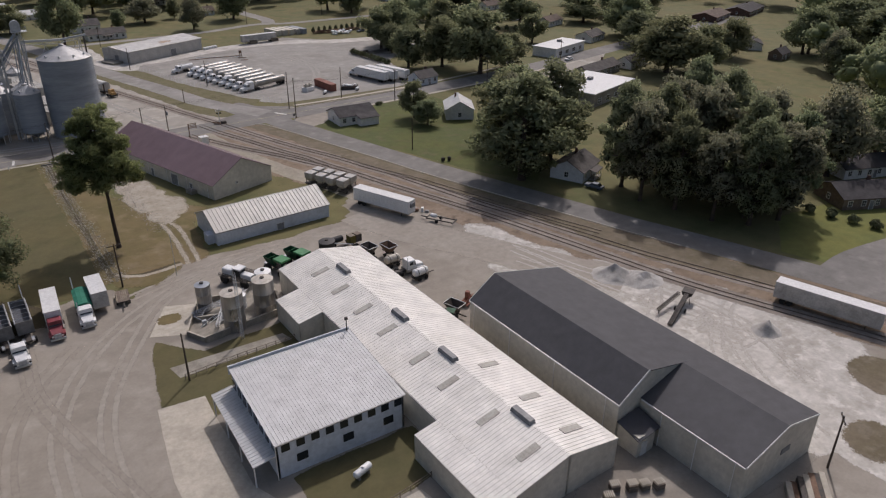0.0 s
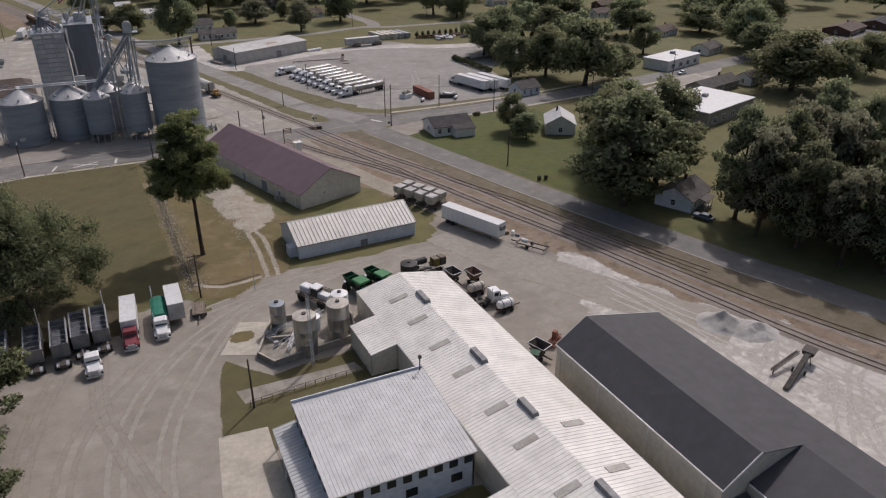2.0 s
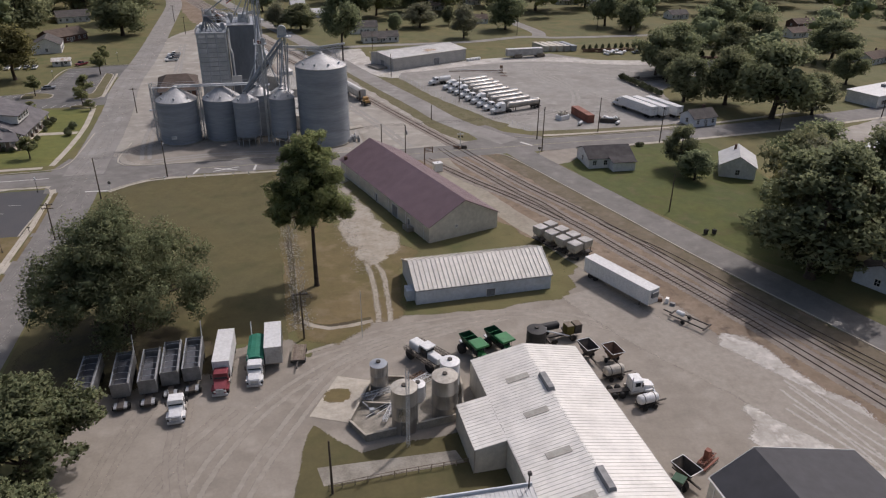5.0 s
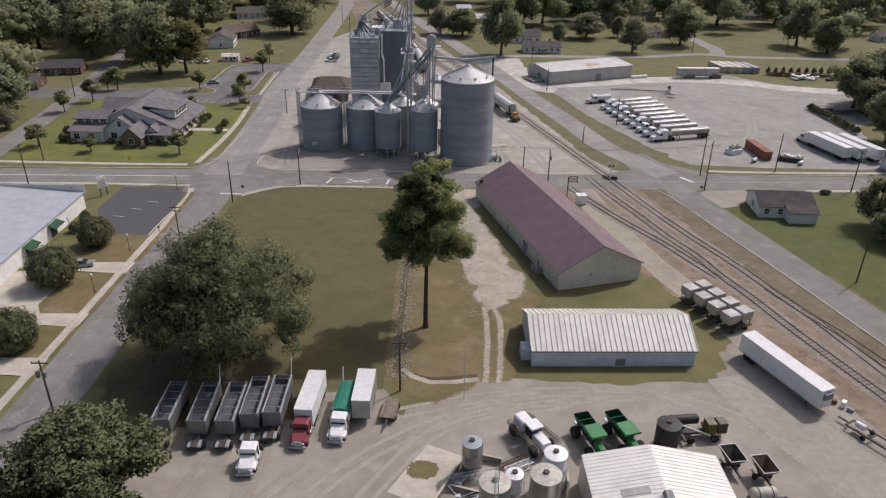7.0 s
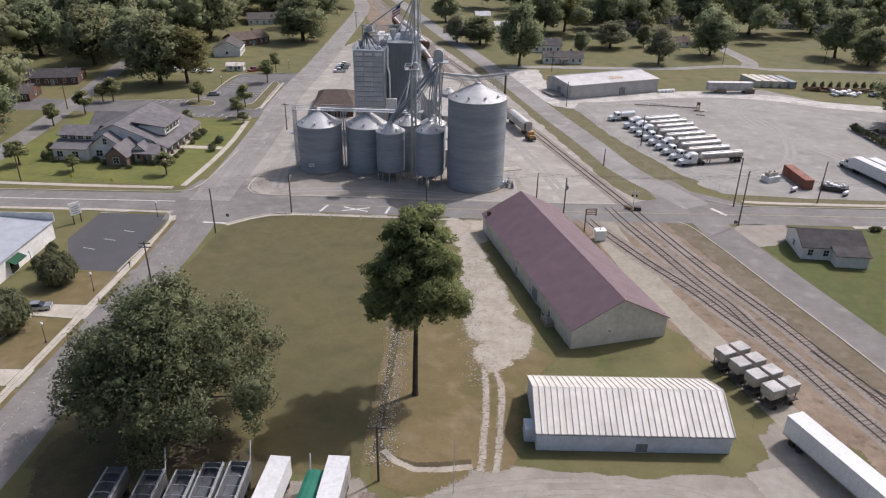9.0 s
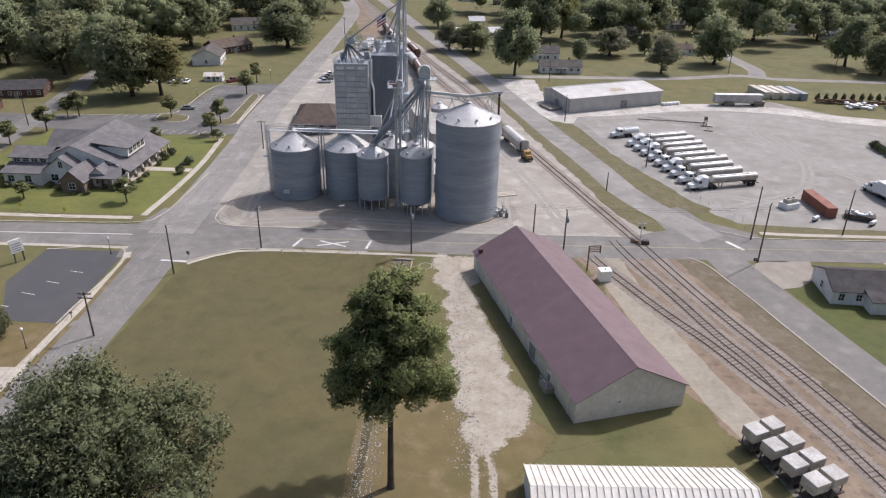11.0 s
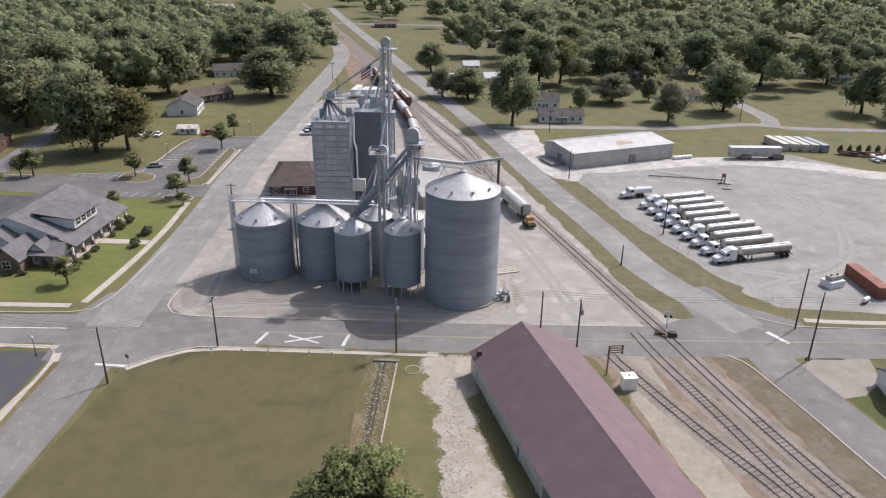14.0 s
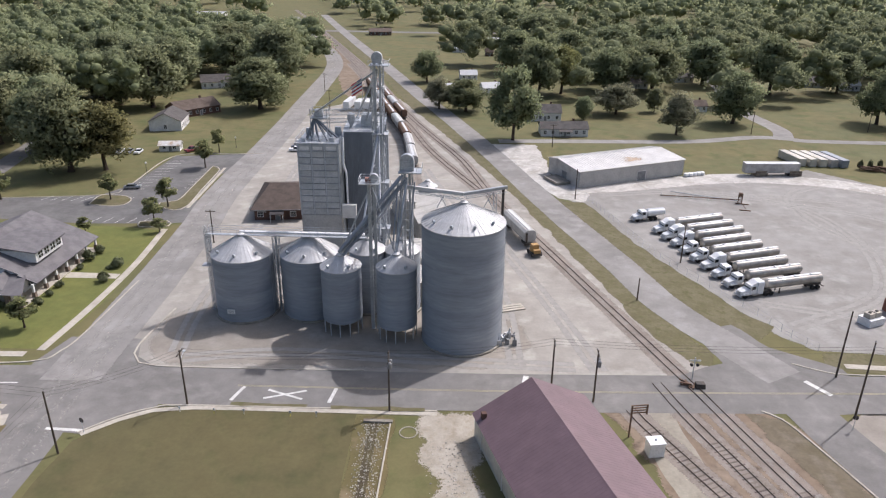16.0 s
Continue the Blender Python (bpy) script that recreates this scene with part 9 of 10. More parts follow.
def kind(key, mat, rx, rz, zc, h, r, boughs, count, size, seed, limbs=9, squash=0.78, low=-0.9, pine=None, thick=(0.27, 0.44), narrow=0.35, core=0.62, spread=0.8, inner=0.42):
    rng = np.random.default_rng(seed)
    lobes, radii = pine_lobes(rng, boughs, rx, *pine) if pine else broad_lobes(rng, boughs, rx, rz, zc, low, thick, narrow, spread, inner)
    p, out = leaves(rng, lobes, radii, count, squash)
    crown = leaf_mesh(key + "_crown", mat, p, out * 0.25 + rng.normal(size=p.shape), rng.uniform(0.6, 1.25, count) * size, rng, out * (0.9 if pine or count > 20000 else 0.65) + np.array([0, 0, 0.25 if pine else 0.5]), (lobes, radii * core, squash), 1 if count > 20000 else 0, 0.22 if count > 20000 else 0.08)
    KINDS[key] = (crown, trunk_mesh(key + "_trunk", h, r, lobes, seed, limbs), float(np.percentile(p[:, 2], 99.6)), float(np.percentile(np.hypot(p[:, 0], p[:, 1]), 96)))


kind("oak_a", LEAF, 9.0, 10.6, 10.4, 15, 0.55, 52, 9600, 0.6, 3, thick=(0.2, 0.34), core=0.44)
kind("oak_b", LEAF, 8.6, 11.0, 10.6, 16, 0.5, 46, 9600, 0.6, 8, thick=(0.2, 0.34), core=0.44)
kind("oak_c", LEAF_D, 8.8, 10.6, 10.2, 14, 0.5, 54, 9600, 0.6, 15, thick=(0.2, 0.34), core=0.44)
kind("oak_y", LEAF_Y, 8.8, 9.6, 11.8, 15, 0.5, 46, 10500, 0.56, 22, thick=(0.2, 0.34), core=0.42)
kind("oak_g", LEAF_G, 8.8, 10.4, 10.4, 14, 0.5, 46, 10500, 0.56, 29, thick=(0.2, 0.34), core=0.42)
kind("sapling", LEAF_S, 1.7, 2.3, 3.3, 4.6, 0.09, 22, 2200, 0.24, 33, thick=(0.2, 0.36), narrow=0.75, core=0.3)


def tree(key, x, y, height, spread=None, rot=None, label="broad green tree with a rounded leafy crown", name="tree", group="trees of the town"):
    crown, trunk, top, wide = KINDS[key]
    k = height / top
    sx = spread / wide if spread else k
    root = thing(name, pose(x, y, 0, 0, 0, random.uniform(0, 360) if rot is None else rot), label, "tree", group)
    root.scale = (sx, sx, k)
    part("trunk", trunk, None, root)
    part("crown", crown, None, root)
    return root


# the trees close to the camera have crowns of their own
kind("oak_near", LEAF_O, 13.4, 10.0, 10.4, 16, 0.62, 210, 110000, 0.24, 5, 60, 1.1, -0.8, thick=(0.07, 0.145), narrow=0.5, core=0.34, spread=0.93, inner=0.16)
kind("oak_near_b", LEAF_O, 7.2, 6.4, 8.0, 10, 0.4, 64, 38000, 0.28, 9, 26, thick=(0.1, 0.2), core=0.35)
kind("pine", NEEDLE, 7.6, 0, 0, 25, 0.4, 64, 100000, 0.24, 12, 40, 0.62, pine=(13.2, 27.6), core=0.3)
kind("oak_wild", LEAF_D, 10.5, 14.0, 13.6, 22, 0.55, 70, 17000, 0.5, 41, 26, 0.78, -1.1, thick=(0.1, 0.2), core=0.3)
kind("oak_wild_g", LEAF_G, 10.0, 13.6, 13.2, 21, 0.5, 60, 17000, 0.5, 47, 24, 0.78, -1.1, thick=(0.1, 0.2), core=0.3)
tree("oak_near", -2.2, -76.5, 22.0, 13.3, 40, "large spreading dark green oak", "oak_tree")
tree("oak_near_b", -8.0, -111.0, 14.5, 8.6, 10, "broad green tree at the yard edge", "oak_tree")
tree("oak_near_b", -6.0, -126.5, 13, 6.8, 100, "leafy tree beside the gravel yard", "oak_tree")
pine_tree = tree("pine", 29.5, -66.7, 28.9, 7.1, 0, "tall loblolly pine with a bare lower trunk", "pine_tree")
pine_tree.rotation_euler.x = math.radians(-5)

# the thicket between the rail road and the houses
THICKET = [("oak_wild", 124.8, -81.5, 27, 12.4), ("oak_wild", 141, -74, 27, 9.5), ("oak_wild_g", 133, -69, 23, 8), ("oak_wild", 143, -99, 26, 6.6), ("oak_wild_g", 140, -108, 24, 6.2), ("oak_wild", 143, -116, 23, 6.5), ("oak_wild_g", 145, -125, 20, 6.2), ("oak_wild", 150, -131, 24, 6.5), ("oak_wild_g", 158, -133, 22, 6.8), ("oak_wild", 166, -130, 23, 6.5)]
THICKET += [("oak_wild", 150, -104, 26, 6.6), ("oak_wild_g", 154, -114, 27, 7.2), ("oak_wild", 158, -123, 26, 7), ("oak_wild", 164, -111, 29, 7), ("oak_wild_g", 168, -120, 25, 7), ("oak_wild", 174, -107, 24, 7), ("oak_wild_g", 160, -98, 25, 6.6), ("oak_wild", 172, -96, 28, 7), ("oak_wild_g", 181, -101, 23, 7)]
for row in THICKET:
    tree(*row, label="tall wild tree of a dense thicket", group="thicket trees")
TREES_EAST = [
    ("oak_y", 136, -62, 17, 8), ("oak_b", 142, -54, 20, 9), ("oak_b", 130.5, -18.5, 12, 4.6), ("oak_c", 130, -28, 8, 4.4), ("oak_a", 155, -40, 18, 9), ("oak_g", 194, -123, 23.5, 8.4), ("oak_b", 204, -112, 15, 7), ("oak_b", 216, -124, 18, 9), ("oak_a", 212, -143, 16, 8), ("oak_b", 232, -138, 20, 10), ("oak_b", 186, 21, 25, 14), ("oak_a", 180, 40, 20, 9), ("oak_c", 167, 46, 17, 8), ("oak_b", 177, 88, 18, 9), ("oak_a", 188, 94, 20, 10), ("oak_c", 176, 76, 13, 6.5), ("oak_c", 203, 23, 14, 7.2), ("oak_a", 253, -18, 22, 15), ("oak_b", 270, -24, 18, 9), ("oak_b", 335, -27, 21, 10), ("oak_g", 308, -57, 17.5, 6),
]
TREES_FAR_EAST = [
    ("oak_a", 300, 50, 20, 12), ("oak_b", 270, 100, 19, 11), ("oak_a", 352, -60, 18, 10), ("oak_b", 250, 128, 18, 10), ("oak_a", 224, 108, 17, 9), ("oak_b", 340, 96, 18, 10), ("oak_b", 236, 150, 18, 9), ("oak_c", 286, 30, 16, 9), ("oak_b", 300, -14, 17, 9), ("oak_b", 246, 60, 14, 7), ("oak_a", 280, 200, 20, 11),
]
TREES_EAST_EDGE = [
    ("oak_b", 338, -28, 20, 11), ("oak_c", 388, -17, 20, 15), ("oak_a", 333, 79, 14, 13), ("oak_b", 311, 93, 14, 12), ("oak_a", 306, -62, 15, 7), ("oak_b", 303, -78, 17, 8), ("oak_c", 375, -42, 19, 11), ("oak_a", 411, -14, 20, 12), ("oak_b", 334, 80, 18, 10), ("oak_c", 357, 92, 19, 11), ("oak_a", 332, 118, 17, 10), ("oak_b", 292, -92, 18, 9), ("oak_c", 265, 187, 18, 10), ("oak_a", 214, 192, 17, 8),
]
TREES_WEST = [
    ("oak_a", -89.5, 119, 27, 11.6), ("oak_y", -79.5, 121.5, 21, 8.6), ("oak_b", -105, 217, 26, 14), ("oak_c", -113, 262, 25, 12), ("oak_a", -57, 218, 22, 13.5), ("oak_b", -100, 316, 27, 15), ("oak_c", -61, 267, 31, 14), ("oak_c", -153, 193, 24.8, 13), ("oak_b", -138, 185, 29, 14), ("oak_a", -138, 236, 22, 11), ("oak_c", -122, 222, 24, 11), ("oak_c", -108, 138, 22, 10), ("oak_b", -132, 150, 24, 12), ("oak_b", -150, 230, 24, 13), ("oak_c", -125, 250, 25, 12), ("oak_a", -76, 330, 26, 13), ("oak_b", -125, 290, 26, 14), ("oak_c", -150, 275, 25, 13), ("oak_b", -170, 210, 26, 14), ("oak_c", -90, 290, 24, 11), ("oak_c", -165, 165, 24, 12),
]
TREES_NORTH = [
    ("oak_b", 52.5, 171, 27, 9.2), ("oak_a", 34, 221, 14, 9.2), ("oak_g", 22, 226, 14, 7), ("oak_b", 69, 258, 26, 10.5), ("oak_y", 81, 268, 22.8, 9.2), ("oak_c", 79, 400, 28, 15), ("oak_b", 128, 277, 24.8, 14), ("oak_a", 106, 275, 21.5, 10.8), ("oak_g", 100, 221, 13.2, 9.6), ("oak_c", 84, 208, 9.8, 3.9), ("oak_c", 118, 227, 10.5, 3.8), ("oak_g", 117, 185, 16.5, 6.8), ("oak_a", 146, 207, 21, 9.6), ("oak_b", 186, 275, 28, 13.6), ("oak_a", 195, 372, 21, 15), ("oak_c", 223, 282, 20, 10.6), ("oak_y", 266, 343, 18.5, 12.5), ("oak_b", 207, 211, 22.8, 10), ("oak_b", 12, 295, 16, 8), ("oak_c", 160, 300, 24, 12), ("oak_a", 92, 330, 24, 13), ("oak_c", 120, 345, 26, 14), ("oak_b", 60, 330, 24, 12), ("oak_c", 150, 350, 26, 14),
]
TREES_LANE = [("oak_c", -114, 52, 17, 8), ("oak_b", -123, 62, 20, 9.5), ("oak_c", -128, 44, 20, 10), ("oak_g", -107, 40, 7, 3.5), ("oak_c", -142, 68, 18, 9), ("oak_b", -118, 34, 14, 7)]
SAPLINGS = [
    (-50.8, 145.2, 8.0, 2.4), (-49.0, 126.4, 8.8, 3.0), (-45.9, 88.6, 8.0, 2.8), (-64.3, 93.3, 7.4, 2.5), (-44.2, 75.7, 7.0, 2.5), (-94.7, 91.1, 8.4, 2.8), (-57.8, 67, 4.6, 1.5), (-96, 74, 8, 2.8), (-99, 60, 7, 2.8), (-98, 90, 6.5, 2.4), (-45.6, 20.8, 6.0, 2.4), (-71, 20.5, 4.5, 2.1), (-88, 24, 6.5, 3.0), (-40.5, 70, 3.6, 1.7),
]
for row in TREES_EAST + TREES_FAR_EAST + TREES_EAST_EDGE + TREES_WEST + TREES_LANE + TREES_NORTH:
    tree(*row)
for x, y, h, r in SAPLINGS:
    tree("sapling", x, y, h, r, None, "young slender green tree in the grass", "sapling", "young trees round the car park")


def shrub(x, y, r, h, label="clipped round green shrub", group="shrubs"):
    root = thing("shrub", pose(x, y, 0, 0, 0, random.uniform(0, 360)), label, "shrub", group)
    root.scale = (r, r, h)
    part("foliage", SHRUB_MESH, None, root)
    part("stem", SHRUB_STEM, None, root)
    return root


rng_shrub = np.random.default_rng(40)
lobes_shrub, radii_shrub = broad_lobes(rng_shrub, 16, 0.95, 0.42, 0.52)
p_shrub, out_shrub = leaves(rng_shrub, lobes_shrub, radii_shrub, 1700, 0.8)
SHRUB_MESH = leaf_mesh("shrub_crown", SHRUB, p_shrub, out_shrub + np.array([0, 0, 0.4]), rng_shrub.uniform(0.1, 0.2, 1700), rng_shrub, out_shrub + np.array([0, 0, 0.3]))
SHRUB_STEM = Shape().rod((0, 0, 0), (0, 0, 0.4), 0.08, 0.05, 6).mesh("shrub_stem", BARK)
SHRUBS_WEST = [(-49, -32, 1.8, 2.4), (-50, -26, 1.5, 2.2), (-41.0, 48.9, 1.7, 2.4), (-40.5, 41.2, 1.6, 2.2), (-42.4, 47.4, 0.9, 1.0), (-49.0, 52, 1.6, 2.6), (-48.6, 47, 1.0, 1.3), (-48.4, 38, 1.1, 1.5), (-48.2, 34, 1.0, 1.3), (-48.8, 56, 1.4, 2.2), (-48.2, 30, 1.3, 1.7), (-52, 27.6, 1.2, 1.5), (-54.6, 28.6, 1.0, 1.3), (-57.4, 24.4, 1.1, 1.2), (-65.5, 26.6, 1.2, 1.5), (-69, 28.6, 1.2, 1.6), (-73, 27.4, 1.2, 1.4)]
SHRUBS_HALL = [(-76, 27.4, 1.1, 1.3), (-79.5, 27.4, 1.2, 1.5), (-83.4, 29, 1.6, 2.8), (-84.2, 34, 1.8, 3.4), (-60.5, 23.8, 0.9, 1.0), (-41.4, 43.4, 0.7, 0.8)]
SHRUBS_EAST = [(127.6, 1.0, 1.0, 1.4), (129, 1.2, 0.9, 1.3), (169.5, -138.8, 1.7, 2.4), (170.8, -143.4, 1.6, 2.2), (172.1, -147.8, 1.7, 2.3), (168, -134.5, 1.6, 2.2), (174, -151, 1.6, 2.2)]
turn = np.arange(70) * 2.39996
rise = np.linspace(-0.75, 0.97, 70)
lobes_round = np.stack([np.cos(turn) * np.sqrt(1 - rise ** 2) * 0.8, np.sin(turn) * np.sqrt(1 - rise ** 2) * 0.8, rise * 0.4 + 0.5], 1)
radii_round = rng_shrub.uniform(0.2, 0.3, 70)
p_round, out_round = leaves(rng_shrub, lobes_round, radii_round, 9000, 0.55)
ROUND_MESH = leaf_mesh("round_shrub_crown", SHRUB, p_round, out_round + np.array([0, 0, 0.4]), rng_shrub.uniform(0.05, 0.1, 9000), rng_shrub, out_round + np.array([0, 0, 0.3]), (np.array([[0.0, 0.0, 0.5]]), np.array([0.72]), 0.52), 1)
for x, y, r, h in ((-41.3, -38.6, 3.5, 6.2), (-41.4, -55.4, 4.4, 7.4), (-36.9, -76.2, 3.9, 6.6)):
    root = thing("shrub", pose(x, y, 0, 0, 0, x * 50), "large clipped round evergreen shrub before the office", "shrub", "round shrubs by the office")
    root.scale = (r, r, h)
    part("foliage", ROUND_MESH, None, root)
    part("stem", SHRUB_STEM, None, root)
for x, y, r, h in SHRUBS_WEST + SHRUBS_HALL + SHRUBS_EAST:
    shrub(x, y, r, h)
for k in range(16):
    shrub(166 + k * 3.4, 141 + 0.3 * k, 1.1, 3.4, "slim dark conifer of a young hedge row", "hedge row")
for k in range(12):
    shrub(160 + k * 0.2, 84 - k * 2.6, 1.5, 2.6, "dense dark green hedge bush", "hedge")
for k in range(18):
    shrub(196 + k * 4.0, 132 - k * 2.6, 1.5, 3.6, "dark conifer of a long hedge row", "hedge row")


def woods(name, seed, zone, box, count, label, mat=LEAF):
    """Far trees that nobody could count, as one mass."""
    rng = np.random.default_rng(seed)
    pts, dirs, outs, sizes, cens, rads, n, tries = [], [], [], [], [], [], 0, 0
    x0, x1, y0, y1 = box
    while n < count and tries < 40000:
        tries += 1
        x, y = rng.uniform(x0, x1), rng.uniform(y0, y1)
        if not zone(x, y):
            continue
        far = y > 520 or x > 420
        base = 90 if far else 640
        h, r = rng.uniform(17, 27), rng.uniform(7.5, 12.0) * (1.35 if far else 1.0)
        lobes, radii = broad_lobes(rng, 12, r, h * 0.42, h * 0.54, -0.5, (0.26, 0.44))
        q, out = leaves(rng, lobes, radii * 1.25, base, 0.8, 4)
        pts.append(q + np.array([x, y, 0]))
        dirs.append(out * 0.25 + rng.normal(size=out.shape))
        outs.append(out * 0.55 + np.array([0, 0, 0.75]))
        sizes.append(rng.uniform(0.6, 1.25, base) * (2.9 if far else 1.0))
        keep = 6 if far else 12
        cens.append(lobes[:keep] + np.array([x, y, 0]))
        rads.append(radii[:keep] * (1.0 if far else 0.9))
        n += 1
    me = leaf_mesh(name, mat, np.concatenate(pts), np.concatenate(dirs), np.concatenate(sizes), rng, np.concatenate(outs), (np.concatenate(cens), np.concatenate(rads), 0.8), 0, 0.08)
    return tagged(new(name, me), label, "woods", "", "stuff")


def rail_x(y):
    """Middle of the railway at a given y."""
    return 45 - 0.31 * (y - 98) if y < 200 else 13.4 - 0.285 * (y - 200) if y < 330 else -23.6 - 0.335 * (y - 330)


def clear(x, y, spots):
    return all((x - a) ** 2 + (y - b) ** 2 > r * r for a, b, r in spots)


GAPS = ((-84, 178, 20), (-80, 198, 24), (-92, 262, 17), (-88, 242, 14), (160, 392, 13), (157, 376, 10), (218, 298, 16), (212, 284, 14), (121, 280, 12), (234, 285, 10), (54, 455, 20), (150, 300, 10), (-150, 130, 22), (-128, 92, 22), (-190, 140, 16), (-170, 300, 16), (-120, 515, 24), (73, 182, 16), (68, 211, 15), (137, 232, 13), (148, 292, 12), (226, 268, 15), (30, 420, 20), (70, 425, 20), (130, 330, 14), (-42, 520, 22), (263, 232, 14))


def zone_west(x, y):
    if x > rail_x(y) - 26 or 535 < y < 556 or y < 165 and x > -165 or not clear(x, y, GAPS):
        return False
    if y < 330 and x > -92 or 480 < y < 535 and x > -190:
        return False
    return noise.noise((x * 0.018, y * 0.018, 8)) > -0.42


def zone_west_near(x, y):
    return -320 < x < -118 and clear(x, y, GAPS) and not (abs(y - 84) < 14) and not (-2 < y < 14)


def zone_east(x, y):
    if x < rail_x(y) + 48 or 535 < y < 556 or not clear(x, y, GAPS) or y < 240:
        return False
    if y < 300 and x < 60 or 190 < x < 250 and y < 262 or 380 < y < 460 and x < 100 or abs(x - 168) < 9 and y < 420:
        return False
    return noise.noise((x * 0.02, y * 0.02, 5)) > -0.3


def zone_right(x, y):
    if y < -70:
        return x > 225 and clear(x, y, ((205, -126, 16),))
    return clear(x, y, ((276, 51, 18), (384, 62, 26), (422, 67, 28), (328, -6, 30), (300, 92, 16), (330, 130, 16), (290, 150, 16), (350, 60, 26), (370, 40, 22), (320, 190, 16), (242, 36, 22))) and noise.noise((x * 0.035, y * 0.035, 2)) > (0.02 if x < 400 else -0.3)


woods("woods_west", 21, zone_west, (-420, 0, 165, 540), 430, "dense dark green woods beyond the houses")
woods("woods_west_edge", 24, zone_west_near, (-330, -118, -40, 180), 120, "trees round the houses west of town")
woods("woods_east", 22, zone_east, (0, 480, 240, 540), 330, "dense green town trees behind the lawns")
woods("woods_far", 25, lambda x, y: abs(x - rail_x(y)) > 45 and noise.noise((x * 0.008, y * 0.008, 3)) > -0.45, (-800, 900, 556, 1500), 1150, "far green woods up to the horizon")
woods("woods_south_east", 23, zone_right, (215, 640, -220, 240), 190, "dark green trees at the edge of town")


# ---- poles, wires and small things ----
def utility_pole(x, y, h, label="weathered timber utility pole", arms=1, turn=0.0, gear=False, lamp=False):
    root = thing("utility_pole", pose(x, y, 0, 0, 0, turn), label, "utility pole", "utility poles")
    part("pole", Shape().rod((0, 0, 0), (0, 0, h), 0.17, 0.11, 8), POLE, root)
    for k in range(arms):
        part("crossarm", Shape().box(-1.2, -0.07, h - 0.5 - k * 0.8, 1.2, 0.07, h - 0.36 - k * 0.8), POLE, root)
        for u in (-1.05, -0.4, 0.4, 1.05):
            part("insulator", Shape().lathe([(0.06, h - 0.36 - k * 0.8), (0.09, h - 0.26 - k * 0.8), (0.05, h - 0.14 - k * 0.8)], 8, pose(u, 0, 0)), SIGNGREY, root)
    if gear:
        for u in (-0.5, 0.45):
            part("transformer", Shape().lathe([(0.28, h - 2.6), (0.3, h - 1.7), (0.15, h - 1.55)], 12, pose(u, -0.25, 0)), SIGNGREY, root)
    if lamp:
        part("lamp_arm", Shape().rod((0, 0, h - 1.6), (1.5, 0, h - 1.1), 0.05, None, 6), GALV, root)
        part("lamp_head", Shape().box(1.3, -0.14, h - 1.16, 1.9, 0.14, h - 1.02), GALV, root)
    return root


POLES_SOUTH = [(-19.9, -13.9, 10.4, 0, 20, False, False), (-6.2, -1.3, 9.8, 1, 90, False, True), (25.6, -1.2, 10.6, 2, 90, True, False), (51.3, 6.6, 9.0, 1, 90, False, False), (57.6, 3.0, 9.5, 1, 90, True, False), (97.6, 1.4, 13.2, 1, 60, False, False), (99.8, 12.6, 12.6, 0, 60, False, False), (135.8, 3.2, 11, 1, 90, False, False), (121.5, 16.8, 11, 0, 90, False, False), (-74.8, -5.2, 10.5, 1, 90, False, False), (-80.3, 12.2, 8.5, 0, 90, False, False)]
POLES_STREET = [(-24.4, -36.5, 8.6, 2, 0, False, False), (-22.4, -92, 9, 1, 0, True, False), (113.2, -46.2, 9.5, 0, 0, False, False), (26.6, -84.6, 9, 1, 0, False, False), (29.0, -120.2, 8.5, 0, 0, False, False), (93.0, -183.6, 8.5, 1, 40, False, False), (67.4, 103.4, 9, 0, 0, False, False), (86.0, 59.4, 9.5, 0, 0, False, True), (66.4, 161.6, 8.5, 1, 0, False, False)]
POLES_NORTH = [(-24.6, 64, 8.5, 1, 0, False, False), (-105, 79, 9, 1, 0, False, False), (-37, 262, 9, 1, 0, False, False), (-26, 218, 9, 1, 0, False, False), (147, 188, 9, 0, 0, False, False), (196, 196, 9, 0, 0, False, False), (152, -128, 10, 1, 30, False, False), (180, 8, 10, 1, 90, False, False), (225, 16, 10, 1, 90, False, False), (72.0, 39.5, 5, 0, 0, False, False)]
for x, y, h, arms, turn, gear, lamp in POLES_SOUTH + POLES_STREET + POLES_NORTH:
    utility_pole(x, y, h, "dark timber utility pole with a crossarm" if arms else "plain dark timber pole", arms, turn, gear, lamp)


def span(a, b, sag=0.7, group="overhead wires"):
    root = thing("overhead_wire", Matrix(), "thin sagging overhead wires between poles", "wire", group)
    for off in (-0.9, 0.0, 0.9):
        s = Shape()
        p0, p1 = Vector(a), Vector(b)
        side = Vector((-(p1 - p0).y, (p1 - p0).x, 0)).normalized() * off
        pts = [p0.lerp(p1, k / 10) + side - Vector((0, 0, sag * 4 * (k / 10) * (1 - k / 10))) for k in range(11)]
        ring = [side.normalized() * 0.014 if off else Vector((0, 0.012, 0)), Vector((0, 0, 0.014)), Vector((0.006, 0, -0.014))]
        s.add([p + r for p in pts for r in ring], [(3 * k + j, 3 * k + (j + 1) % 3, 3 * k + 3 + (j + 1) % 3, 3 * k + 3 + j) for k in range(10) for j in range(3)])
        part("wire", s, CHASSIS, root)


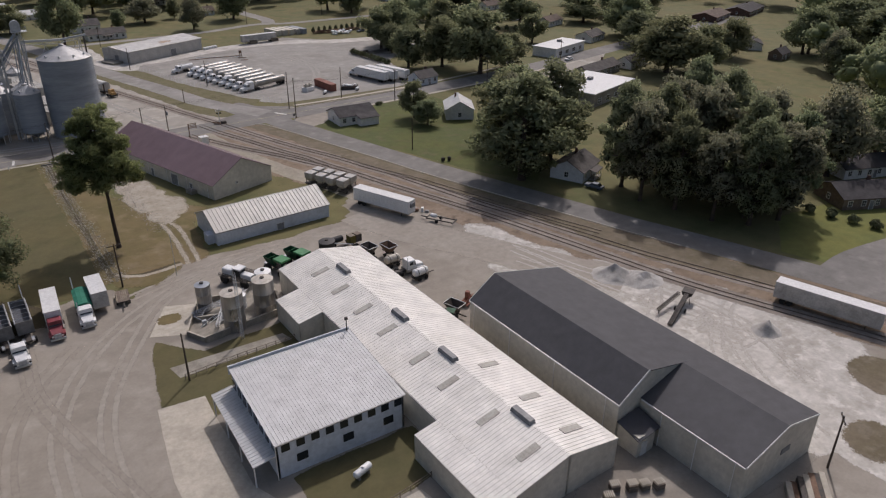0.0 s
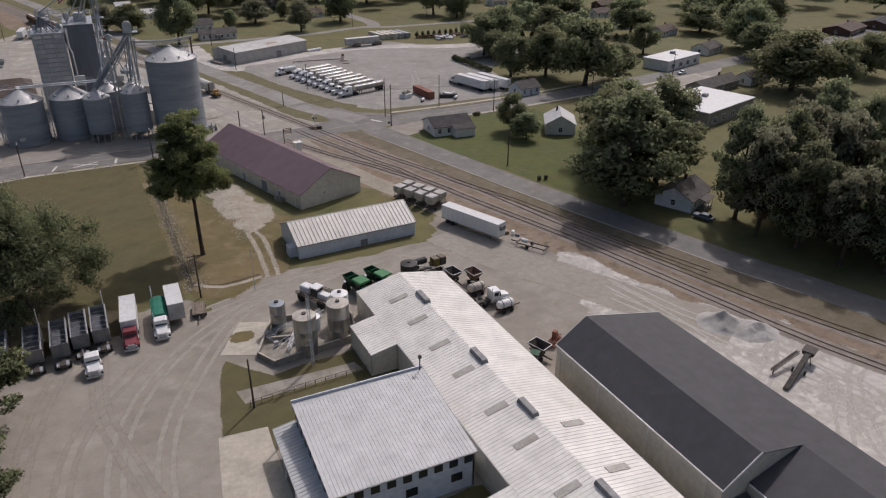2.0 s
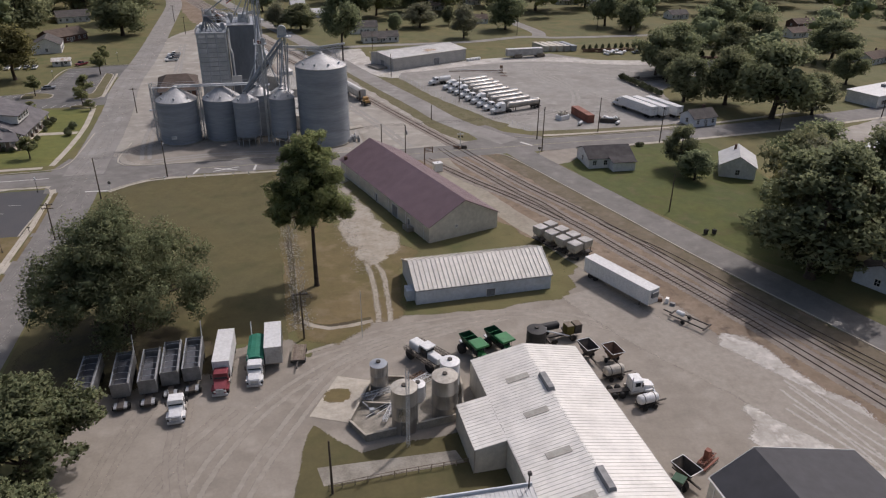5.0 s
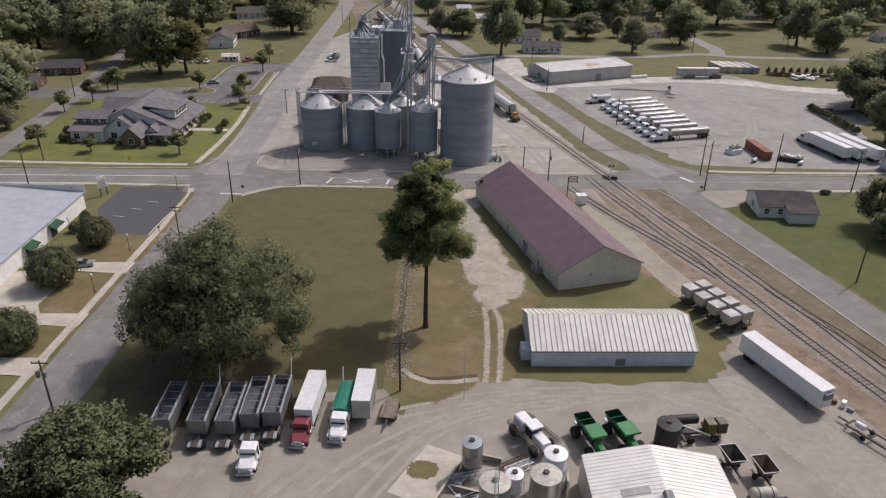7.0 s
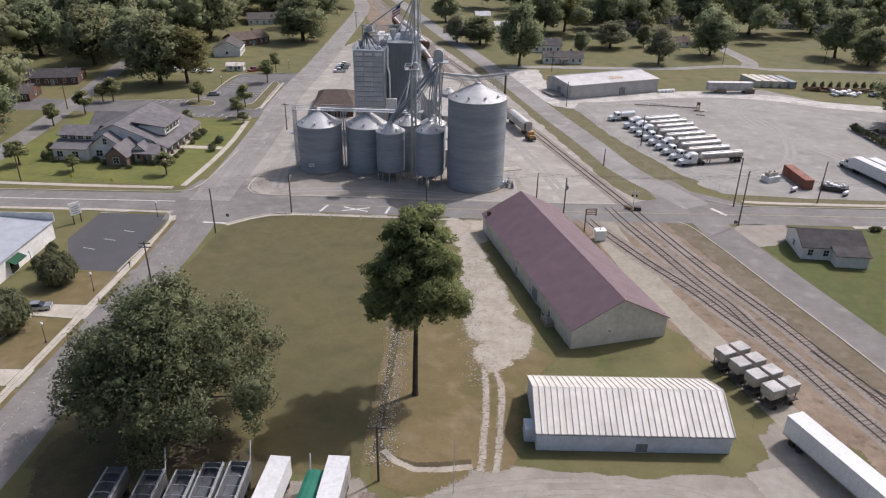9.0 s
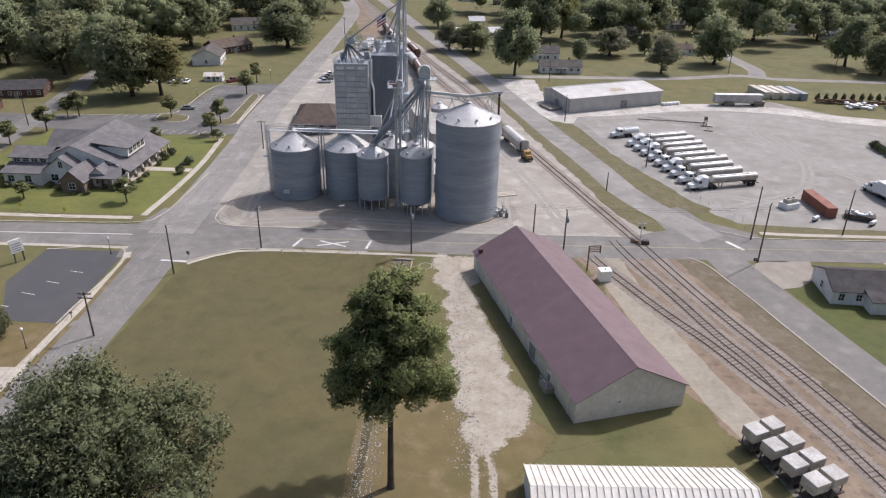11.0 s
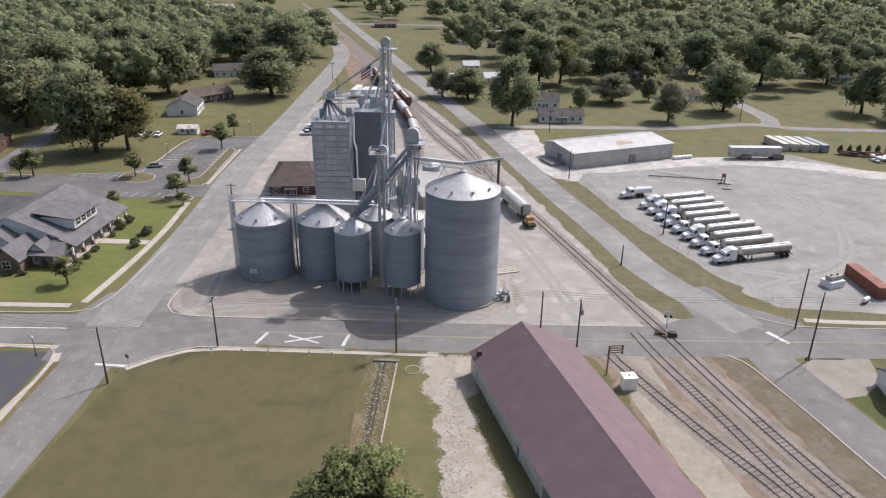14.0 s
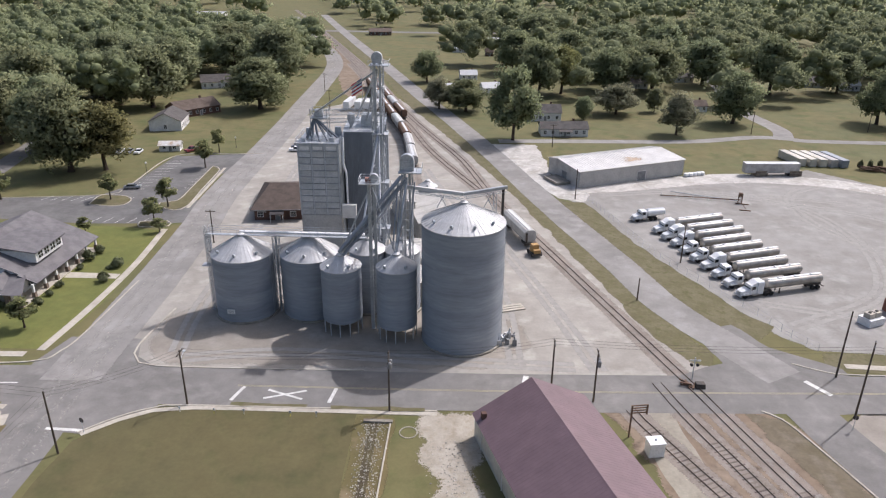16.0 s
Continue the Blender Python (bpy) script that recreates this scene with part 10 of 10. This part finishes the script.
ROW = [(-74.8, -5.2, 10.3), (-19.9, -13.9, 10.2), (-6.2, -1.3, 9.6), (25.6, -1.2, 10.3), (51.3, 6.6, 8.8), (97.6, 1.4, 12.0), (135.8, 3.2, 10.8), (180, 8, 9.8)]
for a, b in zip(ROW, ROW[1:]):
    span(a, b)
span((-24.4, -36.5, 8.4), (-19.9, -13.9, 10.2))
span((-24.4, -36.5, 8.4), (-22.4, -92, 8.8), 1.0)

for x, y in ((-36.1, -6.6), (-33.4, -40.9), (-32.6, -58.1), (-49.5, -33.5), (-64.6, 118), (-47, 152)):
    lp = thing("lamp_post", pose(x, y, 0), "short dark lamp post with a white globe", "lamp post", "lamp posts")
    part("post", Shape().rod((0, 0, 0), (0, 0, 3.4), 0.07, 0.05, 8), CHASSIS, lp)
    part("globe", Shape().lathe([(0.08, 3.4), (0.24, 3.55), (0.26, 3.75), (0.12, 3.95)], 12), SIGNWHITE, lp, smooth=True)
    part("base", Shape().lathe([(0.18, 0), (0.16, 0.3), (0.07, 0.4)], 10), CHASSIS, lp)
sgn = thing("street_sign_board", pose(-52.3, -11.6, 0, 0, 0, 58), "white changeable sign board on two posts", "sign")
part("board", Shape().box(-1.2, -0.14, 2.2, 1.2, 0.14, 4.4), SIGNWHITE, sgn)
part("header", Shape().box(-1.3, -0.16, 4.42, 1.0, 0.16, 5.0), SIGNWHITE, sgn)
for k in range(4):
    part("text_bar", Shape().box(-1.0, -0.17, 2.5 + k * 0.48, 0.95 - 0.2 * (k % 2), -0.145, 2.68 + k * 0.48), SIGNGREY, sgn)
for u in (-0.85, 0.85):
    part("post", Shape().box(u - 0.1, -0.1, 0, u + 0.1, 0.1, 2.2), CHASSIS, sgn)
for x, y in ((-18.6, -9.2), (95.6, -2.0)):
    st = thing("stop_sign", pose(x, y, 0, 0, 0, 160), "small dark stop sign seen from behind", "sign", "stop signs")
    part("post", Shape().rod((0, 0, 0), (0, 0, 2.5), 0.04, None, 6), GALV, st)
    part("plate", Shape().lathe([(0.42, -0.02), (0.42, 0.02)], 8, pose(0, 0, 2.3, 90)), CHASSIS, st)
sig = thing("crossing_signal", pose(75.2, 10.6, 0), "railway crossing signal with lights on a mast", "signal")
part("mast", Shape().rod((0, 0, 0), (0, 0, 4.2), 0.09, None, 8), GALV, sig)
part("cross_blade", Shape().box(-0.9, -0.04, 3.6, 0.9, 0.04, 3.85, pose(0, -0.12, 0)), SIGNWHITE, sig)
for u in (-0.5, 0.5):
    part("light", Shape().rod((u, -0.3, 2.9), (u, 0.0, 2.9), 0.25, None, 12), BLACK, sig)
part("relay_box", Shape().box(-0.2, -3.0, 0, 1.4, -1.8, 0.9, taper=0.1), CHASSIS, sig)
sig2 = thing("switch_stand", pose(74.2, 8.4, 0), "rusty heap of rail parts by the crossing", "scrap")
for k in range(6):
    part("rail_part", Shape().box(-0.9, -0.12, 0, 0.9, 0.12, 0.2, pose(random.uniform(-.8, .8), random.uniform(-.8, .8), 0.05 + 0.1 * k, 0, 0, k * 33)), RUST, sig2)
bill = thing("slatted_sign", pose(62.4, -5.4, 0, 0, 0, 10), "rusty slatted frame on a post", "sign frame")
part("post", Shape().box(-1.0, -0.1, 0, -0.8, 0.1, 5.6), RUST, bill)
for k in range(4):
    part("slat", Shape().box(-1.1, -0.06, 4.2 + k * 0.42, 1.5, 0.06, 4.36 + k * 0.42), RUST, bill)
part("post", Shape().box(1.3, -0.1, 3.9, 1.5, 0.1, 5.6), RUST, bill)
cab = thing("relay_cabinet", pose(64.4, -9.2, 0, 0, 0, 10), "white metal relay cabinet by the tracks", "cabinet")
part("body", Shape().box(-1.1, -0.9, 0.1, 1.1, 0.9, 2.3), WHITEPAINT, cab)
part("roof", Shape().box(-1.2, -1.0, 2.31, 1.2, 1.0, 2.42), WHITEPAINT, cab)
part("plinth", Shape().box(-1.2, -1.0, 0, 1.2, 1.0, 0.12), OLDCONC, cab)
part("vent", Shape().lathe([(0.14, 2.42), (0.14, 2.65)], 10), GALV, cab)
flag = thing("flag_pole", pose(10.0, 82.0, 0), "tall pole with a drooping striped flag above the elevator", "flag")
part("pole", Shape().rod((0, 0, 0), (0, 0, 37.5), 0.1, 0.05, 8), GALV, flag)
for k in range(7):
    z = 34.0 + k * 0.42
    part("stripe", Shape().slab((-2.6, -0.3, z - 1.6), (-0.05, 0, z), (-0.05, 0, z + 0.41), (-2.6, -0.3, z - 1.19), 0.02), FLAGRED if k % 2 == 0 else SIGNWHITE, flag)
part("canton", Shape().slab((-1.2, -0.2, 34.95), (-0.04, -0.06, 35.7), (-0.04, -0.06, 36.95), (-1.2, -0.2, 36.2), 0.05), FLAGBLUE, flag)
for x, y in ((-68, 14.4), (-56.6, 13.0)):
    yd = thing("yard_marker", pose(x, y, 0), "small yellow yard sign", "sign", "yard signs")
    part("plate", Shape().box(-0.35, -0.03, 0.5, 0.35, 0.03, 1.5), SIGNYELLOW, yd)
    part("stake", Shape().rod((0, 0, 0), (0, 0, 0.6), 0.03, None, 5), GALV, yd)
for k, x in enumerate((-6.6, -1.2, 3.4, 10.6, 14.6)):
    fl = thing("marker_flag", pose(x, -3.3 - 0.1 * (k % 2), 0), "small pale utility marker in the grass", "marker", "utility markers")
    part("stake", Shape().rod((0, 0, 0), (0, 0, 0.8), 0.04, None, 5), SIGNYELLOW if k % 2 else SIGNWHITE, fl)
    part("plate", Shape().box(-0.15, -0.03, 0.6, 0.15, 0.03, 1.0), SIGNWHITE, fl)
for x, y in ((115.2, -59.2), (117.0, -59.6)):
    wb = thing("wheelie_bin", pose(x, y, 0.02, 0, 0, 20), "dark wheelie bin at the road edge", "bin", "wheelie bins")
    part("body", Shape().box(-0.3, -0.35, 0.1, 0.3, 0.35, 1.0, taper=-0.04), CHASSIS, wb)
    part("lid", Shape().box(-0.36, -0.4, 1.05, 0.36, 0.4, 1.12), BLACK, wb)
mb = thing("letter_box", pose(-30.9, -31.5, 0), "dark letter box on a post", "letter box")
part("post", Shape().box(-0.05, -0.05, 0, 0.05, 0.05, 1.1), POLE, mb)
part("box", Shape().box(-0.25, -0.12, 1.1, 0.25, 0.12, 1.4), CHASSIS, mb)
# ring of bricks in the grass beside the ditch
ring = thing("brick_ring", pose(29.0, -6.4, 0.02), "faint ring of pale bricks in the grass", "edging")
brick = Shape().box(-0.14, -0.07, 0, 0.14, 0.07, 0.09).mesh("brick", CONCRETE)
for k in range(24):
    part("brick", brick, None, ring, at=pose(1.3 * math.cos(k * math.tau / 24), 1.3 * math.sin(k * math.tau / 24), 0, 0, 0, 90 + k * 15))

# stones of the drainage ditch
ditch = thing("ditch_stones", Matrix(), "loose grey riprap stones in the drainage ditch", "stones", "", "structure")
stone = Shape().lathe([(0.03, 0), (0.09, 0.03), (0.1, 0.07), (0.05, 0.11)], 6).mesh("stone", ROCK)
mass = Shape()
rng = random.Random(5)
count = 0
for k in range(2600):
    t = rng.random()
    y = -4 - 78 * t
    side = rng.choice((-1, 1, 1, -1, 0))
    cx = 23.6 + 1.9 * t + (0.6 if t > 0.6 else 0)
    x = cx + side * (0.5 + abs(rng.gauss(0, 0.75))) + rng.gauss(0, 0.12)
    m = Matrix.Translation((x, y, 0.03)) @ Matrix.Rotation(rng.uniform(0, 6.28), 4, "Z") @ Matrix.Diagonal((rng.uniform(.5, 1.5), rng.uniform(.5, 1.3), rng.uniform(.6, 1.1), 1))
    if count < 280 and t > 0.6:
        part("stone", stone, None, ditch, at=m)
        count += 1
    else:
        mass.lathe([(0.03, 0), (0.09, 0.03), (0.1, 0.07), (0.05, 0.11)], 4, m)
tagged(part("stone_mass", mass, ROCK, ditch), kind="stuff")
part("channel", raw("channel", [(22.9, -4, 0.032), (24.3, -4, 0.032), (24.6, -30, 0.032), (26.2, -80, 0.032), (25.0, -80, 0.032), (23.4, -30, 0.032)], [(0, 1, 2, 5), (5, 2, 3, 4)], LITTER), None, ditch)
part("edge_rail", Shape().box(26.0, -26, 0, 26.2, -4.6, 0.3), CONCRETE, ditch, "pale concrete edge of the ditch")
part("culvert", Shape().box(22.0, -4.4, 0, 26.4, -3.8, 0.35), OLDCONC, ditch)



# clods and stones along the edge of the cream drive
rng = random.Random(17)
clods = Shape()
for k in range(700):
    t = rng.random()
    y = -8 - 56 * t
    cx = 35.5 + 3.6 * t
    x = cx + rng.gauss(0, 1.3)
    r = rng.uniform(0.06, 0.17)
    clods.lathe([(r * 0.5, 0), (r, r * 0.3), (r * 0.5, r * 0.6)], 5, Matrix.Translation((x, y, 0.03)) @ Matrix.Rotation(rng.uniform(0, 6), 4, "Z"))
tagged(new("loose_stones", clods.mesh("loose_stones", ROCK)), "loose brown stones and clods beside the gravel drive", "stones", "", "stuff")
